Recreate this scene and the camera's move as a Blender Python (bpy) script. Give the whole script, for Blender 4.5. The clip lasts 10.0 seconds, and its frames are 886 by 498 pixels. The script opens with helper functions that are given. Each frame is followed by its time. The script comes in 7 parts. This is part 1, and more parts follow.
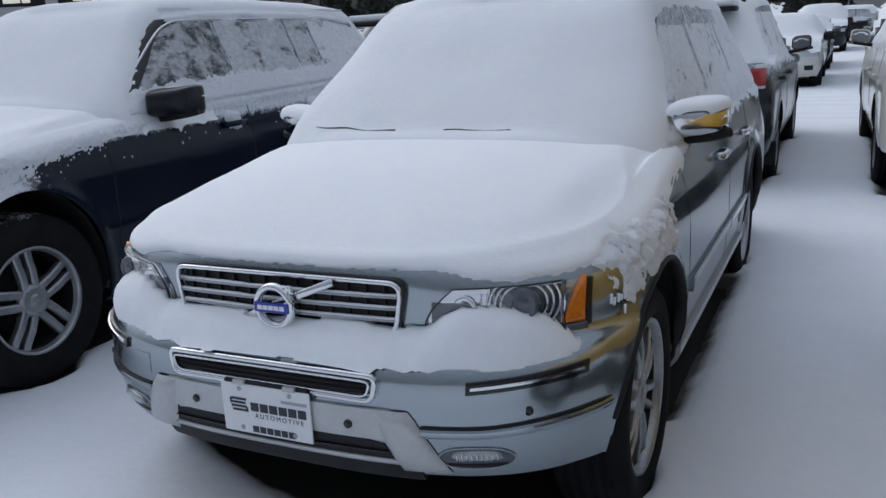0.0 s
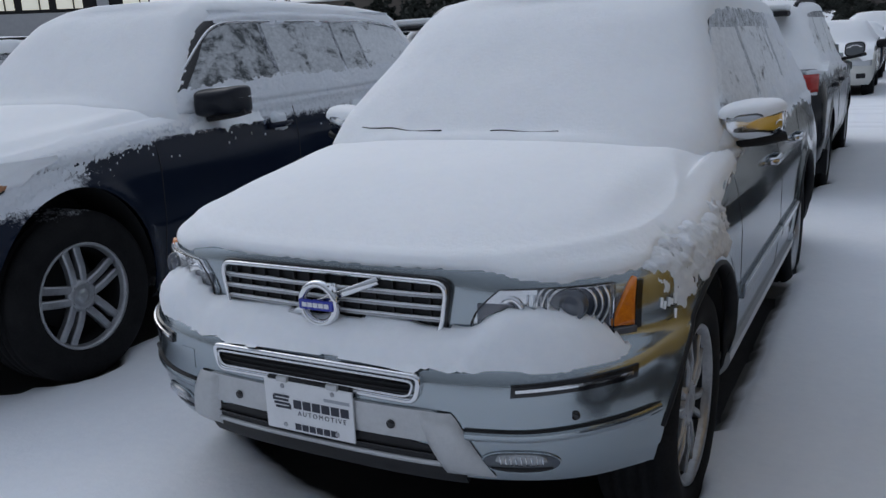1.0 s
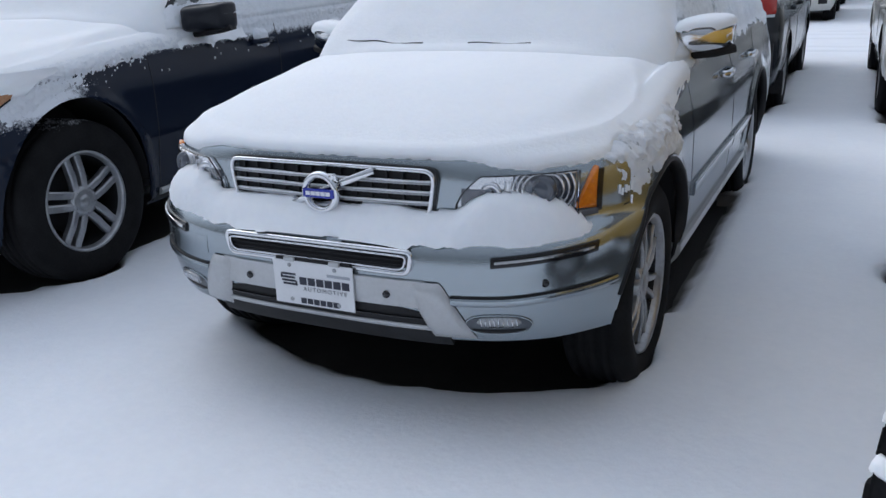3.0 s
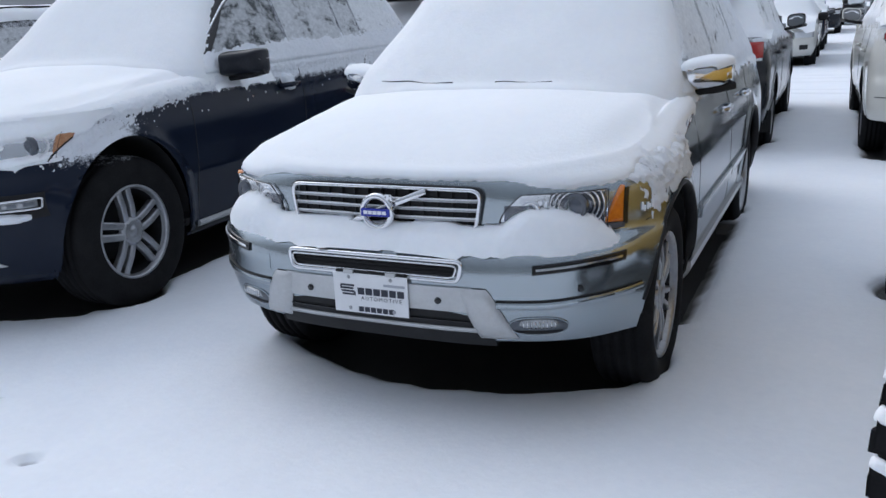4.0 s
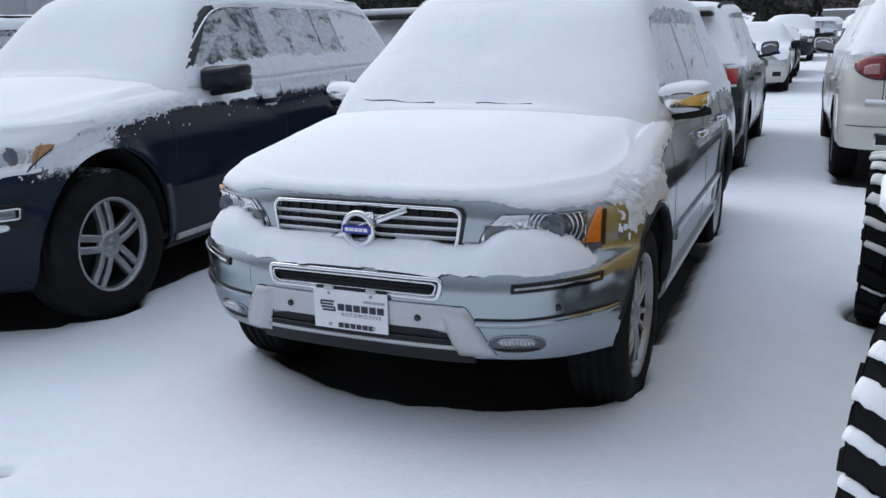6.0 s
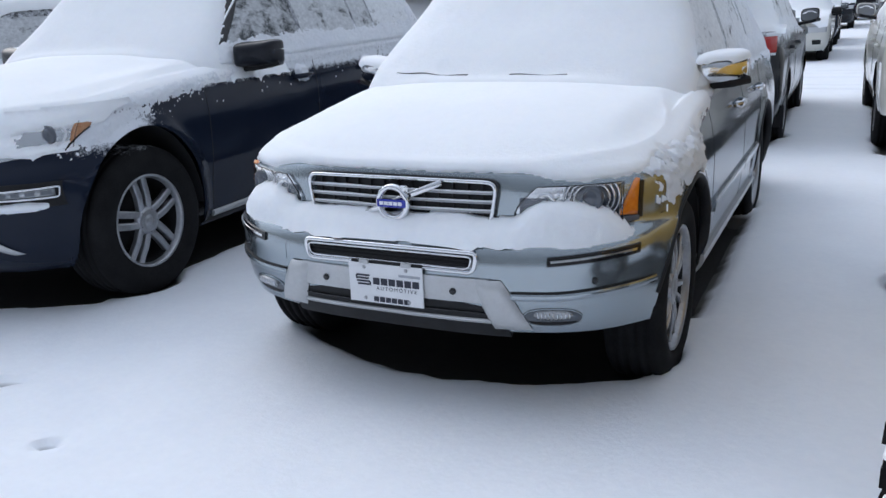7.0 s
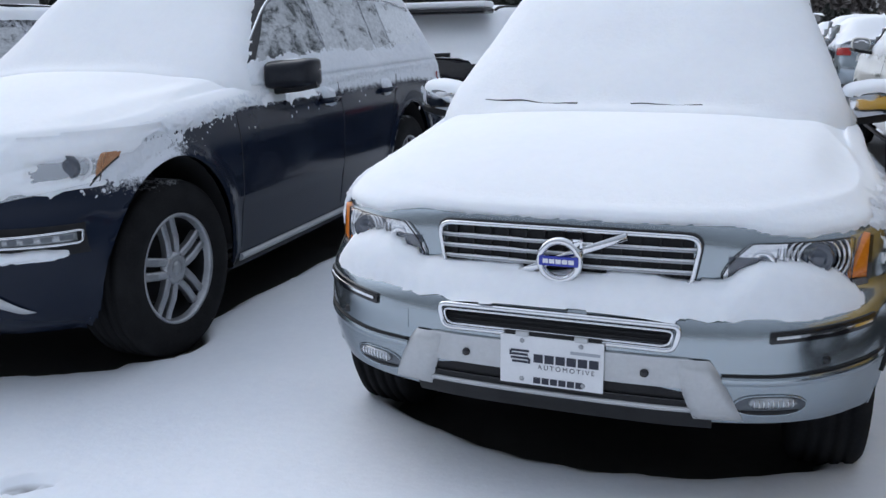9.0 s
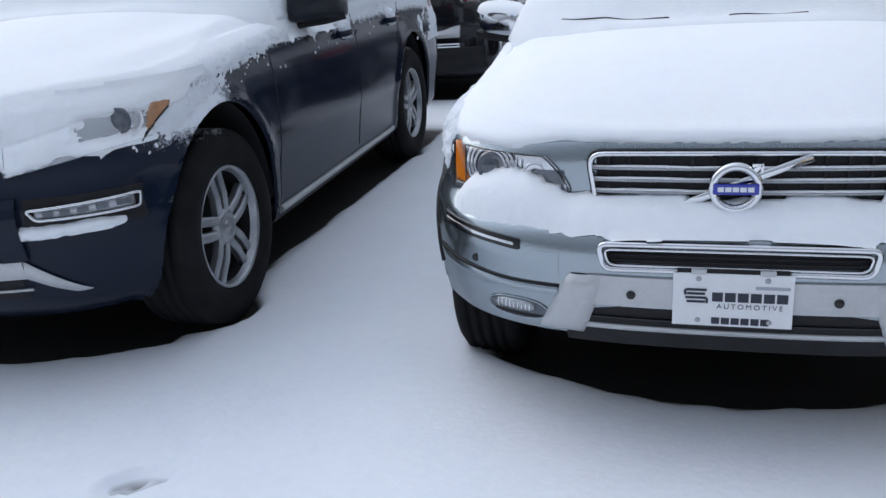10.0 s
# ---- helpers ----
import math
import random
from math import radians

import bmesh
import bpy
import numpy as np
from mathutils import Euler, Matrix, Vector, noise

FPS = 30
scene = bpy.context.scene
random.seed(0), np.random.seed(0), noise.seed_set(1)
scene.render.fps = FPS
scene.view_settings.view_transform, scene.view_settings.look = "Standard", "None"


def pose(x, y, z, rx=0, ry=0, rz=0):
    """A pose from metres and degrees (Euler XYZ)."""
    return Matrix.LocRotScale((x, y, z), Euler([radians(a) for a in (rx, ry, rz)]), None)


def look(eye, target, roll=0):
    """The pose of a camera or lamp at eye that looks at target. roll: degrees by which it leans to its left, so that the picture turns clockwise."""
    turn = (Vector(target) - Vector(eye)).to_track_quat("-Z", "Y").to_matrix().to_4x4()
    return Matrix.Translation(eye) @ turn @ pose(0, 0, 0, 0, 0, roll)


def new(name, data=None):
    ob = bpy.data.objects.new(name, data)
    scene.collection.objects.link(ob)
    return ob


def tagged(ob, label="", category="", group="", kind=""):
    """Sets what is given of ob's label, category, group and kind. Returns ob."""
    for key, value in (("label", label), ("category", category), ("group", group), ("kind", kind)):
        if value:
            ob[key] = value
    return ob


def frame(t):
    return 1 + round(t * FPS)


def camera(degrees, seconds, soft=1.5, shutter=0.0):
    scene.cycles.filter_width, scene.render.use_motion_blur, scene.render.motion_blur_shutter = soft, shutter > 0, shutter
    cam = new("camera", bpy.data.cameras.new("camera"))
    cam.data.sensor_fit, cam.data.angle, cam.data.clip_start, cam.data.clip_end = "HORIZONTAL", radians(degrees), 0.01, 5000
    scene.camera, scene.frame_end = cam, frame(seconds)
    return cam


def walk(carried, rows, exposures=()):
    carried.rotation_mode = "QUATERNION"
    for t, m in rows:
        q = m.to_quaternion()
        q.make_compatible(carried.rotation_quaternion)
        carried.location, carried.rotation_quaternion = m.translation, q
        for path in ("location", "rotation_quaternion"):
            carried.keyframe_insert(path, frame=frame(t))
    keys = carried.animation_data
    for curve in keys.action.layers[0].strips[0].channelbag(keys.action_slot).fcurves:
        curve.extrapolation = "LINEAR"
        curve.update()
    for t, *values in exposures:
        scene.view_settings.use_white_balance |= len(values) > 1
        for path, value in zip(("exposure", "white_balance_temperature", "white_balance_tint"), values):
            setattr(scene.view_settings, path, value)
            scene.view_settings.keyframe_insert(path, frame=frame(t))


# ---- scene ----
cam = camera(55.9, 10.0)
PATH = [
    (0, (1.459, -1.75, 1.552), (0.603, -0.013, 1.054), -3.4),
    (0.5, (1.452, -1.739, 1.548), (0.477, -0.052, 1.098), -4.8),
    (1, (1.429, -1.738, 1.527), (0.488, -0.039, 1.049), -3.1),
    (1.5, (1.423, -1.747, 1.522), (0.473, -0.074, 0.978), -3.8),
    (2, (1.411, -1.791, 1.509), (0.448, -0.129, 0.95), -3.9),
    (2.5, (1.463, -1.908, 1.487), (0.598, -0.183, 0.964), -0.4),
    (3, (1.539, -2.086, 1.504), (0.683, -0.397, 0.86), -2.7),
    (3.2, (1.541, -2.172, 1.509), (0.658, -0.488, 0.89), -2.8),
    (4.3, (1.507, -2.531, 1.503), (0.703, -0.779, 0.972), -2.9),
    (4.5, (1.507, -2.519, 1.509), (0.725, -0.756, 0.979), -2.6),
    (5, (1.516, -2.519, 1.51), (0.69, -0.763, 1.026), -2.3),
    (5.5, (1.512, -2.525, 1.517), (0.694, -0.766, 1.031), -1.9),
    (5.7, (1.513, -2.531, 1.516), (0.721, -0.761, 1.025), -1.5),
    (6.8, (1.504, -2.522, 1.515), (0.688, -0.781, 0.965), -2.4),
    (7, (1.499, -2.524, 1.505), (0.643, -0.804, 0.949), -2.6),
    (7.5, (1.443, -2.462, 1.477), (0.675, -0.692, 0.952), -1.4),
    (8, (1.228, -2.405, 1.473), (0.539, -0.59, 0.992), -1.6),
    (8.5, (0.918, -2.338, 1.472), (0.337, -0.502, 0.933), -2.2),
    (9, (0.538, -2.252, 1.478), (-0.161, -0.446, 0.977), -1.1),
    (9.5, (0.181, -2.236, 1.468), (-0.541, -0.452, 0.924), -2.8),
    (10, (-0.154, -2.203, 1.45), (-0.688, -0.39, 0.796), -3.8),
]
EXPOSURES = [(0, -0.53), (0.5, -0.54), (1.0, -0.72), (1.5, -0.38), (2.0, -0.26), (2.5, -0.21), (3.0, -0.24), (4.5, -0.06), (5.0, -0.08), (5.5, -0.14), (7.0, -0.03), (8.0, -0.10), (9.0, -0.03), (10, -0.05)]
walk(cam, [(t, look(eye, target, roll)) for t, eye, target, roll in PATH], EXPOSURES)
SKY, SUN, GLOW, CLOUD = 0.089, 0.78, 1.7, (6.1, 6.87, 8.3)


# ---- world and light: an overcast winter day, the sun veiled to the left ----
world = bpy.data.worlds.new("overcast_sky")
scene.world = world
world.use_nodes = True
wn = world.node_tree.nodes
sky = wn.new("ShaderNodeTexSky")
sky.sky_type = "NISHITA"
sky.sun_disc = False
sky.sun_elevation = radians(35)
sky.sun_rotation = radians(-61)
sky.air_density, sky.dust_density, sky.ozone_density = 1.0, 4.0, 1.0
# cloud: brighter overhead than at the horizon, and brighter round the veiled sun
SUNWARD = Vector((-0.72, 0.40, 0.57)).normalized()
coords = wn.new("ShaderNodeTexCoord")
split = wn.new("ShaderNodeSeparateXYZ")
lift = wn.new("ShaderNodeMapRange")
lift.inputs["To Min"].default_value, lift.inputs["To Max"].default_value = 0.32, 1.50
toward = wn.new("ShaderNodeVectorMath")
toward.operation = "DOT_PRODUCT"
toward.inputs[1].default_value = SUNWARD
veil = wn.new("ShaderNodeMapRange")
veil.interpolation_type = "SMOOTHSTEP"
veil.inputs["From Min"].default_value, veil.inputs["To Max"].default_value = 0.35, GLOW
total = wn.new("ShaderNodeMath")
cloud = wn.new("ShaderNodeVectorMath")
cloud.operation = "SCALE"
cloud.inputs[0].default_value = CLOUD
haze = wn.new("ShaderNodeMix")
haze.data_type = "RGBA"
haze.inputs[0].default_value = 0.8
wl = world.node_tree.links
wl.new(coords.outputs["Generated"], split.inputs[0])
wl.new(split.outputs[2], lift.inputs[0])
wl.new(coords.outputs["Generated"], toward.inputs[0])
wl.new(toward.outputs["Value"], veil.inputs[0])
wl.new(lift.outputs[0], total.inputs[0])
wl.new(veil.outputs[0], total.inputs[1])
wl.new(total.outputs[0], cloud.inputs["Scale"])
wl.new(cloud.outputs[0], haze.inputs[7])
wl.new(sky.outputs[0], haze.inputs[6])
wl.new(haze.outputs[2], wn["Background"].inputs[0])
wn["Background"].inputs[1].default_value = SKY

sun = new("sun", bpy.data.lights.new("sun", "SUN"))
sun.data.energy, sun.data.angle, sun.data.color = SUN, radians(50), (1.0, 0.97, 0.93)
sun.matrix_world = look(SUNWARD * 40, (0, 0, 0))


# ---- materials ----
def material(name, colour, rough=0.5, metal=0.0, coat=0.0, spec=0.5):
    m = bpy.data.materials.new(name)
    m.use_nodes = True
    b = m.node_tree.nodes["Principled BSDF"]
    b.inputs["Base Color"].default_value = (*colour, 1)
    b.inputs["Roughness"].default_value = rough
    b.inputs["Metallic"].default_value = metal
    b.inputs["Coat Weight"].default_value = coat
    b.inputs["Coat Roughness"].default_value = 0.06
    b.inputs["Specular IOR Level"].default_value = spec
    return m


def node(m, kind, **values):
    n = m.node_tree.nodes.new(kind)
    for key, value in values.items():
        if key in n.inputs:
            n.inputs[key].default_value = value
    return n


def wire(m, a, b):
    m.node_tree.links.new(a, b)


def grain(m, scale, size, low, high, detail=4.0, coords="Object", contrast=0.0, blend=0.6):
    """Mottle the base colour between two tints, coarse and fine together."""
    b = m.node_tree.nodes["Principled BSDF"]
    tc = node(m, "ShaderNodeTexCoord")
    n1 = node(m, "ShaderNodeTexNoise", Scale=scale, Detail=detail, Roughness=0.6)
    n2 = node(m, "ShaderNodeTexNoise", Scale=scale * size, Detail=3.0, Roughness=0.6)
    wire(m, tc.outputs[coords], n1.inputs["Vector"])
    wire(m, tc.outputs[coords], n2.inputs["Vector"])
    mix = node(m, "ShaderNodeMath")
    mix.operation = "MULTIPLY_ADD"
    mix.inputs[1].default_value = blend
    wire(m, n1.outputs[0], mix.inputs[0])
    half = node(m, "ShaderNodeMath")
    half.operation = "MULTIPLY"
    half.inputs[1].default_value = 1 - blend
    wire(m, n2.outputs[0], half.inputs[0])
    wire(m, half.outputs[0], mix.inputs[2])
    ramp = node(m, "ShaderNodeValToRGB")
    ramp.color_ramp.elements[0].position = 0.3 + contrast
    ramp.color_ramp.elements[1].position = 0.7 - contrast
    ramp.color_ramp.elements[0].color = (*low, 1)
    ramp.color_ramp.elements[1].color = (*high, 1)
    wire(m, mix.outputs[0], ramp.inputs[0])
    wire(m, ramp.outputs[0], b.inputs["Base Color"])
    return ramp, mix


def relief(m, scale, strength, distance, detail=6.0, coords="Object"):
    b = m.node_tree.nodes["Principled BSDF"]
    tc = node(m, "ShaderNodeTexCoord")
    n = node(m, "ShaderNodeTexNoise", Scale=scale, Detail=detail, Roughness=0.65)
    bump = node(m, "ShaderNodeBump", Strength=strength, Distance=distance)
    wire(m, tc.outputs[coords], n.inputs["Vector"])
    wire(m, n.outputs[0], bump.inputs["Height"])
    wire(m, bump.outputs[0], b.inputs["Normal"])
    return bump


def snow_material(name, low, high, bump_scale, bump, rough=0.85):
    m = material(name, high, rough, spec=0.25)
    grain(m, 2.2, 12, low, high)
    relief(m, bump_scale, bump, 0.012, 8.0)
    b = m.node_tree.nodes["Principled BSDF"]
    b.inputs["Subsurface Weight"].default_value = 0.15
    b.inputs["Subsurface Radius"].default_value = (0.02, 0.025, 0.03)
    b.inputs["Subsurface Scale"].default_value = 0.4
    return m


def paint(name, colour, metal=0.5, rough=0.32, dirt=0.12, coat=0.8, spec=0.5):
    """Car paint under clear coat, with a faint film of road salt and melt marks."""
    m = material(name, colour, rough, metal, coat, spec)
    film = tuple(c * (1 - dirt) + 0.42 * dirt for c in colour)
    grain(m, 1.6, 9, colour, film, contrast=0.02)
    b = m.node_tree.nodes["Principled BSDF"]
    tc = node(m, "ShaderNodeTexCoord")
    n = node(m, "ShaderNodeTexNoise", Scale=5.0, Detail=5.0)
    r = node(m, "ShaderNodeMapRange")
    r.inputs["To Min"].default_value, r.inputs["To Max"].default_value = rough * 0.8, rough * 1.35
    wire(m, tc.outputs["Object"], n.inputs["Vector"])
    wire(m, n.outputs[0], r.inputs[0])
    wire(m, r.outputs[0], b.inputs["Roughness"])
    dusted(m)
    return m


def dusted(m):
    """Powder snow that settled where the mesh's own 'dust' amount is high, breaking up into specks at its edge."""
    b = m.node_tree.nodes["Principled BSDF"]
    tc = node(m, "ShaderNodeTexCoord")
    at = node(m, "ShaderNodeAttribute")
    at.attribute_name = "dust"
    coarse = node(m, "ShaderNodeTexNoise", Scale=20.0, Detail=12.0, Roughness=0.75)
    fine = node(m, "ShaderNodeTexNoise", Scale=120.0, Detail=3.0, Roughness=0.6)
    for n in (coarse, fine):
        wire(m, tc.outputs["Object"], n.inputs["Vector"])
    add = node(m, "ShaderNodeMath")
    add.operation = "MULTIPLY_ADD"
    add.inputs[1].default_value = 0.45
    wire(m, fine.outputs[0], add.inputs[0])
    wire(m, coarse.outputs[0], add.inputs[2])
    both = node(m, "ShaderNodeMath")
    wire(m, add.outputs[0], both.inputs[0])
    wire(m, at.outputs["Fac"], both.inputs[1])
    edge = node(m, "ShaderNodeMapRange")
    edge.inputs["From Min"].default_value, edge.inputs["From Max"].default_value = 1.20, 1.46
    wire(m, both.outputs[0], edge.inputs[0])
    for name, end in (("Base Color", (0.78, 0.81, 0.86, 1)), ("Roughness", 0.9), ("Metallic", 0.0), ("Coat Weight", 0.0)):
        mix = node(m, "ShaderNodeMix")
        colour = name == "Base Color"
        mix.data_type = "RGBA" if colour else "FLOAT"
        a, e, out = (6, 7, 2) if colour else (2, 3, 0)
        mix.inputs[a].default_value = b.inputs[name].default_value
        mix.inputs[e].default_value = end
        if b.inputs[name].is_linked:
            wire(m, b.inputs[name].links[0].from_socket, mix.inputs[a])
        wire(m, edge.outputs[0], mix.inputs[0])
        wire(m, mix.outputs[out], b.inputs[name])
    bump = node(m, "ShaderNodeBump", Strength=0.5, Distance=0.01)
    wire(m, edge.outputs[0], bump.inputs["Height"])
    wire(m, bump.outputs[0], b.inputs["Normal"])


def frosted(name, cover, grey=0.62, low=0.55, scale=5.5):
    """Dark tinted glass half hidden by rime that slid in patches and streaks."""
    m = material(name, (0.05, 0.055, 0.06), 0.2, 0.0, 0.0, 0.4)
    b = m.node_tree.nodes["Principled BSDF"]
    tc = node(m, "ShaderNodeTexCoord")
    mp = node(m, "ShaderNodeMapping")
    mp.inputs["Scale"].default_value = (1.0, 0.55, 0.95)
    mp.inputs["Rotation"].default_value = (radians(8), 0, 0)
    wire(m, tc.outputs["Object"], mp.inputs["Vector"])
    n = node(m, "ShaderNodeTexNoise", Scale=scale, Detail=12.0, Roughness=0.74, Distortion=0.25)
    wire(m, mp.outputs[0], n.inputs["Vector"])
    ramp = node(m, "ShaderNodeValToRGB")
    ramp.color_ramp.elements[0].position = cover
    ramp.color_ramp.elements[1].position = cover + 0.10
    wire(m, n.outputs[0], ramp.inputs[0])
    fine = node(m, "ShaderNodeTexNoise", Scale=38.0, Detail=6.0, Roughness=0.7)
    wire(m, mp.outputs[0], fine.inputs["Vector"])
    tint = node(m, "ShaderNodeValToRGB")
    tint.color_ramp.elements[0].position, tint.color_ramp.elements[1].position = 0.3, 0.72
    tint.color_ramp.elements[0].color = (grey * low, grey * (low + 0.03), grey * (low + 0.06), 1)
    tint.color_ramp.elements[1].color = (grey, grey * 1.03, grey * 1.06, 1)
    wire(m, fine.outputs[0], tint.inputs[0])
    mix = node(m, "ShaderNodeMix")
    mix.data_type = "RGBA"
    mix.inputs[6].default_value = (0.085, 0.095, 0.10, 1)
    wire(m, ramp.outputs[0], mix.inputs[0])
    wire(m, tint.outputs[0], mix.inputs[7])
    wire(m, mix.outputs[2], b.inputs["Base Color"])
    r = node(m, "ShaderNodeMapRange")
    r.inputs["To Min"].default_value, r.inputs["To Max"].default_value = 0.25, 0.85
    wire(m, ramp.outputs[0], r.inputs[0])
    wire(m, r.outputs[0], b.inputs["Roughness"])
    bump = node(m, "ShaderNodeBump", Strength=0.6, Distance=0.006)
    wire(m, ramp.outputs[0], bump.inputs["Height"])
    wire(m, bump.outputs[0], b.inputs["Normal"])
    return m


def glassy(name, colour=(1, 1, 1), rough=0.02):
    m = material(name, colour, rough)
    b = m.node_tree.nodes["Principled BSDF"]
    b.inputs["Transmission Weight"].default_value = 1.0
    b.inputs["IOR"].default_value = 1.45
    return m


SNOW = snow_material("fresh_snow", (0.85, 0.875, 0.91), (0.90, 0.92, 0.945), 60, 0.25)
CRUST = snow_material("crusted_snow", (0.72, 0.76, 0.81), (0.86, 0.88, 0.92), 55, 0.8)
CLUMPED = snow_material("clumped_snow", (0.82, 0.85, 0.89), (0.90, 0.92, 0.945), 42, 0.32)
SILVER = paint("silver_blue_paint", (0.33, 0.375, 0.405), 0.85, 0.17, 0.04, 0.8)
SILVER.node_tree.nodes["Principled BSDF"].inputs["Specular Tint"].default_value = (0.22, 0.24, 0.27, 1)
NAVY = paint("dark_blue_grey_paint", (0.008, 0.013, 0.027), 0.0, 0.14, 0.006, 0.25, 0.10)
CHARCOAL = paint("charcoal_paint", (0.016, 0.018, 0.023), 0.0, 0.22, 0.02, 0.3, 0.15)
WHITE = paint("pearl_white_paint", (0.66, 0.65, 0.60), 0.0, 0.30, 0.08)
YELLOW = paint("amber_yellow_paint", (0.52, 0.30, 0.03), 0.0, 0.30, 0.05)
BLACKCAR = paint("black_paint", (0.008, 0.008, 0.011), 0.0, 0.2, 0.01, 0.6, 0.15)
CHROME = material("chrome", (0.72, 0.73, 0.75), 0.13, 1.0)
relief(CHROME, 30, 0.05, 0.002)
ALLOY = material("silver_alloy", (0.40, 0.41, 0.43), 0.36, 0.75)
grain(ALLOY, 9, 8, (0.30, 0.31, 0.33), (0.45, 0.46, 0.48))
SATIN = material("satin_silver_plastic", (0.50, 0.51, 0.52), 0.38, 0.35)
grain(SATIN, 6, 12, (0.44, 0.45, 0.46), (0.54, 0.55, 0.56))
BLACK = material("black_plastic", (0.010, 0.010, 0.011), 0.55, spec=0.25)
grain(BLACK, 12, 10, (0.008, 0.008, 0.009), (0.022, 0.022, 0.024))
GLOSS = material("gloss_black_trim", (0.010, 0.010, 0.012), 0.15)
RUBBER = material("tyre_rubber", (0.010, 0.010, 0.011), 0.85, spec=0.14)
grain(RUBBER, 7, 14, (0.006, 0.006, 0.007), (0.018, 0.018, 0.019))
relief(RUBBER, 120, 0.35, 0.003)
dusted(RUBBER)
DARK = material("underbody_dark", (0.016, 0.016, 0.018), 0.9)
RIME = frosted("rimed_side_glass", 0.36, 0.74, 0.60, 8.0)
RIME_FULL = frosted("snowed_side_glass", 0.34, 0.88, 0.78, 6.5)
RIME_HALF = frosted("half_cleared_side_glass", 0.43, 0.66, 0.55, 9.0)
# silver darkened as painted shade for the fog pocket; lamp cells reuse it
DARKENED_SILVER = material("darkened_silver", (0.12, 0.135, 0.15), 0.35, 0.5)
grain(DARKENED_SILVER, 8, 9, (0.09, 0.10, 0.115), (0.15, 0.165, 0.18))
FOGGLASS = material("fog_lamp_glass", (0.34, 0.36, 0.38), 0.14, 0.35, 0.8)
grain(FOGGLASS, 40, 4, (0.22, 0.235, 0.25), (0.46, 0.48, 0.50))
SMOKED = material("smoked_fog_lens", (0.10, 0.10, 0.11), 0.12)
LENS = glassy("clear_lens")
LENS.node_tree.nodes["Principled BSDF"].inputs["IOR"].default_value = 1.03
LENS.node_tree.nodes["Principled BSDF"].inputs["Coat Weight"].default_value = 0.8
AMBER = material("amber_lens", (0.66, 0.17, 0.008), 0.14, 0.0, 0.8)
grain(AMBER, 60, 3, (0.55, 0.12, 0.006), (0.78, 0.24, 0.014))
AMBER_DULL = material("clouded_amber_lens", (0.40, 0.17, 0.06), 0.25, 0.0, 0.6)
grain(AMBER_DULL, 40, 4, (0.34, 0.13, 0.045), (0.48, 0.25, 0.13))
RED = material("red_lens", (0.36, 0.012, 0.010), 0.15, 0.0, 0.6)
grain(RED, 60, 3, (0.30, 0.008, 0.007), (0.46, 0.02, 0.014))
RED_DEEP = material("deep_red_lens", (0.20, 0.012, 0.014), 0.14, 0.0, 0.7)
grain(RED_DEEP, 50, 3, (0.15, 0.008, 0.010), (0.27, 0.018, 0.018))
PINK = material("clear_over_red_lens", (0.40, 0.20, 0.20), 0.12, 0.1, 0.8)
grain(PINK, 45, 4, (0.30, 0.12, 0.12), (0.48, 0.28, 0.28))
CLEARWHITE = material("clear_white_lens", (0.62, 0.64, 0.66), 0.12, 0.1, 0.8)
REFLECTOR = material("lamp_reflector", (0.62, 0.64, 0.67), 0.16, 0.95)
MIRRORCASE = material("dark_mirror_case", (0.010, 0.012, 0.018), 0.28, spec=0.25)
grain(MIRRORCASE, 9, 8, (0.008, 0.010, 0.015), (0.018, 0.020, 0.027))
PROJECTOR = material("projector_glass", (0.05, 0.06, 0.08), 0.04, 0.1, 1.0)
BLUE = material("blue_badge", (0.015, 0.03, 0.33), 0.25, 0.2, 0.6)
PLATE = material("plate_white", (0.74, 0.75, 0.77), 0.35)
grain(PLATE, 18, 6, (0.70, 0.71, 0.73), (0.77, 0.78, 0.80))
INK = material("plate_ink", (0.015, 0.018, 0.035), 0.4)
INK_PALE = material("plate_ink_pale", (0.36, 0.38, 0.42), 0.5)
PALE = material("badge_pale", (0.74, 0.75, 0.78), 0.3)
MIRROR = material("mirror_glass", (0.20, 0.21, 0.22), 0.30, 1.0)


# ---- mesh helpers ----
def curve(*pts):
    """A smooth curve without overshoot through (x, y) pairs."""
    xs, ys = np.array(pts, float).T
    h, d = np.diff(xs), np.diff(ys) / np.diff(xs)
    m = np.zeros(len(xs))
    for i in range(1, len(xs) - 1):
        if d[i - 1] * d[i] > 0:
            w1, w2 = 2 * h[i] + h[i - 1], h[i] + 2 * h[i - 1]
            m[i] = (w1 + w2) / (w1 / d[i - 1] + w2 / d[i])
    m[0], m[-1] = d[0], d[-1]

    def f(x):
        x = np.clip(np.asarray(x, float), xs[0], xs[-1])
        i = np.clip(np.searchsorted(xs, x) - 1, 0, len(h) - 1)
        t = (x - xs[i]) / h[i]
        return ((1 + 2 * t) * (1 - t) ** 2 * ys[i] + t * (1 - t) ** 2 * h[i] * m[i]
                + t * t * (3 - 2 * t) * ys[i + 1] + t * t * (t - 1) * h[i] * m[i + 1])
    return f


def mesh_of(name, verts, faces, smooth=True):
    me = bpy.data.meshes.new(name)
    me.from_pydata([tuple(map(float, v)) for v in verts], [], [tuple(map(int, f)) for f in faces])
    me.polygons.foreach_set("use_smooth", [smooth] * len(me.polygons))
    me.update()
    return me


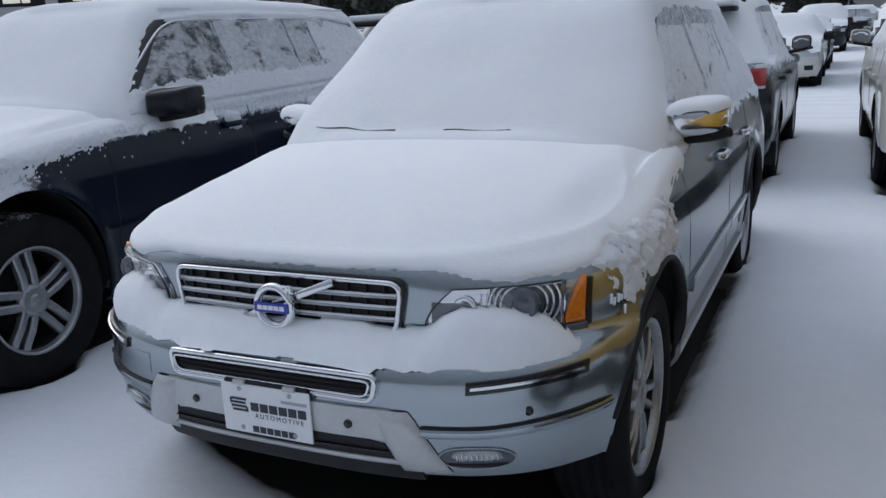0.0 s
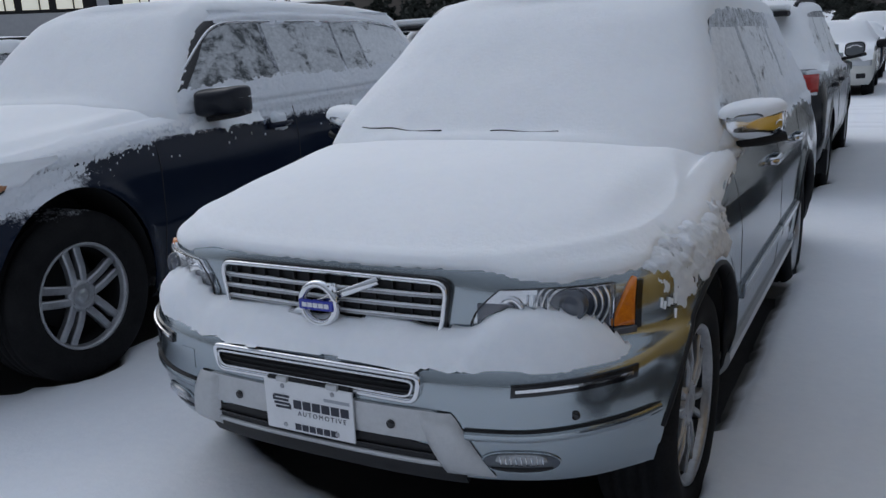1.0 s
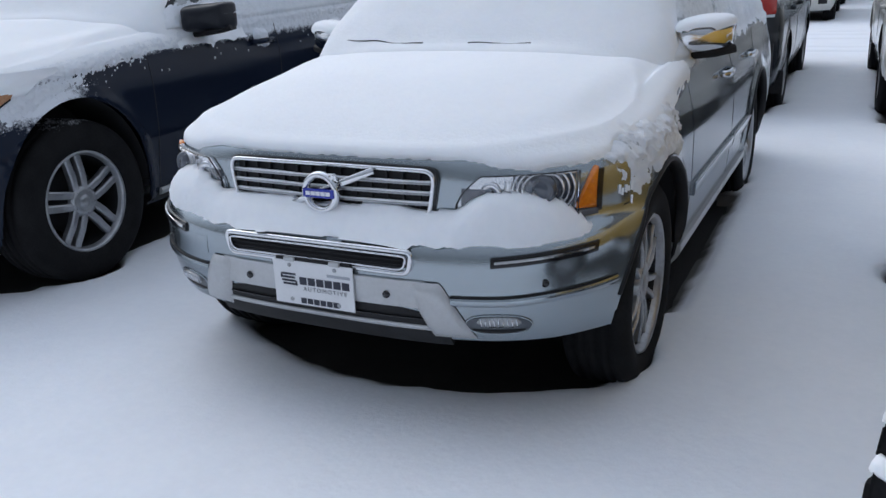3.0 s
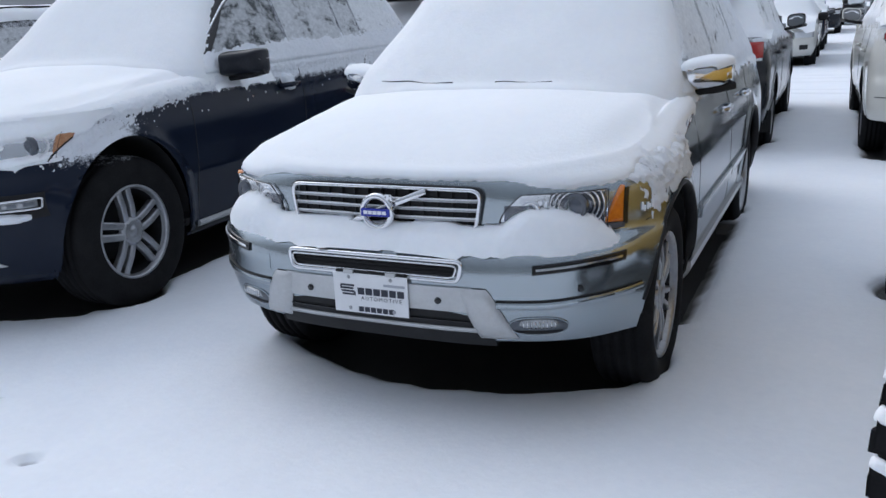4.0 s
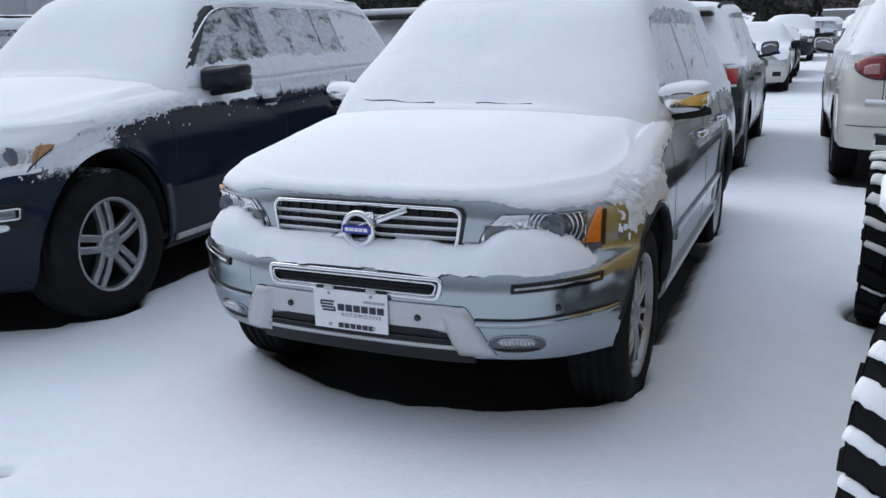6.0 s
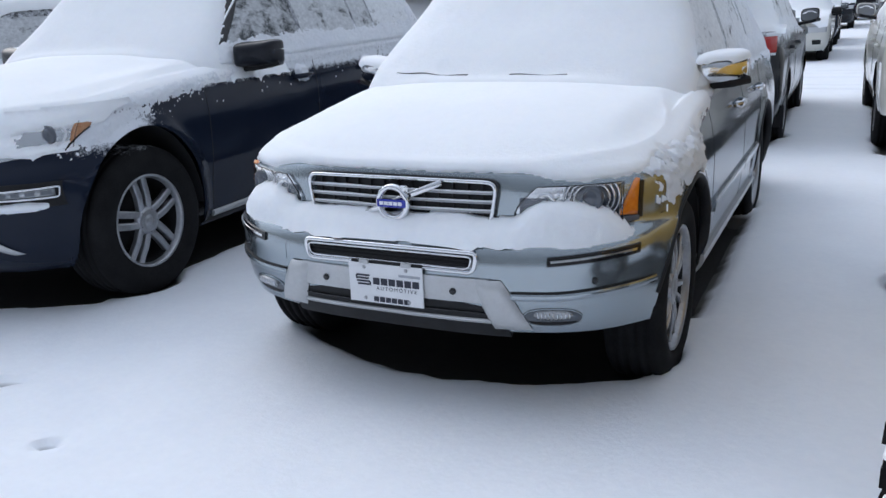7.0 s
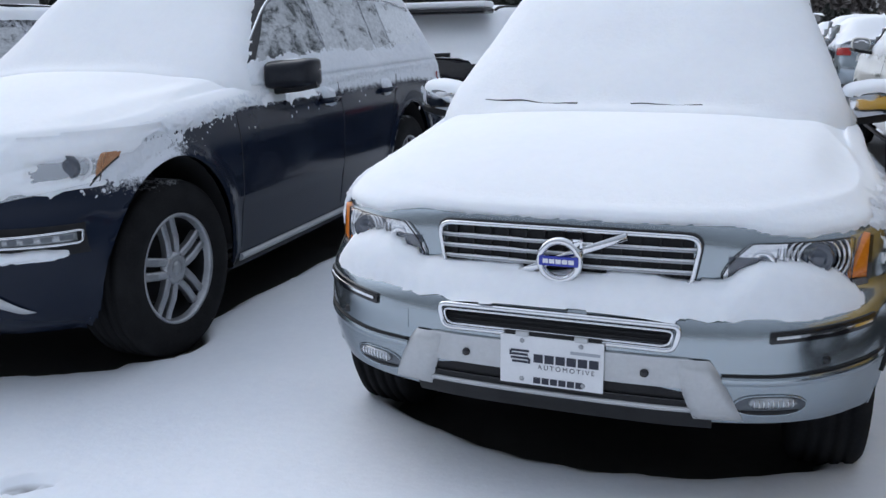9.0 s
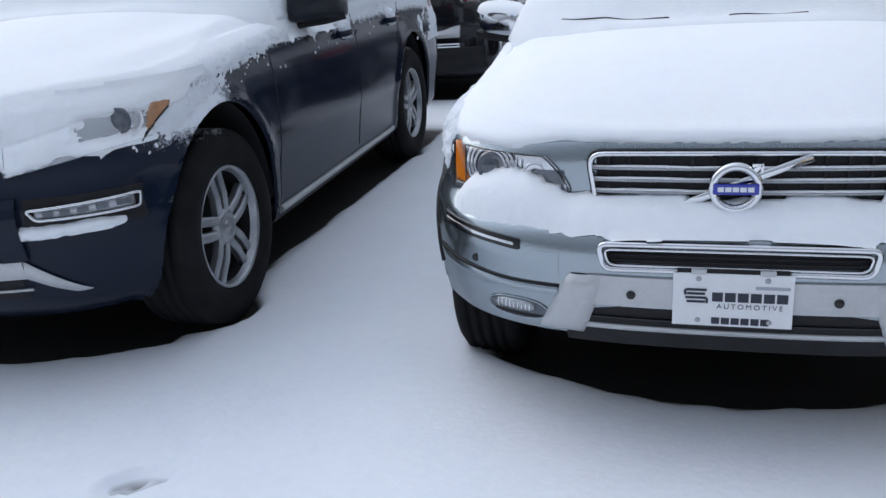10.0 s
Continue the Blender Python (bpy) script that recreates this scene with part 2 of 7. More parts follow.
def grid_faces(nu, nv, keep=None, wrap=False):
    idx = np.arange(nu * nv).reshape(nu, nv)
    if wrap:
        idx = np.vstack([idx, idx[:1]])
    q = np.stack([idx[:-1, :-1], idx[1:, :-1], idx[1:, 1:], idx[:-1, 1:]], -1).reshape(-1, 4)
    return q if keep is None else q[keep.reshape(-1)]


def grid_mesh(name, P, keep=None, wrap=False, flip=False, smooth=True):
    nu, nv = P.shape[:2]
    f = grid_faces(nu, nv, keep, wrap)
    used, inv = np.unique(f, return_inverse=True)
    f = inv.reshape(f.shape)
    return mesh_of(name, P.reshape(-1, 3)[used], f[:, ::-1] if flip else f, smooth)


def merge(name, pieces, smooth=True):
    """One mesh out of several (verts, faces) pairs."""
    vs, fs, n = [], [], 0
    for v, f in pieces:
        vs.extend(v)
        fs.extend([tuple(i + n for i in q) for q in f])
        n += len(v)
    return mesh_of(name, vs, fs, smooth)


def part(name, me, mat, parent, label="", at=None):
    """Link one mesh (or bmesh) as one object under a thing or a part."""
    if isinstance(me, bmesh.types.BMesh):
        bm, me = me, bpy.data.meshes.new(name)
        bm.to_mesh(me)
        bm.free()
    if not me.materials:
        me.materials.append(mat)
    ob = new(name, me)
    ob.parent = parent
    if at is not None:
        ob.matrix_basis = at
    return tagged(ob, label) if label else ob


def thing(name, label, category, at=None, group=""):
    ob = new(name)
    ob.empty_display_size = 0.2
    if at is not None:
        ob.matrix_basis = at
    return tagged(ob, label, category, group)


def setting(name, me, mat, label="", kind="structure"):
    me.materials.append(mat)
    return tagged(new(name, me), label, "", "", kind)


def box_piece(cx, cy, cz, sx, sy, sz, taper=1.0):
    v = [(cx + sx / 2 * a * (taper if c > 0 else 1), cy + sy / 2 * b * (taper if c > 0 else 1), cz + sz / 2 * c)
         for a in (-1, 1) for b in (-1, 1) for c in (-1, 1)]
    f = [(0, 1, 3, 2), (4, 6, 7, 5), (0, 4, 5, 1), (2, 3, 7, 6), (0, 2, 6, 4), (1, 5, 7, 3)]
    return v, f


def bevel_box(name, cx, cy, cz, sx, sy, sz, r=0.01, seg=2):
    bm = bmesh.new()
    bmesh.ops.create_cube(bm, size=1, matrix=Matrix.Translation((cx, cy, cz)) @ Matrix.Diagonal((sx, sy, sz, 1)))
    bmesh.ops.bevel(bm, geom=bm.edges[:], offset=r, segments=seg, affect="EDGES", profile=0.6)
    me = bpy.data.meshes.new(name)
    bm.to_mesh(me)
    bm.free()
    me.polygons.foreach_set("use_smooth", [False] * len(me.polygons))
    return me


def lathe(profile, n=48, closed=False):
    """Turn (x, r) round the x axis."""
    p = np.array(profile)
    t = np.linspace(0, 2 * np.pi, n, endpoint=False)
    P = np.stack([np.broadcast_to(p[:, 0], (n, len(p))), np.outer(np.cos(t), p[:, 1]), np.outer(np.sin(t), p[:, 1])], -1)
    if closed:
        P = np.concatenate([P, P[:, :1]], 1)
    return P.reshape(-1, 3).tolist(), grid_faces(n, P.shape[1], None, True).tolist()


def sweep(points, section, closed=False, up=(0, 0, 1)):
    """A bar of the given cross-section (side, up) along points."""
    P = np.array(points, float)
    T = np.roll(P, -1, 0) - np.roll(P, 1, 0)
    if not closed:
        T[0], T[-1] = P[1] - P[0], P[-1] - P[-2]
    T /= np.linalg.norm(T, axis=1)[:, None] + 1e-12
    U = np.broadcast_to(np.array(up, float), T.shape)
    S = np.cross(T, U)
    S /= np.linalg.norm(S, axis=1)[:, None] + 1e-9
    U = np.cross(S, T)
    q = np.array(section)
    G = P[:, None] + S[:, None] * q[None, :, :1] + U[:, None] * q[None, :, 1:]
    nu, nv = G.shape[:2]
    idx = np.arange(nu * nv).reshape(nu, nv)
    idx = np.hstack([idx, idx[:, :1]])
    if closed:
        idx = np.vstack([idx, idx[:1]])
    f = np.stack([idx[:-1, :-1], idx[1:, :-1], idx[1:, 1:], idx[:-1, 1:]], -1).reshape(-1, 4).tolist()
    if not closed:
        f += [list(range(nv)), list(range((nu - 1) * nv, nu * nv))[::-1]]
    return G.reshape(-1, 3).tolist(), f


def ring_section(r, n=8, squash=1.0):
    return [(r * math.cos(2 * math.pi * k / n), r * squash * math.sin(2 * math.pi * k / n)) for k in range(n)]


def bar_section(a, b):
    c = 0.25 * min(a, b)
    a, b = a / 2, b / 2
    return [(a, b - c), (a - c, b), (c - a, b), (-a, b - c), (-a, c - b), (c - a, -b), (a - c, -b), (a, c - b)]


def round_poly(pts, r, n=5):
    """Corners of a closed polygon rounded off."""
    out, p = [], [np.array(q, float) for q in pts]
    for i, q in enumerate(p):
        a, b = p[i - 1] - q, p[(i + 1) % len(p)] - q
        la, lb = np.linalg.norm(a), np.linalg.norm(b)
        k = min(r, 0.45 * la, 0.45 * lb)
        a, b = q + a / la * k, q + b / lb * k
        for s in np.linspace(0, 1, n):
            out.append((1 - s) ** 2 * a + 2 * s * (1 - s) * q + s * s * b)
    return np.array(out)


def dense(pts, step=0.02, closed=True):
    out = []
    n = len(pts)
    for i in range(n if closed else n - 1):
        a, b = np.array(pts[i]), np.array(pts[(i + 1) % n])
        k = max(1, int(np.linalg.norm(b - a) / step))
        out += [a + (b - a) * j / k for j in range(k)]
    if not closed:
        out.append(np.array(pts[-1]))
    return np.array(out)


def fbm(x, y, scale=1.0, octaves=3, seed=0.0):
    """Smooth noise in about -1 to 1, for arrays."""
    x, y = np.broadcast_arrays(np.asarray(x, float), np.asarray(y, float))
    out = np.array([noise.fractal(Vector((a * scale + seed, b * scale - seed, seed * 0.37)), 1.0, 2.0, octaves)
                    for a, b in zip(x.ravel(), y.ravel())])
    return out.reshape(x.shape)


def smoothstep(a, b, x):
    t = np.clip((x - a) / (b - a), 0, 1)
    return t * t * (3 - 2 * t)


def depth_in(mask, cell):
    """Distance of each true cell from the nearest false one."""
    m = np.pad(mask, 1)
    inner = m.copy()
    inner[1:-1, 1:-1] &= m[:-2, 1:-1] & m[2:, 1:-1] & m[1:-1, :-2] & m[1:-1, 2:]
    edge = np.argwhere(m & ~inner)
    ins = np.argwhere(m)
    d = np.zeros(m.shape)
    for k in range(0, len(ins), 4000):
        p = ins[k:k + 4000]
        d[tuple(p.T)] = np.sqrt(((p[:, None] - edge[None]) ** 2).sum(-1).min(1)) * cell
    return d[1:-1, 1:-1]


# ---- cars ----
class Stack:
    """Outlines seen from above, piled up: half-width, front and rear as functions of a level."""

    def __init__(self, width, front, rear, cf, cr, nf, nr):
        self.width, self.front, self.rear, self.cf, self.cr, self.nf, self.nr = width, front, rear, cf, cr, nf, nr

    def quarter(self, q, n):
        c = 0.5 ** (1 / n)
        X = np.where(q < 0.5, 2 * q * c, 0)
        Y = np.where(q < 0.5, 0, 2 * (1 - q) * c)
        X = np.where(q < 0.5, X, np.clip(1 - Y ** n, 0, 1) ** (1 / n))
        Y = np.where(q < 0.5, np.clip(1 - X ** n, 0, 1) ** (1 / n), Y)
        return X, Y

    def contour(self, a, l):
        """a from 0 (front centre) over 1..2 (side) to 3 (rear centre)."""
        w, f, r = self.width(l), self.front(l), self.rear(l)
        yc, yr = f + self.cf, r - self.cr
        X1, Y1 = self.quarter(np.clip(a, 0, 1), self.nf)
        X3, Y3 = self.quarter(np.clip(3 - a, 0, 1), self.nr)
        x = np.where(a < 1, X1, np.where(a > 2, X3, 1)) * w
        y = np.where(a < 1, yc - (yc - f) * Y1, np.where(a > 2, yr + (r - yr) * Y3, yc + (yr - yc) * np.clip(a - 1, 0, 1)))
        return x, y

    def side_x(self, y, l):
        w, f, r = self.width(l), self.front(l), self.rear(l)
        yc, yr = f + self.cf, r - self.cr
        t = np.clip(np.maximum((yc - y) / (yc - f), (y - yr) / (r - yr)), 0, 0.999)
        n = np.where(y < yc, self.nf, self.nr)
        return w * (1 - t ** n) ** (1 / n)

    def front_y(self, x, l):
        t = np.clip(np.abs(x) / self.width(l), 0, 0.999)
        f = self.front(l)
        return f + self.cf - self.cf * (1 - t ** self.nf) ** (1 / self.nf)

    def rear_y(self, x, l):
        t = np.clip(np.abs(x) / self.width(l), 0, 0.999)
        r = self.rear(l)
        return r - self.cr + self.cr * (1 - t ** self.nr) ** (1 / self.nr)


class Car:
    """One car in its own coordinates: front at y = 0 and facing -y, its middle at x = 0, the ground at z = 0."""

    def __init__(self, s):
        self.s = s
        L, W = s["length"], s["half"]
        wz, yf, yr = curve(*s["wz"]), curve(*s["yf"]), curve(*s["yr"])
        self.sh, self.roof = curve(*s["shoulder"]), curve(*s["roof"])
        self.crown, self.zb = curve(*s["crown"]), s["bottom"]
        self.low = Stack(lambda z: W * wz(z), lambda z: yf(z), lambda z: L - yr(z), s["cf"], s["cr"], s["nf"], s["nr"])
        c = s["cabin"]
        bow = curve((0, c["w0"]), (0.45, 0.60 * c["w0"] + 0.40 * c["w1"]), (0.8, 0.24 * c["w0"] + 0.76 * c["w1"]), (0.94, c["w1"] + 0.03), (1, c["w1"] - 0.02))
        fy = curve((0, c["f0"]), (0.5, c["f0"] * 0.52 + c["f1"] * 0.48), (0.9, c["f0"] * 0.13 + c["f1"] * 0.87), (1, c["f1"] + 0.03))
        ry = curve((0, c["r0"]), (0.5, c["r0"] * 0.6 + c["r1"] * 0.4), (1, c["r1"]))
        self.cab = Stack(bow, fy, ry, c["cf"], c["cr"], c["nf"], c["nr"])

    # surfaces
    def low_point(self, a, v):
        z = self.zb + (1.0 - self.zb) * v
        for _ in range(5):
            x, y = self.low.contour(a, z)
            zb = self.zb + (self.s["lift"](x, y) if "lift" in self.s else 0)
            z = zb + (self.sh(y) - zb) * v
        return x - self.fillet(y, z) * np.minimum(1, x / 0.5), y, z

    def fillet(self, y, z):
        """How far the side draws in below the shoulder, so that bonnet and wing meet in a round."""
        if "fillet" not in self.s:
            return 0 * z
        r = np.maximum(curve(*self.s["fillet"])(y), 1e-3)
        t = np.clip((z - self.sh(y) + r) / r, 0, 1)
        return r * (1 - np.sqrt(1 - 0.985 * t * t))

    def cab_point(self, a, v):
        x, y = self.cab.contour(a, v)
        z0 = self.sh(y) - 0.03
        return x, y, z0 + (self.roof(y) - z0) * v

    def cab_level(self, y, z):
        z0 = self.sh(y) - 0.03
        return np.clip((z - z0) / (self.roof(y) - z0), 0, 1)

    def side(self, y, z):
        y, z = np.broadcast_arrays(np.asarray(y, float), np.asarray(z, float))
        body = self.low.side_x(y, np.minimum(z, self.sh(y))) - self.fillet(y, np.minimum(z, self.sh(y)))
        cab = self.cab.side_x(y, self.cab_level(y, z))
        k = smoothstep(-0.015, 0.02, z - self.sh(y))
        return body * (1 - k) + cab * k

    def on_side(self, sgn=1):
        return lambda u, v, off: np.stack([sgn * (self.side(u, v) + off), u + 0 * v, v + 0 * u], -1)

    def on_front(self):
        def f(u, v, off):
            y = self.low.front_y(u, v)
            e = 0.01
            dx = (self.low.front_y(np.abs(u) + e, v) - self.low.front_y(np.abs(u), v)) / e * np.sign(u)
            n = np.sqrt(1 + dx * dx)
            return np.stack([u + dx / n * off, y - off / n, v + 0 * u], -1)
        return f

    def on_rear(self):
        def f(u, v, off):
            z = v + 0 * u
            low = self.low.rear_y(u, np.minimum(z, 1.6))
            return np.stack([u + 0 * v, low + off, z], -1)
        return f

    # meshes
    def body_grids(self):
        s, R = self.s, self.s["res"]
        nq, nm, nv = int(0.95 / R), int((s["length"] - s["cf"] - s["cr"]) / R), int(0.8 / (R * s.get("fine", 0.8)))
        a = np.concatenate([np.linspace(0, 1, nq, endpoint=False), np.linspace(1, 2, nm, endpoint=False), np.linspace(2, 3, nq + 1)])
        A, V = np.meshgrid(a, np.linspace(0, 1, nv), indexing="ij")
        x, y, z = self.low_point(A, V)
        flare = np.zeros_like(x)
        cut = np.zeros(x.shape, bool)
        for wy in s["wheels"]:
            ra, f = s["arch"], s.get("arch_w", 1.0)
            r = np.hypot((y - wy) / f, z - s["hub"])
            side = x > 0.55 * s["half"]
            cut |= side & (r < ra - 1e-6)
            flare = np.maximum(flare, s.get("flare", 0.012) * np.exp(-((r - ra) / 0.05) ** 2) * side * (z > 0.3))
            near = side & (r < ra) & (r > ra - 1.9 * R) & (r > 0)
            k = np.where(near, ra / np.maximum(r, 1e-6), 1)
            y, z = wy + (y - wy) * k, s["hub"] + (z - s["hub"]) * k
        x = x + flare
        P = np.stack([x, y, z], -1)
        keep = ~(cut[:-1, :-1] & cut[1:, :-1] & cut[1:, 1:] & cut[:-1, 1:])
        top = P[:, -1]
        t = np.linspace(-1, 1, 2 * int(s["half"] / (R * 1.6)) + 1)
        yy = top[:, 1][:, None] + 0 * t
        shape = self.s.get("deck")
        zz = top[:, 2][:, None] + (shape(yy, top[:, 0][:, None] * t) if shape else self.crown(yy) * (1 - np.abs(t)[None] ** 3))
        D = np.stack([top[:, 0][:, None] * t[None], yy, zz], -1)
        return P, keep, D

    def cabin_grids(self):
        R = self.s["res"]
        nq, nm, nv = int(0.9 / R), int(2.0 / R), int(0.7 / R)
        a = np.concatenate([np.linspace(0, 1, nq, endpoint=False), np.linspace(1, 2, nm, endpoint=False), np.linspace(2, 3, nq + 1)])
        A, V = np.meshgrid(a, np.linspace(0, 1, nv), indexing="ij")
        P = np.stack(self.cab_point(A, V), -1)
        top = P[:, -1]
        t = np.linspace(-1, 1, 2 * int(0.7 / (R * 1.6)) + 1)
        D = np.stack([top[:, 0][:, None] * t[None], top[:, 1][:, None] + 0 * t, top[:, 2][:, None] + 0.045 * (1 - np.abs(t)[None] ** 2.2)], -1)
        return P, D

    def shells(self, parent, mat):
        P, keep, D = self.body_grids()
        M = P * (-1, 1, 1)
        n = P.shape[0] * P.shape[1]
        f = grid_faces(*P.shape[:2], keep)
        low = mesh_of("body", np.concatenate([P.reshape(-1, 3), M.reshape(-1, 3)]), np.concatenate([f, (f + n)[:, ::-1]]))
        deck = grid_mesh("hood", D, flip=True)
        C, T = self.cabin_grids()
        n = C.shape[0] * C.shape[1]
        f = grid_faces(*C.shape[:2])
        cab = mesh_of("cabin", np.concatenate([C.reshape(-1, 3), (C * (-1, 1, 1)).reshape(-1, 3)]), np.concatenate([f, (f + n)[:, ::-1]]))
        roof = grid_mesh("roof", T, flip=True)
        obs = [part("body", low, mat, parent), part("hood", deck, mat, parent), part("cabin", cab, mat, parent), part("roof", roof, mat, parent)]
        s = self.s
        h = s["half"] - 0.1
        pieces = [box_piece(0, s["length"] / 2, self.zb + 0.08, 2 * (h - 0.16), s["length"] - 1.3, 0.16)]
        part("underbody", merge("underbody", pieces, False), DARK, parent)
        for wy in s["wheels"]:
            for sgn in (-1, 1):
                for nm, prof in (("well_wall", [(0, 0.02), (0, s["arch"] + 0.015)]), ("wheel_well", [(0, s["arch"] + 0.015), (0.36, s["arch"] + 0.006)])):
                    v, f = lathe(prof, 40)
                    v = [(sgn * min(s["half"] - 0.40 + q[0], float(self.side(wy + q[1] * s.get("arch_w", 1.0), max(s["hub"] - q[2], self.zb))) - 0.014), wy + q[1] * s.get("arch_w", 1.0), s["hub"] - q[2]) for q in v]
                    keepf = [q for q in f if min(v[i][2] for i in q) > s["hub"] - 0.004]
                    first = {}
                    same = [first.setdefault(tuple(round(c, 4) for c in q), i) for i, q in enumerate(v)]
                    keepf = [tuple(same[i] for i in q) for q in keepf]
                    used = sorted({i for q in keepf for i in q})
                    place = {i: k for k, i in enumerate(used)}
                    v, keepf = [v[i] for i in used], [tuple(place[i] for i in q) for q in keepf]
                    part(nm, mesh_of(nm, v, keepf), DARK, parent)
        return obs


def dust(ob, amount):
    """Store how much powder snow lies on each point of a mesh."""
    v = np.empty(len(ob.data.vertices) * 3)
    ob.data.vertices.foreach_get("co", v)
    v = v.reshape(-1, 3)
    a = ob.data.attributes.new("dust", "FLOAT", "POINT")
    a.data.foreach_set("value", np.asarray(amount(np.abs(v[:, 0]), v[:, 1], v[:, 2]), np.float32))


def conform(name, on, us, lo, hi, off=0.004, depth=0.015, nv=6, dome=0.0):
    """A panel that follows a surface between two edges, with sides that go back into it."""
    us = np.asarray(us, float)
    nu = len(us)
    lo, hi = np.broadcast_to(lo, us.shape), np.broadcast_to(hi, us.shape)
    t = np.linspace(0, 1, nv)
    V = lo[:, None] + (hi - lo)[:, None] * t
    U = us[:, None] + 0 * V
    O = off + dome * (1 - (2 * t - 1) ** 2)[None] * np.ones((nu, 1))
    P = np.pad(on(U, V, O), ((1, 1), (1, 1), (0, 0)), mode="edge")
    B = np.pad(on(U, V, O - depth), ((1, 1), (1, 1), (0, 0)), mode="edge")
    ring = np.ones(P.shape[:2], bool)
    ring[1:-1, 1:-1] = False
    P[ring] = B[ring]
    return grid_mesh(name, P, smooth=False)


def shade(me, on=True):
    me.polygons.foreach_set("use_smooth", [on] * len(me.polygons))
    return me


def line_on(name, on, pts, r=0.004, off=0.0, closed=False, section=None, up=(0, 0, 1)):
    """A bead along a path on a surface."""
    p = np.array(pts, float)
    P = on(p[:, 0], p[:, 1], np.full(len(p), off))
    return merge(name, [sweep(P, section or ring_section(r, 6), closed, up)])


def wheel(parent, x, y, z, sgn, R, width, rim, style, n=64, tyre_label="", count=5, powder=0.0, spin=None):
    """rim > tyre, spokes, hub cap, brake disc; the face looks along +x before it is turned."""
    w = width / 2
    turned = 0.35 + y if spin is None else spin
    at = Matrix.Translation((x, y, z)) @ (Matrix.Rotation(math.pi, 4, "Z") if sgn < 0 else Matrix.Identity(4)) @ Matrix.Rotation(turned, 4, "X")
    lip = merge("wheel", [lathe([(w * 0.70, rim - 0.020), (w * 0.80, rim - 0.014), (w * 0.92, rim - 0.010), (w * 0.96, rim + 0.002), (w * 0.86, rim + 0.006)], n)])
    hub = part("wheel", lip, ALLOY, parent, "silver alloy wheel", at)
    part("barrel", merge("barrel", [lathe([(-w * 0.8, rim + 0.004), (-w * 0.7, rim - 0.02), (w * 0.3, rim - 0.03), (w * 0.70, rim - 0.021)], n)]), BLACK, hub, "dark inside of the rim")
    g = 0.008
    prof = [(w * 0.82, rim - 0.002), (w * 0.98, rim + 0.012), (w * 1.06, rim + (R - rim) * 0.45), (w * 1.03, rim + (R - rim) * 0.72), (w * 0.93, R - 0.022), (w * 0.82, R - 0.006)]
    for c in (0.52, 0.18, -0.18, -0.52):
        prof += [(w * (c + 0.07), R), (w * (c + 0.05), R - g), (w * (c - 0.05), R - g), (w * (c - 0.07), R)]
    prof += [(-w * 0.82, R - 0.006), (-w * 0.95, R - 0.025), (-w * 1.04, rim + (R - rim) * 0.5), (-w * 0.85, rim - 0.002)]
    tyre = part("tyre", merge("tyre", [lathe(prof, n)]), RUBBER, hub, tyre_label)
    if powder:
        dust(tyre, lambda ax, b, c: powder * smoothstep(0.78, 1.0, (b * math.sin(turned) + c * math.cos(turned)) / R))
    face = w * 0.80
    part("brake_disc", merge("brake_disc", [lathe([(w * 0.05, 0.0), (w * 0.05, rim * 0.66), (-w * 0.1, rim * 0.66)], 32)]), DARK, hub)
    part("hub_cap", merge("hub_cap", [lathe([(face - 0.03, 0.085), (face - 0.004, 0.078), (face + 0.004, 0.05), (face - 0.004, 0.036), (face + 0.004, 0.030), (face + 0.008, 0.012), (face + 0.008, 0.0)], 28)]), ALLOY, hub)
    def spoke(offset0, offset1, w0, w1):
        rows = []
        for k, r in enumerate((0.05, 0.085, rim * 0.55, rim - 0.05, rim - 0.012)):
            t = k / 4
            c, hw = offset0 + (offset1 - offset0) * t, (w0 + (w1 - w0) * t) / 2
            xf = face + (-0.006, 0.0, 0.004, -0.004, -0.006)[k]
            rows.append([(xf - 0.035, c - hw, r), (xf - 0.006, c - hw, r), (xf, c - hw * 0.6, r), (xf, c + hw * 0.6, r), (xf - 0.006, c + hw, r), (xf - 0.035, c + hw, r)])
        return grid_mesh("spoke", np.array(rows), smooth=False)
    if style == "twin":
        data = [spoke(0.028, 0.036, 0.038, 0.040), spoke(-0.028, -0.036, 0.038, 0.040)]
    elif style == "vee":
        data = [spoke(0.012, 0.045, 0.022, 0.024), spoke(-0.012, -0.045, 0.022, 0.024)]
    else:
        data = [spoke(0, 0, 0.045, 0.05)]
    for k in range(count):
        for me in data:
            part("spoke", me, ALLOY, hub, "", Matrix.Rotation(2 * math.pi * k / count, 4, "X"))
    for k in range(5):
        m = Matrix.Rotation(2 * math.pi * (k + 0.5) / 5, 4, "X") @ Matrix.Translation((face - 0.004, 0, 0.058))
        part("wheel_bolt", bolt_mesh(), BLACK, hub, "", m)
    return hub


BOLTS = []


def bolt_mesh():
    if not BOLTS:
        BOLTS.append(merge("wheel_bolt", [lathe([(-0.01, 0.009), (0.004, 0.009), (0.004, 0.0)], 8)]))
    return BOLTS[0]


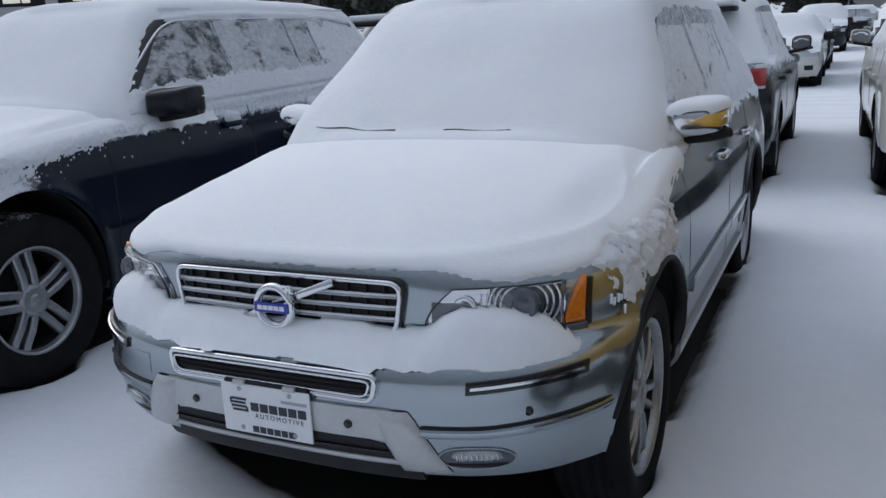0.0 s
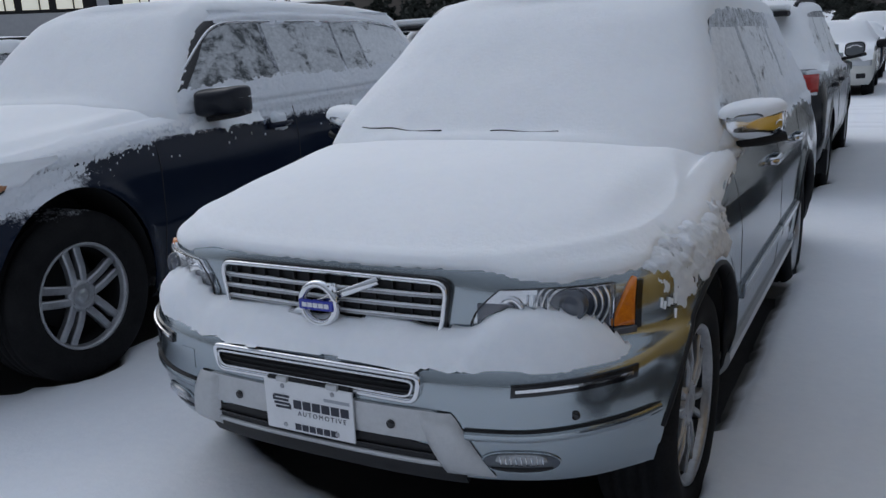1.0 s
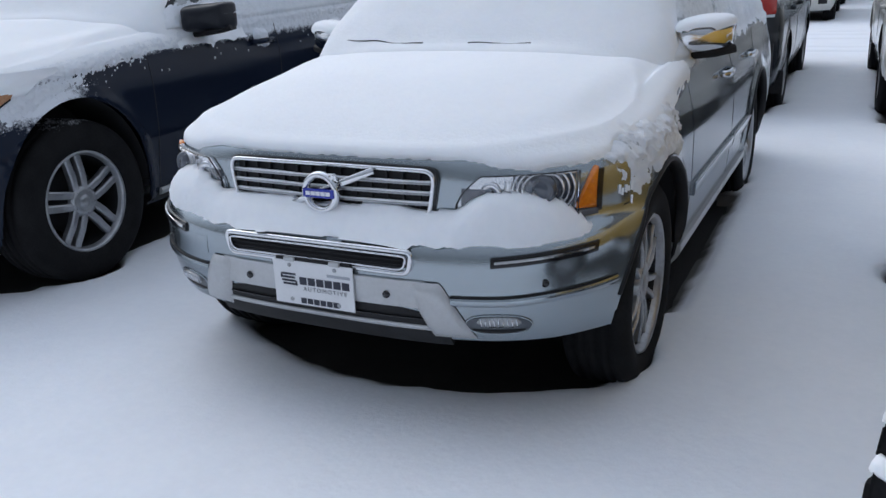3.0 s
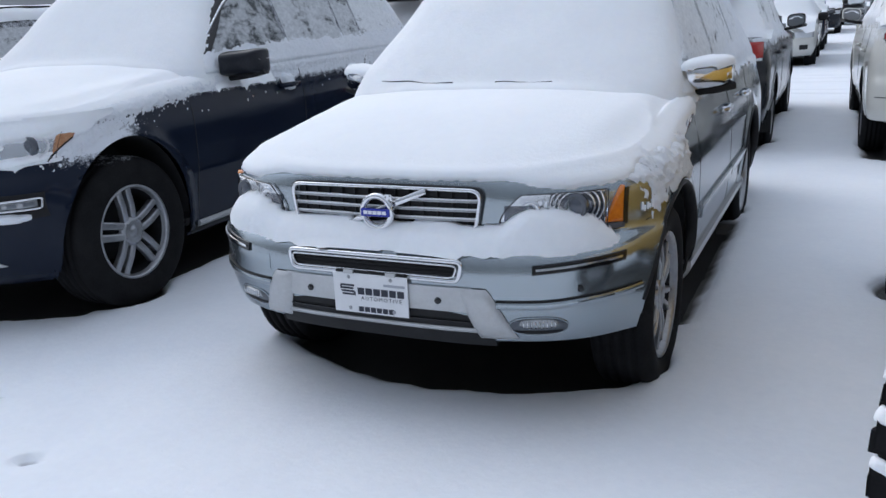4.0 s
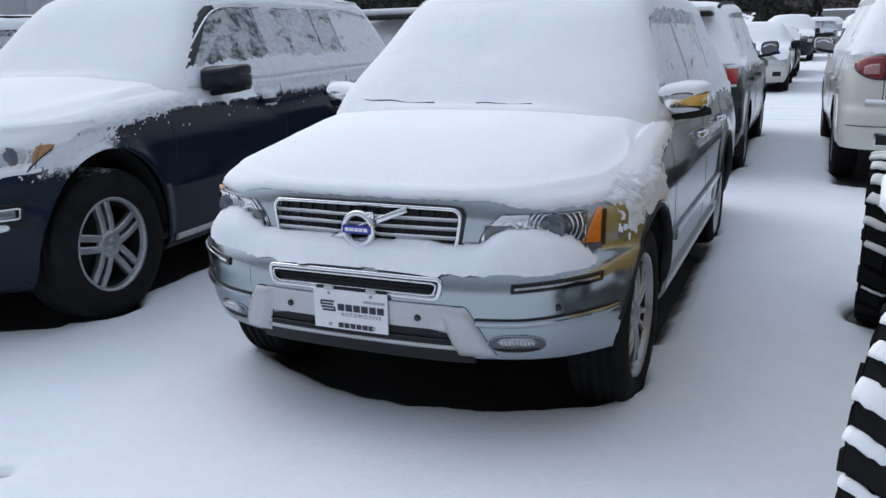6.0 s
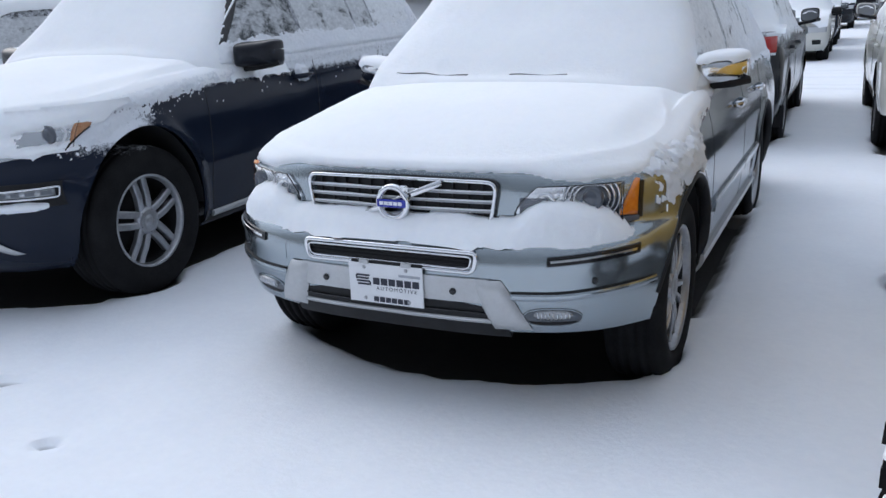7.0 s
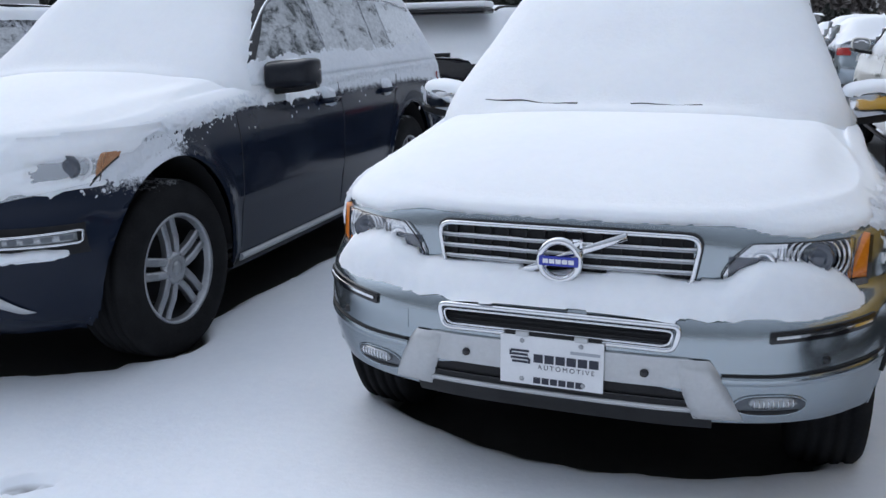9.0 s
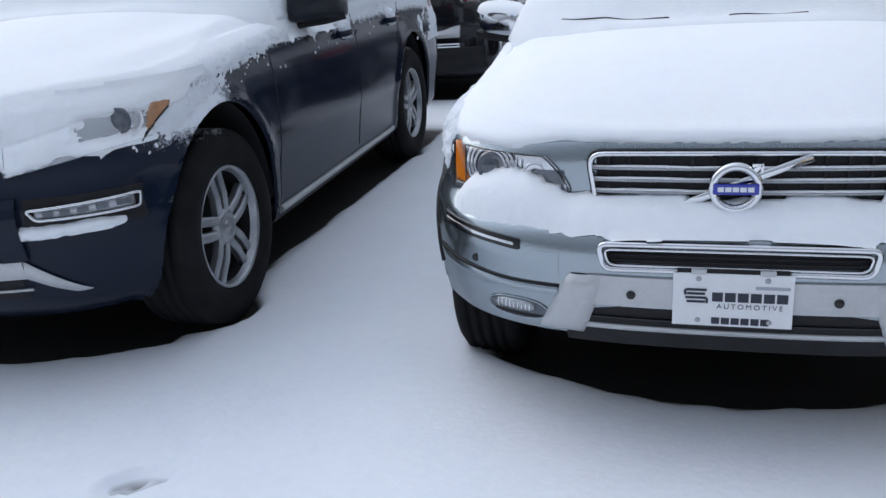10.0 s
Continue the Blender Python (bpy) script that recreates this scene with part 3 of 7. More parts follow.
def top_surface(obs, xs, ys, z_from, z_to=0.0):
    """Heights and upward parts of the normals that a plumb line meets on the given meshes."""
    from mathutils.bvhtree import BVHTree
    vs, fs, n = [], [], 0
    for o in obs:
        me = o.data
        vs.extend([v.co.copy() for v in me.vertices])
        fs.extend([[i + n for i in p.vertices] for p in me.polygons])
        n += len(me.vertices)
    tree = BVHTree.FromPolygons(vs, fs)
    H, N = np.full((len(xs), len(ys)), np.nan), np.zeros((len(xs), len(ys)))
    for i, x in enumerate(xs):
        for j, y in enumerate(ys):
            hit = tree.ray_cast(Vector((x, y, z_from)), Vector((0, 0, -1)), z_from - z_to)
            if hit[0] is not None:
                H[i, j], N[i, j] = hit[0].z, abs(hit[1].z)
    return H, N


def blur(H, k):
    out = H.copy()
    for _ in range(k):
        p = np.pad(out, 1, mode="edge")
        out = (p[:-2, 1:-1] + p[2:, 1:-1] + p[1:-1, :-2] + p[1:-1, 2:] + 2 * out) / 6
    return out


def spread(H, ok, rounds=30):
    """Carry heights outwards from where they are known."""
    out, ok = np.where(ok, H, 0.0), ok.copy()
    for _ in range(rounds):
        p, q = np.pad(out * ok, 1), np.pad(ok.astype(float), 1)
        num = p[:-2, 1:-1] + p[2:, 1:-1] + p[1:-1, :-2] + p[1:-1, 2:]
        den = q[:-2, 1:-1] + q[2:, 1:-1] + q[1:-1, :-2] + q[1:-1, 2:]
        grow = ~ok & (den > 0)
        out[grow] = (num / np.maximum(den, 1))[grow]
        ok |= grow
    return out


def blanket(name, obs, parent, x0, x1, y0, y1, cell, thick, lean=0.32, z_from=3.0, z_to=0.6, round_=0.055, jump=None, rough=0.012, seed=1.0,
            inside=None, mat=None, label="", soften=3, ragged=0.18, droop=0.9, taper=None, trim=7):
    """Snow that fell on a thing: the surface from above, raised, its rims rounded and frayed."""
    xs, ys = np.arange(x0, x1 + 1e-6, cell) + 0.00137, np.arange(y0, y1 + 1e-6, cell) + 0.00071
    H, N = top_surface(obs, xs, ys, z_from, z_to)
    X, Y = np.meshgrid(xs, ys, indexing="ij")
    fray = fbm(X, Y, 11.0, 4, seed)
    ok = np.isfinite(H)
    Hf = np.where(ok, H, 0)
    limit = lean(X, Y) if callable(lean) else lean
    mask = ok & (N > limit + ragged * fray)
    if inside is not None:
        mask &= inside(X, Y, Hf, fray)
    low = np.zeros_like(mask)
    for ax in (0, 1):
        a = np.moveaxis(Hf, ax, 0)
        g = np.moveaxis(low, ax, 0)
        step = np.abs(np.diff(a, axis=0)) > (jump or max(0.05, 1.7 * cell))
        g[:-1] |= step & (a[:-1] < a[1:])
        g[1:] |= step & (a[1:] < a[:-1])
    mask &= ~low
    mask = (blur(mask.astype(float), 5) > 0.5) & ok
    # fill pinholes, then a smooth signed distance to the rim
    q = np.pad(mask.astype(int), 1)
    mask |= (q[:-2, 1:-1] + q[2:, 1:-1] + q[1:-1, :-2] + q[1:-1, 2:]) >= 3
    sd = blur(depth_in(mask, cell) - depth_in(~mask, cell), trim) + 0.25 * cell * fray
    S = spread(Hf, mask & ok)
    sm = blur(S, soften)
    wide = sd > -3 * cell
    t = thick(X, Y) if callable(thick) else thick
    k = np.clip((taper(X, Y) if taper else sd) / round_, 0, 1)
    t = t * np.sqrt(1 - (1 - k) ** 2) * (1 + 0.16 * fbm(X, Y, 2.2, 2, seed + 5)) + rough * k * 0.35 * fbm(X, Y, 9.0, 3, seed + 9)
    Z = np.where(sd > 0, np.maximum(sm, S - 0.004) + np.where(k <= 0, -0.006, np.maximum(t, 0)), S + droop * sd)
    Z = np.maximum(Z, Hf[mask].min() - 0.03)
    m = (sd > 0) & wide
    keep = m[:-1, :-1] | m[1:, :-1] | m[1:, 1:] | m[:-1, 1:]
    # draw the outermost points back onto the rim, so that it runs smoothly
    gx, gy = np.gradient(sd, cell)
    g2 = np.maximum(gx * gx + gy * gy, 0.25)
    out = np.where(sd < 0, np.clip(-sd, 0, 1.5 * cell), 0)
    Xs, Ys = X + gx / g2 * out, Y + gy / g2 * out
    Z = np.where(sd < 0, S - 0.004 - droop * 0.012, Z)
    me = grid_mesh(name, np.stack([Xs, Ys, Z], -1), keep)
    return part(name, me, mat or SNOW, parent, label)


def side_snow(name, on, parent, us, vs, thick, mat=None, label="", valid=None):
    """Snow clinging to a steep surface: it stands out by thick(u, v) and ends where that is not above nought."""
    U, V = np.meshgrid(us, vs, indexing="ij")
    T = thick(U, V)
    m = T > 0
    keep = m[:-1, :-1] | m[1:, :-1] | m[1:, 1:] | m[:-1, 1:]
    if valid is not None:
        v = valid(U, V)
        keep &= v[:-1, :-1] & v[1:, :-1] & v[1:, 1:] & v[:-1, 1:]
    P = on(U, V, np.maximum(T, -0.006))
    v = np.abs(P[..., 0]) > 0.45
    keep &= v[:-1, :-1] & v[1:, :-1] & v[1:, 1:] & v[:-1, 1:]
    return part(name, grid_mesh(name, P, keep), mat or CRUST, parent, label)


def side_mirror(parent, x, y, z, sgn, mat_top, mat_low, size=(0.22, 0.13, 0.15), name="side_mirror", snow=0.03, glass=True, square=0.55, swept=0.10, cap=None):
    """Shell with a rounded back, a foot and a glass that looks backwards (+y)."""
    sx, sy, sz = size
    u, v = np.meshgrid(np.linspace(0, 2 * np.pi, 33), np.linspace(-np.pi / 2, np.pi / 2, 17), indexing="ij")
    sp = lambda a, p: np.sign(a) * np.abs(a) ** p
    X = sp(np.cos(u), square) * sp(np.cos(v), 0.55) * sx / 2 * (1 - 0.10 * np.sin(v))
    Z = sp(np.sin(u), square) * sp(np.cos(v), 0.55) * sz / 2
    Yv = np.where(np.sin(v) > 0.35, 0.35, sp(np.sin(v), 0.8)) * sy * 0.75
    Z = Z + 0.015 * (X * sgn / sx)
    P = np.stack([x + X * 1.0, y + Yv + swept * (X * sgn), z + Z], -1)
    shell = part(name, grid_mesh(name, P, wrap=False), mat_top, parent)
    foot = [(x - sgn * sx * 0.80, y + 0.03, z - sz * 0.72), (x - sgn * sx * 0.35, y + 0.0, z - sz * 0.60), (x + sgn * sx * 0.15, y + 0.0, z - sz * 0.50), (x + sgn * sx * 0.46, y + 0.03, z - sz * 0.38)]
    part("mirror_foot", merge("mirror_foot", [sweep(foot, bar_section(0.115, 0.034))], False), mat_low, shell)
    if glass:
        G = np.stack([x + X * 0.88, y + 0.0 * Yv + sy * 0.275 + swept * (X * sgn), z + Z * 0.86], -1)[:, 8:]
        part("mirror_glass", grid_mesh("mirror_glass", G), MIRROR, shell)
    if cap is not None:
        C = np.stack([x + X * 1.05, y - 0.010 + Yv * 1.08 + swept * (X * sgn), z + Z * 1.10 + 0.008], -1)
        on = Z / sz > cap + 0.06 * fbm(X * 3, Z, 9, 3, 5.0)
        part("mirror_snow", grid_mesh("mirror_snow", C, on[:-1, :-1] & on[1:, :-1] & on[1:, 1:] & on[:-1, 1:]), SNOW, shell, "cap of fresh snow")
    if snow:
        A, B = np.meshgrid(np.linspace(-1, 1, 22), np.linspace(-1, 1, 12), indexing="ij")
        dome = np.clip(1 - np.abs(A) ** 2.6 - np.abs(B) ** 2.6 * 0.9, 0, 1) ** 0.5
        Xs, Ys = x + A * sx * 0.50, y - 0.012 + B * sy * 0.40 + swept * A * sx / 2 * sgn
        Zs = z + sz * 0.40 - 0.05 * np.abs(A) ** 3 * sz - 0.026 - 0.018 * (1 - dome) + snow * 1.3 * dome + 0.015 * A * 0.5 * sgn
        part("mirror_snow", grid_mesh("mirror_snow", np.stack([Xs, Ys, Zs], -1)), SNOW, shell, "cap of fresh snow")
    return shell


def bonnet_sheet(name, car, parent, form, front_drop, side_drop, deep, back, thick=0.052, lip=0.030, rim=0.026, cowl=0.35, seed=0.0, label="", na=75, nr=56, mat=None, soften=90, fade=0.25):
    """One sheet of snow over a bonnet: it rolls over the front edge and thins out down the shoulders."""
    def outline(a, z):
        x, y = car.low.contour(a, z)
        return x - car.fillet(y, z) * np.minimum(1, x / 0.5), y

    def brink(a):
        z = 1.0 + 0 * a
        for _ in range(6):
            x, y = outline(a, z)
            z = car.sh(y)
        return x, y, z
    fine_a = np.linspace(0, 1.6, 400)
    A = float(np.interp(back, brink(fine_a)[1], fine_a))
    w = np.linspace(-A, A, 2 * na + 1)
    a, sg = np.abs(w), np.sign(w)
    bx, by, bz = brink(a)
    cx = bx[-1] * 0.97 * a / A
    cy = car.cab.front_y(cx, 0.10 + 0 * cx) + 0.03
    r = np.linspace(0, 1, nr)[:, None]
    x, y = cx + (bx - cx) * r, cy + (by - cy) * r
    bare = car.sh(y) + form(y, x) * (0.30 + 0.70 * smoothstep(0.0, fade, np.hypot(bx - x, by - y)))
    h = bare.copy()
    for _ in range(soften):  # snow fills the hollows of the panel
        p = np.pad(h, 1, mode="edge")
        h[1:-1] = ((p[:-2, 1:-1] + p[2:, 1:-1] + p[1:-1, :-2] + p[1:-1, 2:] + 2 * h) / 6)[1:-1]
    top = np.stack([sg * x, y, np.maximum(h, bare - 0.006)], -1)
    q = (deep * np.linspace(0, 1, 27)[1:] ** 1.5)[:, None] + 0 * w
    x, y = outline(a, bz - q)
    P = np.concatenate([top, np.stack([sg * x, y, bz - q], -1)])
    Q = np.concatenate([np.zeros((nr, len(w))), q])
    edge = np.hypot(bx - np.abs(P[..., 0]), by - P[..., 1]) * (Q <= 0)
    out = np.stack([np.gradient(P[nr - 1, :, 1]), -np.gradient(P[nr - 1, :, 0]), 0 * w], -1)
    out /= np.linalg.norm(out, axis=-1, keepdims=True)
    n = np.where((Q > 0)[..., None], out[None] * 0.95 + np.array([0, 0, 0.3]), np.array([0, 0, 1.0]))
    for _ in range(5):
        n[1:-1] = (n[:-2] + 2 * n[1:-1] + n[2:]) / 4
    n /= np.linalg.norm(n, axis=-1, keepdims=True)
    front = smoothstep(0.78, 0.52, a)[None]
    tip = rim + (lip - rim) * front
    T = tip + (thick - tip) * smoothstep(0.0, 0.42 - 0.29 * front, edge)
    T = T * (1 + 0.08 * fbm(P[..., 0], P[..., 1], 1.6, 2, seed + 2))
    gap = car.cab.front_y(np.abs(P[..., 0]), 0.10 + 0 * Q) - P[..., 1]
    T = T * (cowl + (1 - cowl) * smoothstep(-0.01, 0.05, gap)) + 0.0010 * fbm(P[..., 0], P[..., 1], 16, 3, seed + 4)
    along = np.cumsum(np.hypot(np.gradient(bx * sg), np.gradient(by)))[None]
    ragged = fbm(along + 0 * Q, Q, 40, 4, seed + 7)
    most = front * front_drop(bx)[None] + (1 - front) * side_drop(by)[None] * (1 + 0.3 * fbm(along, 0 * along, 7, 3, seed + 5)) + (0.005 + 0.022 * (1 - front)) * ragged
    k = np.clip(1 - Q / np.maximum(most, 0.006), -0.3, 1)
    T = np.where(Q > 0, T * np.where(k > 0, np.abs(k) ** (1 - 0.5 * front), k), T)
    keep = T > -0.0005
    S = P + n * np.maximum(T, -0.003)[..., None]
    for _ in range(14):
        S[1:nr - 2, 1:-1, 2] = (S[:nr - 3, 1:-1, 2] + S[2:nr - 1, 1:-1, 2] + S[1:nr - 2, :-2, 2] + S[1:nr - 2, 2:, 2]) / 4
    return part(name, grid_mesh(name, S, keep[:-1, :-1] | keep[1:, :-1] | keep[1:, 1:] | keep[:-1, 1:], flip=True), mat or SNOW, parent, label)


# ---- the silver car in the middle ----
def bonnet_form(y, x):
    ax = np.abs(x)
    ridge = 0.36 + 0.20 * np.clip((y - 0.15) / 1.1, 0, 1)
    rise = smoothstep(0.15, 0.60, y)
    crown = curve((0.13, 0), (0.2, 0.004), (0.35, 0.032), (0.7, 0.054), (0.95, 0.040), (1.2, 0.017), (1.5, 0.0), (5, 0.0))(y)
    return rise * (0.024 * (1 - smoothstep(ridge - 0.14, ridge + 0.16, ax)) + 0.016 * np.clip(1 - (ax / 0.92) ** 2.2, 0, 1)) + crown * np.clip(1 - (ax / 0.93) ** 2.6, 0, 1)


SILVER_CAR = dict(
    length=4.80, half=0.95, res=0.022, fine=0.6, bottom=0.27, hub=0.37, arch=0.458, wheels=(0.83, 3.687), flare=0.014,
    wz=((0.25, 0.905), (0.35, 0.965), (0.5, 0.99), (0.65, 1.0), (0.8, 1.0), (0.93, 0.985), (1.05, 0.955), (1.2, 0.93)),
    yf=((0.25, 0.17), (0.31, 0.10), (0.37, 0.055), (0.45, 0.025), (0.53, 0.012), (0.60, 0.012), (0.66, 0.020), (0.695, 0.036), (0.72, 0.07), (0.742, 0.115), (0.76, 0.126), (0.84, 0.130), (0.90, 0.135), (0.925, 0.139), (0.945, 0.148), (0.96, 0.165)),
    yr=((0.25, 0.16), (0.4, 0.03), (0.6, 0.0), (0.8, 0.03), (1.0, 0.06), (1.2, 0.10)),
    fillet=((0, 0.05), (0.3, 0.10), (1.2, 0.09), (1.5, 0.05), (1.7, 0.02), (5, 0.02)),
    shoulder=((0.13, 0.945), (0.2, 0.950), (0.35, 0.960), (0.7, 0.998), (0.95, 1.033), (1.2, 1.075), (1.5, 1.105), (1.6, 1.108), (2.5, 1.110), (3.5, 1.12), (4.8, 1.15)),
    crown=((0, 0), (0.3, 0.02), (1.2, 0.06), (5, 0.06)), deck=bonnet_form,
    roof=((1.2, 1.60), (1.9, 1.645), (2.5, 1.69), (3.4, 1.685), (4.2, 1.64), (4.8, 1.58)),
    cf=0.72, cr=0.5, nf=3.05, nr=3.4, lift=lambda x, y: 0.105 * smoothstep(0.95, 0.60, y),
    cabin=dict(w0=0.885, w1=0.655, f0=1.12, f1=1.88, r0=4.70, r1=4.35, cf=0.38, cr=0.5, nf=2.9, nr=4.0))


def font_mesh(name, text, size, space=1.0):
    """The built-in font as a flat mesh in the x-z plane, read from -y."""
    cu = bpy.data.curves.new(name, "FONT")
    cu.body, cu.size, cu.space_character, cu.extrude = text, size, space, 0.0004
    cu.align_x = "CENTER"
    ob = bpy.data.objects.new(name, cu)
    me = bpy.data.meshes.new_from_object(ob)
    bpy.data.objects.remove(ob)
    me.transform(Matrix.Rotation(radians(90), 4, "X"))
    return me


def flat_bars(name, rects, y, depth=0.0012):
    return merge(name, [box_piece((a + b) / 2, y, (c + d) / 2, b - a, depth, d - c) for a, b, c, d in rects], False)


def block_word(x0, x1, z0, z1, n):
    """A word nobody reads: n blocks, with some of them open in the middle."""
    out, w = [], (x1 - x0) / n
    for k in range(n):
        a, b = x0 + k * w, x0 + (k + 0.84) * w
        out.append((a, b, z0, z1))
    return out


def dealer_plate(parent):
    plate = part("number_plate", bevel_box("number_plate", 0, -0.004, 0.531, 0.310, 0.006, 0.152, 0.002), PLATE, parent, "white dealer plate with dark lettering")
    y = -0.0078
    part("plate_text", flat_bars("plate_text", block_word(-0.052, 0.146, 0.528, 0.554, 6), y), INK, plate)
    part("plate_text", flat_bars("plate_text", block_word(-0.052, 0.100, 0.462, 0.481, 6), y), INK, plate)
    part("plate_text", flat_bars("plate_text", [(0.058, 0.145, 0.566, 0.575)], y), INK_PALE, plate)
    rings = [(-0.122 + 0.004 * (k % 2), -0.066 - 0.004 * (k % 2), 0.557 - 0.0115 * k, 0.564 - 0.0115 * k) for k in range(4)]
    part("plate_mark", flat_bars("plate_mark", rings + [(-0.126, -0.119, 0.545, 0.560), (-0.069, -0.062, 0.522, 0.537)], y), INK, plate)
    part("plate_text", font_mesh("plate_text", "AUTOMOTIVE", 0.0205, 1.42), INK, plate, "", Matrix.Translation((0.045, -0.0075, 0.5075)))
    for x, z in ((-0.088, 0.592), (0.088, 0.592), (-0.088, 0.472), (0.096, 0.472)):
        v, f = lathe([(0, 0.0075), (0.003, 0.006), (0.003, 0)], 12)
        part("plate_screw", merge("plate_screw", [([(x + q[1], -0.007 - q[0], z + q[2]) for q in v], f)]), ALLOY, plate)
    part("plate_holder", bevel_box("plate_holder", 0, 0.012, 0.545, 0.29, 0.03, 0.145, 0.004), BLACK, plate)
    for x in (-0.088, 0.088):
        part("holder_clip", bevel_box("holder_clip", x, -0.004, 0.612, 0.04, 0.014, 0.016, 0.004), SATIN, plate)


def ring_piece(cx, y, cz, profile, n=40):
    """Turned about an axis along y; profile of (out towards -y, radius)."""
    v, f = lathe(profile, n)
    return [(cx + q[1], y - q[0], cz + q[2]) for q in v], f


def silver_car():
    car = Car(SILVER_CAR)
    th = thing("silver_suv", "silver-blue suv parked under thick fresh snow, chrome grille and dealer plate", "car", pose(0, 0, 0, -0.6, 0, 0))
    low, hood, cab, roof = car.shells(th, SILVER)
    fr, sl, sr = car.on_front(), car.on_side(1), car.on_side(-1)
    X = lambda a, b, n=24: np.linspace(a, b, n)

    # grille
    outer = round_poly([(-0.398, 0.908), (0.398, 0.908), (0.372, 0.756), (-0.372, 0.756)], 0.045, 6)
    grille = part("grille", conform("grille", fr, X(-0.375, 0.375, 30), 0.765, 0.898, 0.004, 0.01), BLACK, th, "black grille with chrome bars")
    path = np.stack([outer[:, 0], car.low.front_y(outer[:, 0], np.full(len(outer), 0.83)) - 0.014, outer[:, 1]], -1)
    part("grille_frame", merge("grille_frame", [sweep(path, bar_section(0.013, 0.028), True, (0, -1, 0))]), CHROME, grille, "chrome grille frame")
    rim = (path - (0, 0, 0.832)) * (1.018, 1, 1.10) + (0, 0.006, 0.832)
    part("grille_seal", merge("grille_seal", [sweep(rim, bar_section(0.008, 0.016), True, (0, -1, 0))]), GLOSS, grille)
    for z in (0.800, 0.833, 0.866):
        h = 0.372 + (z - 0.756) * 0.13
        xs = X(-h, h, 30)
        P = np.stack([xs, car.low.front_y(xs, z + 0 * xs) - 0.014, z + 0 * xs], -1)
        part("grille_bar", merge("grille_bar", [sweep(P, bar_section(0.020, 0.007))]), ALLOY, grille)
        P[:, 2] += 0.005 + 0.002 * fbm(xs, 0 * xs, 8, 2, z)
        part("bar_snow", merge("bar_snow", [sweep(P, ring_section(0.0075, 8, 0.5))]), SNOW, grille)
    for x in np.arange(-0.34, 0.345, 0.0567):
        part("grille_fin", merge("grille_fin", [box_piece(x, float(car.low.front_y(x, 0.83)) - 0.006, 0.832, 0.007, 0.014, 0.132)], False), BLACK, grille)
    diag = [(-0.150, 0.104, 0.762), (-0.06, 0.101, 0.800), (0.06, 0.101, 0.850), (0.190, 0.105, 0.902)]
    part("diagonal_bar", merge("diagonal_bar", [sweep(diag, bar_section(0.022, 0.010), False, (0, -1, 0))]), CHROME, grille)
    badge = part("badge_ring", merge("badge_ring", [ring_piece(0, 0.088, 0.822, [(0, 0.070), (0.010, 0.070), (0.017, 0.064), (0.017, 0.054), (0.010, 0.048), (0, 0.048)])]), CHROME, grille, "round chrome badge")
    tag = part("badge_plate", bevel_box("badge_plate", 0, 0.070, 0.822, 0.118, 0.010, 0.030, 0.003), BLUE, grille, "blue badge plate with pale mark")
    part("badge_mark", flat_bars("badge_mark", block_word(-0.047, 0.049, 0.8155, 0.8285, 5), 0.0645), PALE, tag)
    arrow = [(0.042, 0.080, 0.866), (0.060, 0.080, 0.884)]
    part("badge_arrow", merge("badge_arrow", [sweep(arrow, bar_section(0.014, 0.010), False, (0, -1, 0)), box_piece(0.052, 0.080, 0.886, 0.026, 0.010, 0.007), box_piece(0.064, 0.080, 0.878, 0.007, 0.010, 0.024)], False), CHROME, grille)

    # lower intake
    inn = round_poly([(-0.36, 0.676), (0.36, 0.676), (0.345, 0.604), (-0.345, 0.604)], 0.025, 5)
    intake = part("lower_intake", conform("lower_intake", fr, X(-0.335, 0.335), 0.622, 0.658, 0.003, 0.01), DARK, th)
    P = np.stack([inn[:, 0], car.low.front_y(inn[:, 0], np.full(len(inn), 0.64)) - 0.006, inn[:, 1]], -1)
    part("intake_frame", merge("intake_frame", [sweep(P, bar_section(0.015, 0.024), True, (0, -1, 0))]), CHROME, intake, "chrome intake frame")
    P = P[::1] * (0.955, 1, 1) + (0, -0.006, 0)
    P[:, 2] = 0.640 + (P[:, 2] - 0.640) * 0.62
    part("intake_edge", merge("intake_edge", [sweep(P, bar_section(0.006, 0.016), True, (0, -1, 0))]), CHROME, intake)
    for z in (0.633, 0.647):
        xs = X(-0.33, 0.33)
        part("intake_slat", merge("intake_slat", [sweep(np.stack([xs, car.low.front_y(xs, z + 0 * xs) - 0.004, z + 0 * xs], -1), bar_section(0.014, 0.004))]), BLACK, intake)

    # skid plate: a broad band, two legs and a lip
    xs = X(-0.455, 0.455, 40)
    skid = part("skid_plate", conform("skid_plate", fr, xs, 0.492, 0.582 - 0.03 * smoothstep(0.38, 0.455, np.abs(xs)), 0.010, 0.03), SATIN, th, "satin silver skid plate")
    for sg in (-1, 1):
        u = np.linspace(0, 1, 16)
        a = np.linspace(0.0, 1.0, 8)
        rows = []
        for k, t in enumerate(u):
            z = 0.580 - 0.194 * t
            xa = 0.345 + 0.060 * t ** 1.3
            xb = 0.440 + 0.100 * t ** 0.8
            w = xa + (xb - xa) * a
            p = fr(sg * w, np.full(8, z), 0.004 + 0.020 * np.clip(np.sin(a * np.pi), 0, 1) ** 0.22 * min(1, 8 * t + 0.2) * (1 - t ** 14) ** 0.5)
            rows.append(p)
        part("skid_leg", grid_mesh("skid_leg", np.array(rows)), SATIN, skid)
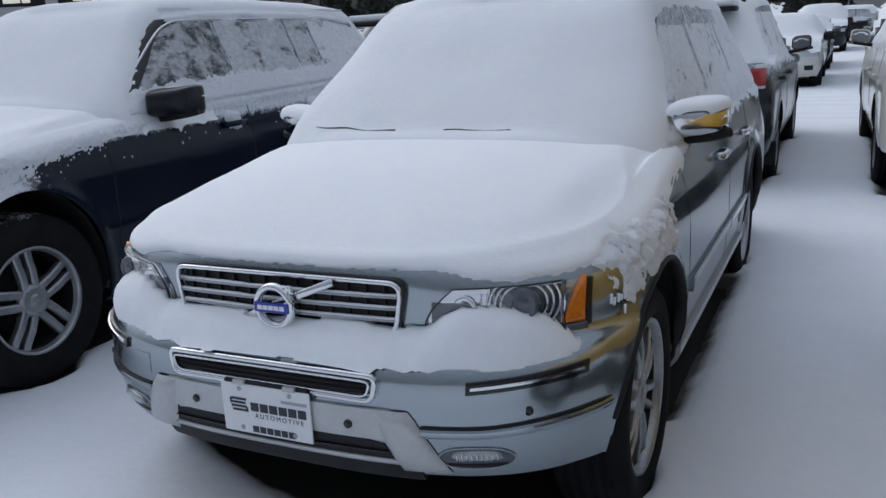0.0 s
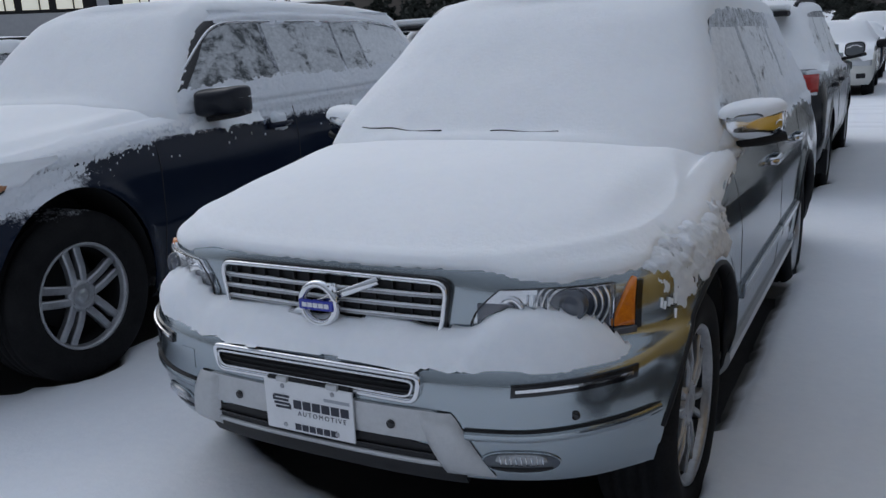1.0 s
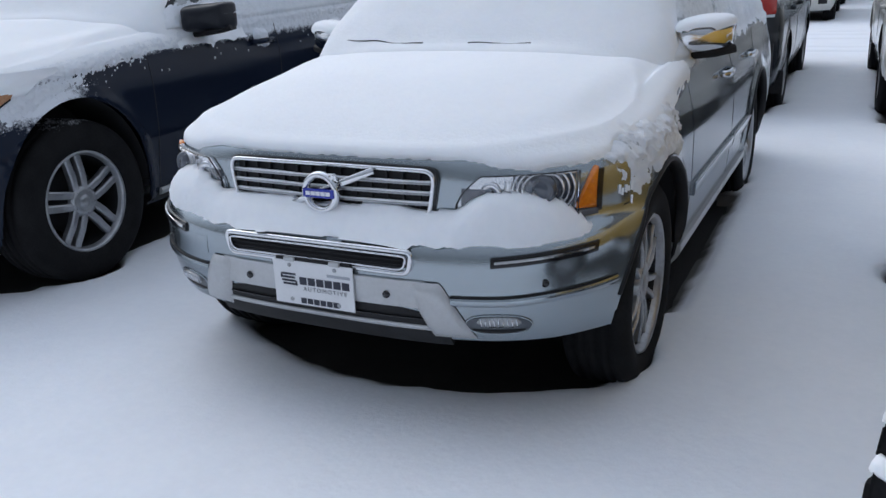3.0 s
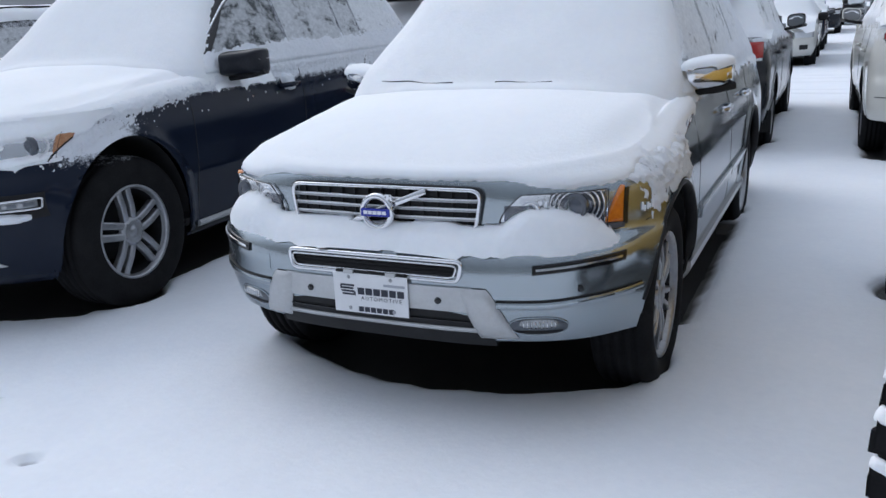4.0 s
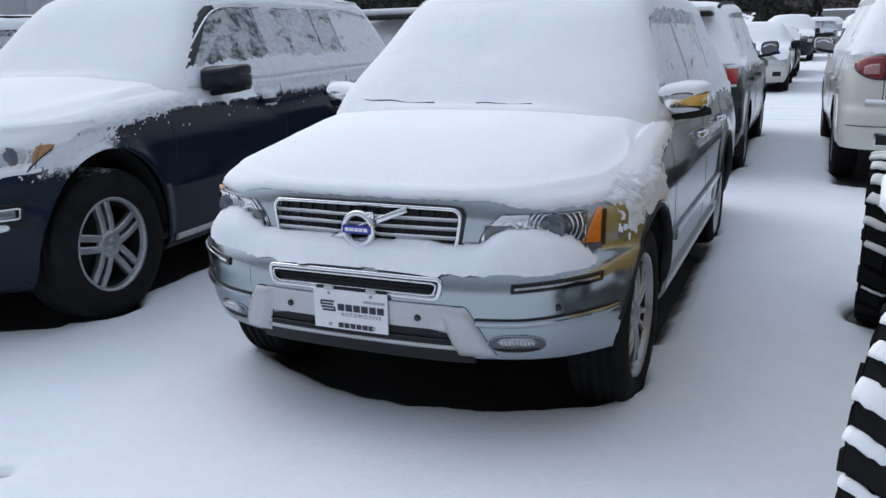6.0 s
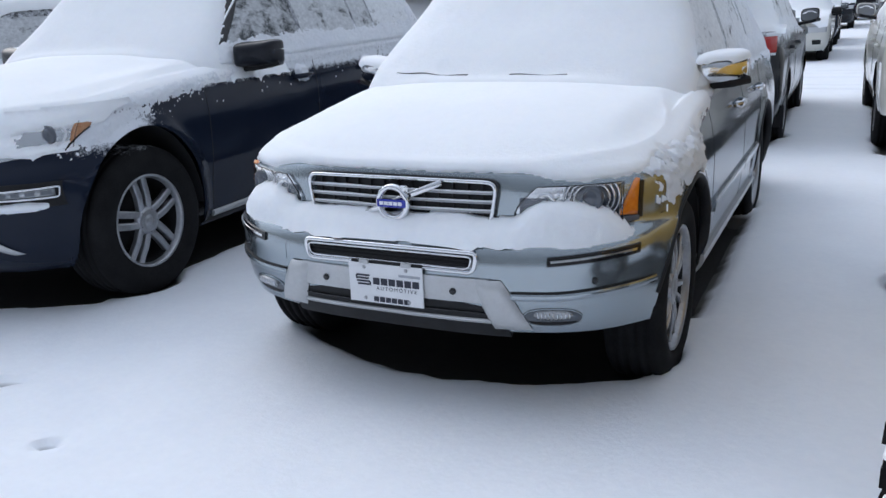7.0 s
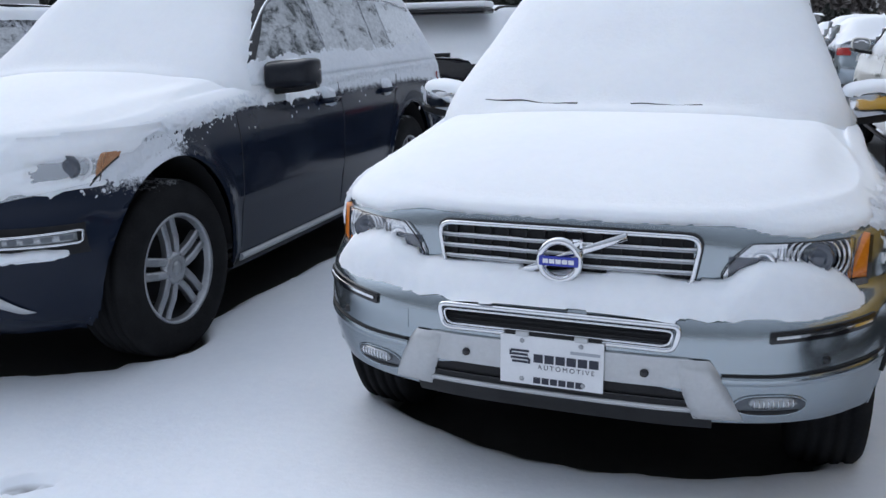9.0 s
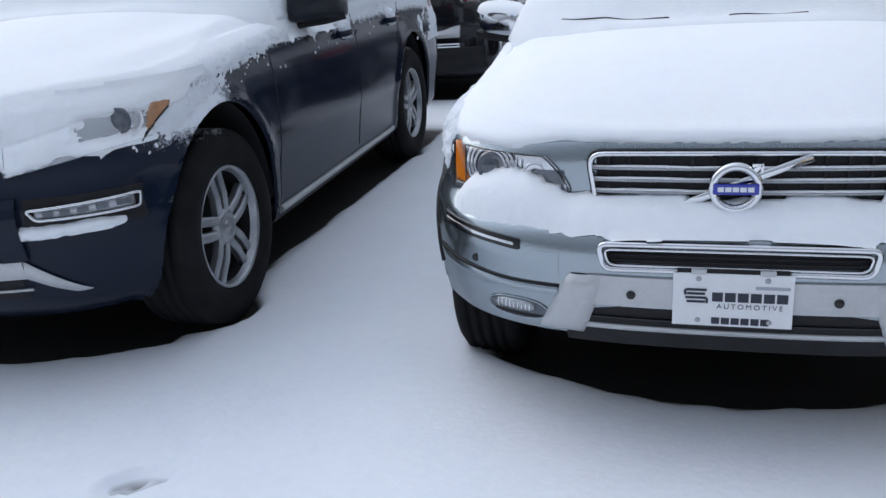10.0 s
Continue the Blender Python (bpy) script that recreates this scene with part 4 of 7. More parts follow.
    part("lower_slot", conform("lower_slot", fr, X(-0.42, 0.42), 0.428, 0.490 - 0.020 * smoothstep(0.25, 0.42, np.abs(X(-0.42, 0.42))), 0.003, 0.01), BLACK, skid)
    part("slot_bar", merge("slot_bar", [sweep(fr(X(-0.38, 0.38), np.full(24, 0.452), np.full(24, 0.006)), bar_section(0.010, 0.005))]), GLOSS, skid)
    part("skid_lip", shade(conform("skid_lip", fr, X(-0.40, 0.40, 30), 0.408, 0.427, 0.006, 0.04, 6, 0.004)), SATIN, skid)
    # black strip over the silver bumper edge: painted shade below the lip
    part("underlip_shade", conform("underlip_shade", fr, X(-0.455, 0.455, 30), 0.350, 0.406, 0.004, 0.03), BLACK, skid)
    dealer_plate(th)
    # parking sensors
    for x, z in ((-0.268, 0.531), (0.268, 0.531), (-0.744, 0.578), (0.744, 0.578)):
        y = float(car.low.front_y(x, z)) - (0.012 if abs(x) < 0.4 else 0.002)
        part("parking_sensor", merge("parking_sensor", [ring_piece(x, y, z, [(-0.004, 0.013), (0.003, 0.012), (0.003, 0)], 20)]), GLOSS, th)

    for sg in (-1, 1):
        s = sl if sg > 0 else sr
        # bumper strip with a chrome line
        xs = X(0.595, 0.865, 24) * sg
        zc = 0.649 + 0.024 * (np.abs(xs) - 0.6) / 0.28
        strip = part("bumper_strip", conform("bumper_strip", fr, xs, zc - 0.016, zc + 0.016, 0.008, 0.02), GLOSS, th, "black bumper strip with a chrome line")
        part("chrome_line", conform("chrome_line", fr, xs[1:-1], (zc - 0.003)[1:-1], (zc + 0.005)[1:-1], 0.013, 0.01, 3), CHROME, strip)
        gap = [(0.46 + 0.19 * k, 0.758 + 0.034 * k) for k in np.linspace(0, 1, 10)]
        part("panel_gap", line_on("panel_gap", s, gap, 0.003, 0.0, up=(1, 0, 0)), DARK, th)
        # crease along the bumper
        xs = X(0.475, 0.905, 26) * sg
        zc = 0.537 + 0.020 * smoothstep(0.6, 0.9, np.abs(xs))
        part("bumper_crease", merge("bumper_crease", [sweep(fr(xs, zc, 0.002 + 0 * xs), bar_section(0.010, 0.005))]), BLACK, th)
        part("bumper_ledge", conform("bumper_ledge", fr, xs, zc - 0.030, zc - 0.004, 0.007, 0.02, 5, 0.004), SILVER, th)
        # fog lamp
        ang = np.linspace(0, 2 * np.pi, 28, endpoint=False)
        cx = X(0.512, 0.704, 30)
        fx, fz = sg * (0.608 + 0.096 * np.sign(np.cos(ang)) * np.abs(np.cos(ang)) ** 0.7), 0.441 + 0.035 * np.sin(ang)
        el = 0.034 * np.clip(1 - (np.abs(cx - 0.608) / 0.096) ** 2.6, 0.02, 1) ** 0.5
        # flat patch on the skin: the pocket's shade is painted, not modelled
        fog = part("fog_pocket_shade", shade(conform("fog_pocket_shade", fr, sg * cx, 0.441 - el, 0.441 + el, 0.002, 0.01)), DARKENED_SILVER, th, "fog lamp on a patch painted as a shaded pocket")
        part("fog_lamp_rim", merge("fog_lamp_rim", [sweep(fr(fx, fz, 0.002 + 0 * fx), ring_section(0.0032, 6), True, (0, -1, 0))]), SILVER, fog)
        # black strip paints the shaded lower edge of the pocket
        part("fog_floor_shade", shade(conform("fog_floor_shade", fr, sg * cx[3:-3], (0.441 - 0.9 * el)[3:-3], (0.430 - 0.2 * el)[3:-3], 0.004, 0.01)), BLACK, fog)
        xs = X(0.549, 0.674)
        el = 0.019 * np.sqrt(np.clip(1 - ((xs - 0.6115) / 0.0635) ** 4, 0.05, 1))
        part("fog_lamp_lens", shade(conform("fog_lamp_lens", fr, sg * xs, 0.452 - el, 0.452 + el, 0.008, 0.01, 6, 0.007)), FOGGLASS, fog)
        for x in X(0.562, 0.662, 9):
            part("lens_rib", merge("lens_rib", [sweep(fr(sg * np.full(5, x), X(0.438, 0.466, 5), 0.010 + 0.006 * np.sin(X(0.15, 3.0, 5))), ring_section(0.0022, 5), False, (0, -1, 0))]), CHROME, fog)

        # headlamp: bowl, projector, rings, amber corner, clear cover
        xs = X(0.455, 0.792, 28)
        t = (xs - 0.455) / 0.337
        lo = 0.752 + 0.012 * t
        hi = 0.800 + 0.088 * np.clip(t / 0.22, 0, 1) ** 0.7 + 0.010 * t
        lamp = part("headlamp", conform("headlamp", fr, sg * xs, lo, hi, 0.002, 0.012), REFLECTOR, th, "headlamp with chrome rings and an amber corner")
        part("lamp_bezel", conform("lamp_bezel", fr, sg * X(0.47, 0.60, 12), 0.775, 0.850, 0.005, 0.006), PROJECTOR, lamp)
        px, pz = 0.702, 0.845
        y = float(car.low.front_y(px, pz))
        part("projector", merge("projector", [ring_piece(sg * px, y, pz, [(-0.01, 0.046), (0.016, 0.044), (0.018, 0.036), (0.012, 0.033), (0.020, 0.024), (0.024, 0.010), (0.024, 0)], 36)]), PROJECTOR, lamp, "dark projector lens")
        for r0 in (0.050, 0.064, 0.078):
            v, f = ring_piece(0, 0, 0, [(0, r0), (0.008, r0 + 0.001), (0.010, r0 + 0.004), (0.004, r0 + 0.007)], 40)
            q = [fr(np.array(sg * min(max(px + a[0], 0.5), 0.795)), np.array(np.clip(pz + a[2], 0.757, 0.894)), np.array(0.006 - a[1] + 0.02 * 0)) for a in v]
            part("lamp_ring", mesh_of("lamp_ring", q, f), CHROME, lamp)
        small = ring_piece(sg * 0.56, float(car.low.front_y(0.56, 0.845)), 0.838, [(0, 0.034), (0.010, 0.032), (0.004, 0.018), (0.0, 0.0)], 28)
        part("high_beam", merge("high_beam", [small]), CHROME, lamp)
        for k in range(9):
            x = 0.60 + 0.016 * k
            if abs(x - px) > 0.05:
                part("lamp_flute", merge("lamp_flute", [sweep(fr(sg * np.full(4, x), np.linspace(0.80, 0.875, 4), np.full(4, 0.006)), ring_section(0.003, 5))]), CHROME, lamp)
        xa = X(0.790, 0.835, 14)
        part("amber_corner", shade(conform("amber_corner", fr, sg * xa, 0.780 - 0.004 * smoothstep(0.80, 0.838, xa), 0.790 + 0.112 * smoothstep(0.784, 0.836, xa), 0.012, 0.02, 8)), AMBER, lamp, "amber indicator lens")
        part("lamp_corner", shade(conform("lamp_corner", fr, sg * X(0.792, 0.838, 6), 0.757, 0.774, 0.016, 0.02)), SMOKED, lamp)
        part("lamp_bowl", conform("lamp_bowl", fr, sg * X(0.622, 0.786, 16), 0.764, 0.888, 0.004, 0.006), PROJECTOR, lamp)
        xa = X(0.838, 0.850, 4)
        part("lamp_edge", conform("lamp_edge", fr, sg * xa, 0.764, 0.892, 0.008, 0.02, 6), GLOSS, lamp)
        cover = part("clear_cover", shade(conform("clear_cover", fr, sg * xs, lo, hi, 0.016, 0.012, 8, 0.0)), LENS, lamp, "clear lamp cover")
        cover.visible_shadow = False
        edge = np.concatenate([np.stack([xs, lo], -1), np.stack([xs, hi], -1)[::-1]])
        part("lamp_seal", merge("lamp_seal", [sweep(fr(sg * edge[:, 0], edge[:, 1], 0.012 + 0 * edge[:, 0]), bar_section(0.004, 0.005), True, (0, -1, 0))]), GLOSS, lamp)

        # sides
        for wy in SILVER_CAR["wheels"]:
            an = np.radians(np.linspace(-8, 166 if wy < 1 else 188, 44))
            pts = np.stack([wy + 0.468 * np.cos(an), 0.37 + 0.468 * np.sin(an)], -1)
            part("arch_trim", line_on("arch_trim", s, pts, 0, 0.004, section=bar_section(0.010, 0.008)), SILVER, th)
            pts = np.stack([wy + 0.454 * np.cos(an), 0.37 + 0.454 * np.sin(an)], -1)
            part("arch_lip", line_on("arch_lip", s, pts, 0, -0.004, section=bar_section(0.05, 0.016)), BLACK, th)
        part("side_sill", conform("side_sill", s, X(1.27, 3.25, 40), 0.285, 0.375, 0.018, 0.04, 6, 0.008), SATIN, th, "satin silver sill panel")
        for a, b in ((1.43, 2.52), (2.56, 3.30)):
            rub = part("rub_strip", conform("rub_strip", s, X(a, b, 30), 0.545, 0.605, 0.012, 0.02, 6, 0.004), SILVER, th)
            part("rub_chrome", conform("rub_chrome", s, X(a + 0.01, b - 0.01, 30), 0.588, 0.598, 0.018, 0.01, 3), CHROME, rub)
        for y0, z0, y1, z1 in ((1.39, 0.40, 1.39, 1.05), (2.54, 0.40, 2.54, 1.08), (3.38, 0.80, 3.50, 1.10)):
            part("door_gap", line_on("door_gap", s, [(y0 + (y1 - y0) * k, z0 + (z1 - z0) * k) for k in np.linspace(0, 1, 12)], 0.0025, -0.001, up=(1, 0, 0)), DARK, th)
        for yh in (2.28, 3.22):
            P = [(sg * (float(car.side(yh + d, 0.965)) + o), yh + d, 0.965) for d, o in ((-0.11, 0.0), (-0.09, 0.035), (0.07, 0.035), (0.10, 0.0))]
            part("door_handle", merge("door_handle", [sweep(P, bar_section(0.022, 0.032))]), CHROME, th, "chrome door handle")
        # glass
        ys = X(1.52, 2.46, 30)
        front_top = np.minimum(1.555, 1.10 + (ys - 1.42) * 0.80)
        part("side_window", conform("side_window", s, ys, car.sh(ys) + 0.025, front_top, 0.004, 0.01), RIME_FULL, th, "side window veiled with rime")
        ys = X(2.54, 3.40, 26)
        part("side_window", conform("side_window", s, ys, car.sh(ys) + 0.025, 1.56, 0.004, 0.01), RIME_FULL, th, "side window veiled with rime")
        ys = X(3.47, 4.20, 22)
        part("side_window", conform("side_window", s, ys, car.sh(ys) + 0.03, np.minimum(1.55, 1.55 - (ys - 3.9) * 0.45), 0.004, 0.01), RIME_FULL, th, "side window veiled with rime")
        ys = X(1.44, 1.86, 20)
        tp = np.minimum(1.572, 1.10 + (ys - 1.36) * 0.80)
        part("window_trim", line_on("window_trim", s, np.stack([ys, np.minimum(tp, 1.572 - np.clip(ys - 3.9, 0, 1) * 0.45)], -1), 0.007, 0.004), CHROME, th)
        # roof rail
        ys = X(1.98, 4.15, 40)
        lift = 0.030 * np.clip(np.minimum((ys - 1.98) / 0.12, (4.15 - ys) / 0.12), 0, 1)
        P = np.stack([sg * (0.61 + 0 * ys), ys, car.roof(ys) + 0.020 + lift], -1)
        part("roof_rail", merge("roof_rail", [sweep(P, bar_section(0.034, 0.034))]), SATIN, th, "satin roof rail")
        # wheels
        for wy in SILVER_CAR["wheels"]:
            wheel(th, sg * 0.800, wy, 0.356 if wy < 1 else 0.350, sg, 0.385, 0.235, 0.258, "vee", count=6)
        side_mirror(th, sg * 0.935, 1.66, 1.190, sg, CHROME, BLACK, (0.225, 0.15, 0.140), snow=0.045, swept=0.42, cap=0.06)
    part("fuel_flap", conform("fuel_flap", sl, X(3.95, 4.10, 6), 0.86, 1.0, 0.001, 0.01), SILVER, th)
    part("tow_cap", conform("tow_cap", fr, X(-0.545, -0.475, 6), 0.575, 0.635, 0.0015, 0.006), SILVER, th)
    part("windscreen", grid_mesh("windscreen", cab_patch(car, -0.8, 0.8, 0.05, 0.93)), GLOSS, th, "windscreen buried under snow")

    # snow
    rag = lambda X, Y, H, n: Y > car.cab.front_y(X, 0.05 + 0 * X) - 0.015 + 0.006 * n
    cover = blanket("roof_snow", [hood, cab, roof, low], th, -0.97, 0.97, 1.05, 4.85, 0.017, lambda X, Y: 0.062, lambda X, Y: 0.20 + 0.32 * smoothstep(0.5, 0.7, np.abs(X)), z_to=0.86,
            round_=0.075, inside=rag, label="thick fresh snow over windscreen and roof", soften=3, ragged=0.03)
    sheet = bonnet_sheet("hood_snow", car, th, bonnet_form, lambda ax: 0.012 + 0.036 * smoothstep(0.42, 0.58, ax) + 0.012 * smoothstep(0.66, 0.80, ax),
                         lambda y: 0.016 + 0.060 * smoothstep(0.45, 0.95, y), 0.18, 1.46, 0.052, 0.030, 0.018, 0.30, 2.0, "thick fresh snow over the bonnet")
    blanket("bumper_snow", [low], th, -0.93, 0.93, 0.0, 0.62, 0.014, lambda X, Y: 0.045 + 0.058 * smoothstep(0.44, 0.58, np.abs(X)) * smoothstep(0.86, 0.74, np.abs(X)), 0.10, z_from=0.80, z_to=0.66,
            round_=0.060, taper=lambda X, Y: np.minimum(Y - car.low.front_y(X, 0.69 + 0 * X), 0.25 * (0.845 - np.abs(X))), inside=lambda X, Y, H, n: (H < 0.790) & (H > 0.690) & (np.abs(X) < 0.852), label="snow heaped on the bumper shelf", mat=CLUMPED, soften=2, trim=11, rough=0.03, seed=3.0, ragged=0.03, droop=0.35)
    # wiper edges showing in the groove below the windscreen
    from mathutils.bvhtree import BVHTree
    base = len(cover.data.vertices)
    tree = BVHTree.FromPolygons([v.co.copy() for o in (cover, sheet) for v in o.data.vertices], [list(p.vertices) for p in cover.data.polygons] + [[q + base for q in p.vertices] for p in sheet.data.polygons])
    for a, b, r in ((-0.62, -0.20, 0.0032), (0.02, 0.30, 0.0024)):
        line = []
        for x in np.linspace(a, b, 24):
            y = float(car.cab.front_y(x, 0.148))
            hit = tree.ray_cast(Vector((x, y, 2.0)), Vector((0, 0, -1)), 1.2)[0]
            if hit is not None:
                line.append((x, y, hit.z + 0.0 + 0.002 * math.sin(23 * x)))
        if len(line) > 3:
            part("wiper_blade", merge("wiper_blade", [sweep(line, ring_section(r, 6))]), BLACK, th, "wiper edge peeking out of the snow")
    dust(low, lambda x, y, z: 0.66 * smoothstep(-0.11, -0.015, z - car.sh(y)) * (x > 0.6) * (y > 0.4) * smoothstep(3.2, 1.4, y) + 0.30 * np.clip(1.2 - np.hypot((y - 0.80) / 0.34, (z - 0.90) / 0.20), 0, 1) + 0.30 * smoothstep(3.6, 4.4, y) * smoothstep(0.6, 0.9, z))
    dust(cab, lambda x, y, z: 0.62 + 0.25 * smoothstep(3.2, 4.2, y) + 0 * x)
    dust(hood, lambda x, y, z: 0.45 * smoothstep(0.22, 0.32, y) + 0 * x)
    u, v = np.arange(0.30, 1.32, 0.007), np.arange(0.60, 1.10, 0.007)
    def fender(U, V):
        n = fbm(U, V, 9, 4, 4.0)
        fine = fbm(U, V, 30, 3, 6.0)
        patch = 1 - np.hypot((U - 0.80) / 0.29, (V - 0.875) / 0.165) + 0.38 * n + 0.22 * fine
        arch = np.hypot(U - 0.83, V - 0.37) - 0.455
        return np.minimum(0.045 * np.clip(patch, -1, 0.55), arch * 0.8) + 0.007 * fine + 0.006 * fbm(U, V, 75, 2, 9.0) - 0.002
    side_snow("fender_snow", sl, th, u, v, fender, label="crusted snow stuck to the wing", valid=lambda U, V: V < car.sh(U) - 0.004)
    side_snow("fender_snow", sr, th, u, v, lambda U, V: fender(U + 0.07, V - 0.02), label="crusted snow stuck to the wing", valid=lambda U, V: V < car.sh(U) - 0.004)
    rnd = random.Random(17)
    flecks(sl, th, [(rnd.uniform(0.43, 0.56), rnd.uniform(0.74, 0.83), rnd.uniform(0.012, 0.030)) for _ in range(9)])
    u, v = np.arange(1.32, 4.45, 0.016), np.arange(0.95, 1.40, 0.012)
    def belt(U, V):
        n = fbm(U, V, 6, 4, 7.0)
        band = 1 - np.abs(V - car.sh(U) - 0.035 - 0.02 * (U - 1.4)) / (0.05 + 0.022 * (U - 1.3)) + 0.55 * n
        return 0.020 * np.clip(band, -1, 0.9)
    for s in (sl, sr):
        side_snow("belt_snow", s, th, u, v, belt, label="snow along the window ledge")
    u, v = np.arange(3.45, 4.62, 0.016), np.arange(0.88, 1.66, 0.014)
    side_snow("quarter_snow", sl, th, u, v, lambda U, V: 0.018 * np.clip(smoothstep(3.5, 4.3, U + 0.35 * (V - 1.2)) - 0.40 + 0.5 * fbm(U, V, 6, 4, 8.5) - 0.8 * smoothstep(1.16, 1.02, V), -1, 0.8), label="wind-packed snow on the rear quarter")
    return th


def flecks(on, parent, spots):
    """Short runs of half-melted snow on a side panel."""
    pieces = []
    for y, z, h in spots:
        v = np.linspace(z - h / 2, z + h / 2, 5)
        P = on(y + 0.15 * (v - z), v, np.full(5, 0.002))
        pieces.append(sweep(P, ring_section(0.0045 if h > 0.014 else 0.003, 6), False, (0, 1, 0)))
    tagged(part("snow_spatter", merge("snow_spatter", pieces), SNOW, parent, "scattered specks of snow"), kind="stuff")


def cab_patch(car, a0, a1, v0, v1, off=0.004, nu=40, nv=14, rear=False):
    """A sheet on the cabin's front or rear, between contour places a and levels v."""
    a, v = np.meshgrid(np.linspace(a0, a1, nu), np.linspace(v0, v1, nv), indexing="ij")
    x, y, z = car.cab_point(3 - np.abs(a) if rear else np.abs(a), v)
    return np.stack([np.sign(a) * x, y + (off if rear else -off), z + off], -1)


silver_car()


# ---- the dark blue-grey car beside it ----
NAVY_CAR = dict(
    length=5.12, half=0.985, res=0.024, fine=0.7, bottom=0.28, hub=0.43, arch=0.530, arch_w=0.89, wheels=(0.88, 3.955), flare=0.018,
    wz=((0.25, 0.90), (0.36, 0.955), (0.5, 0.972), (0.6, 0.984), (0.68, 0.997), (0.8, 1.0), (0.92, 1.0), (1.05, 0.985), (1.2, 0.95), (1.3, 0.93)),
    yf=((0.25, 0.24), (0.35, 0.12), (0.45, 0.05), (0.60, 0.02), (0.72, 0.015), (0.80, 0.035), (0.86, 0.075), (0.95, 0.095), (1.05, 0.12), (1.10, 0.17)),
    yr=((0.25, 0.18), (0.4, 0.04), (0.6, 0.0), (0.9, 0.03), (1.1, 0.06), (1.3, 0.10)),
    fillet=((0, 0.05), (0.3, 0.10), (1.6, 0.09), (1.9, 0.03), (6, 0.03)),
    shoulder=((0.12, 1.06), (0.25, 1.085), (0.5, 1.11), (1.0, 1.16), (1.5, 1.20), (2.0, 1.225), (3.5, 1.25), (5.1, 1.27)),
    crown=((0, 0), (0.3, 0.03), (1.2, 0.07), (5.2, 0.07)),
    roof=((1.4, 1.72), (2.2, 1.765), (2.9, 1.80), (3.8, 1.785), (4.5, 1.74), (5.1, 1.68)),
    cf=0.80, cr=0.5, nf=2.9, nr=3.6,
    cabin=dict(w0=0.93, w1=0.70, f0=1.45, f1=2.16, r0=5.02, r1=4.72, cf=0.30, cr=0.5, nf=3.2, nr=4.2))


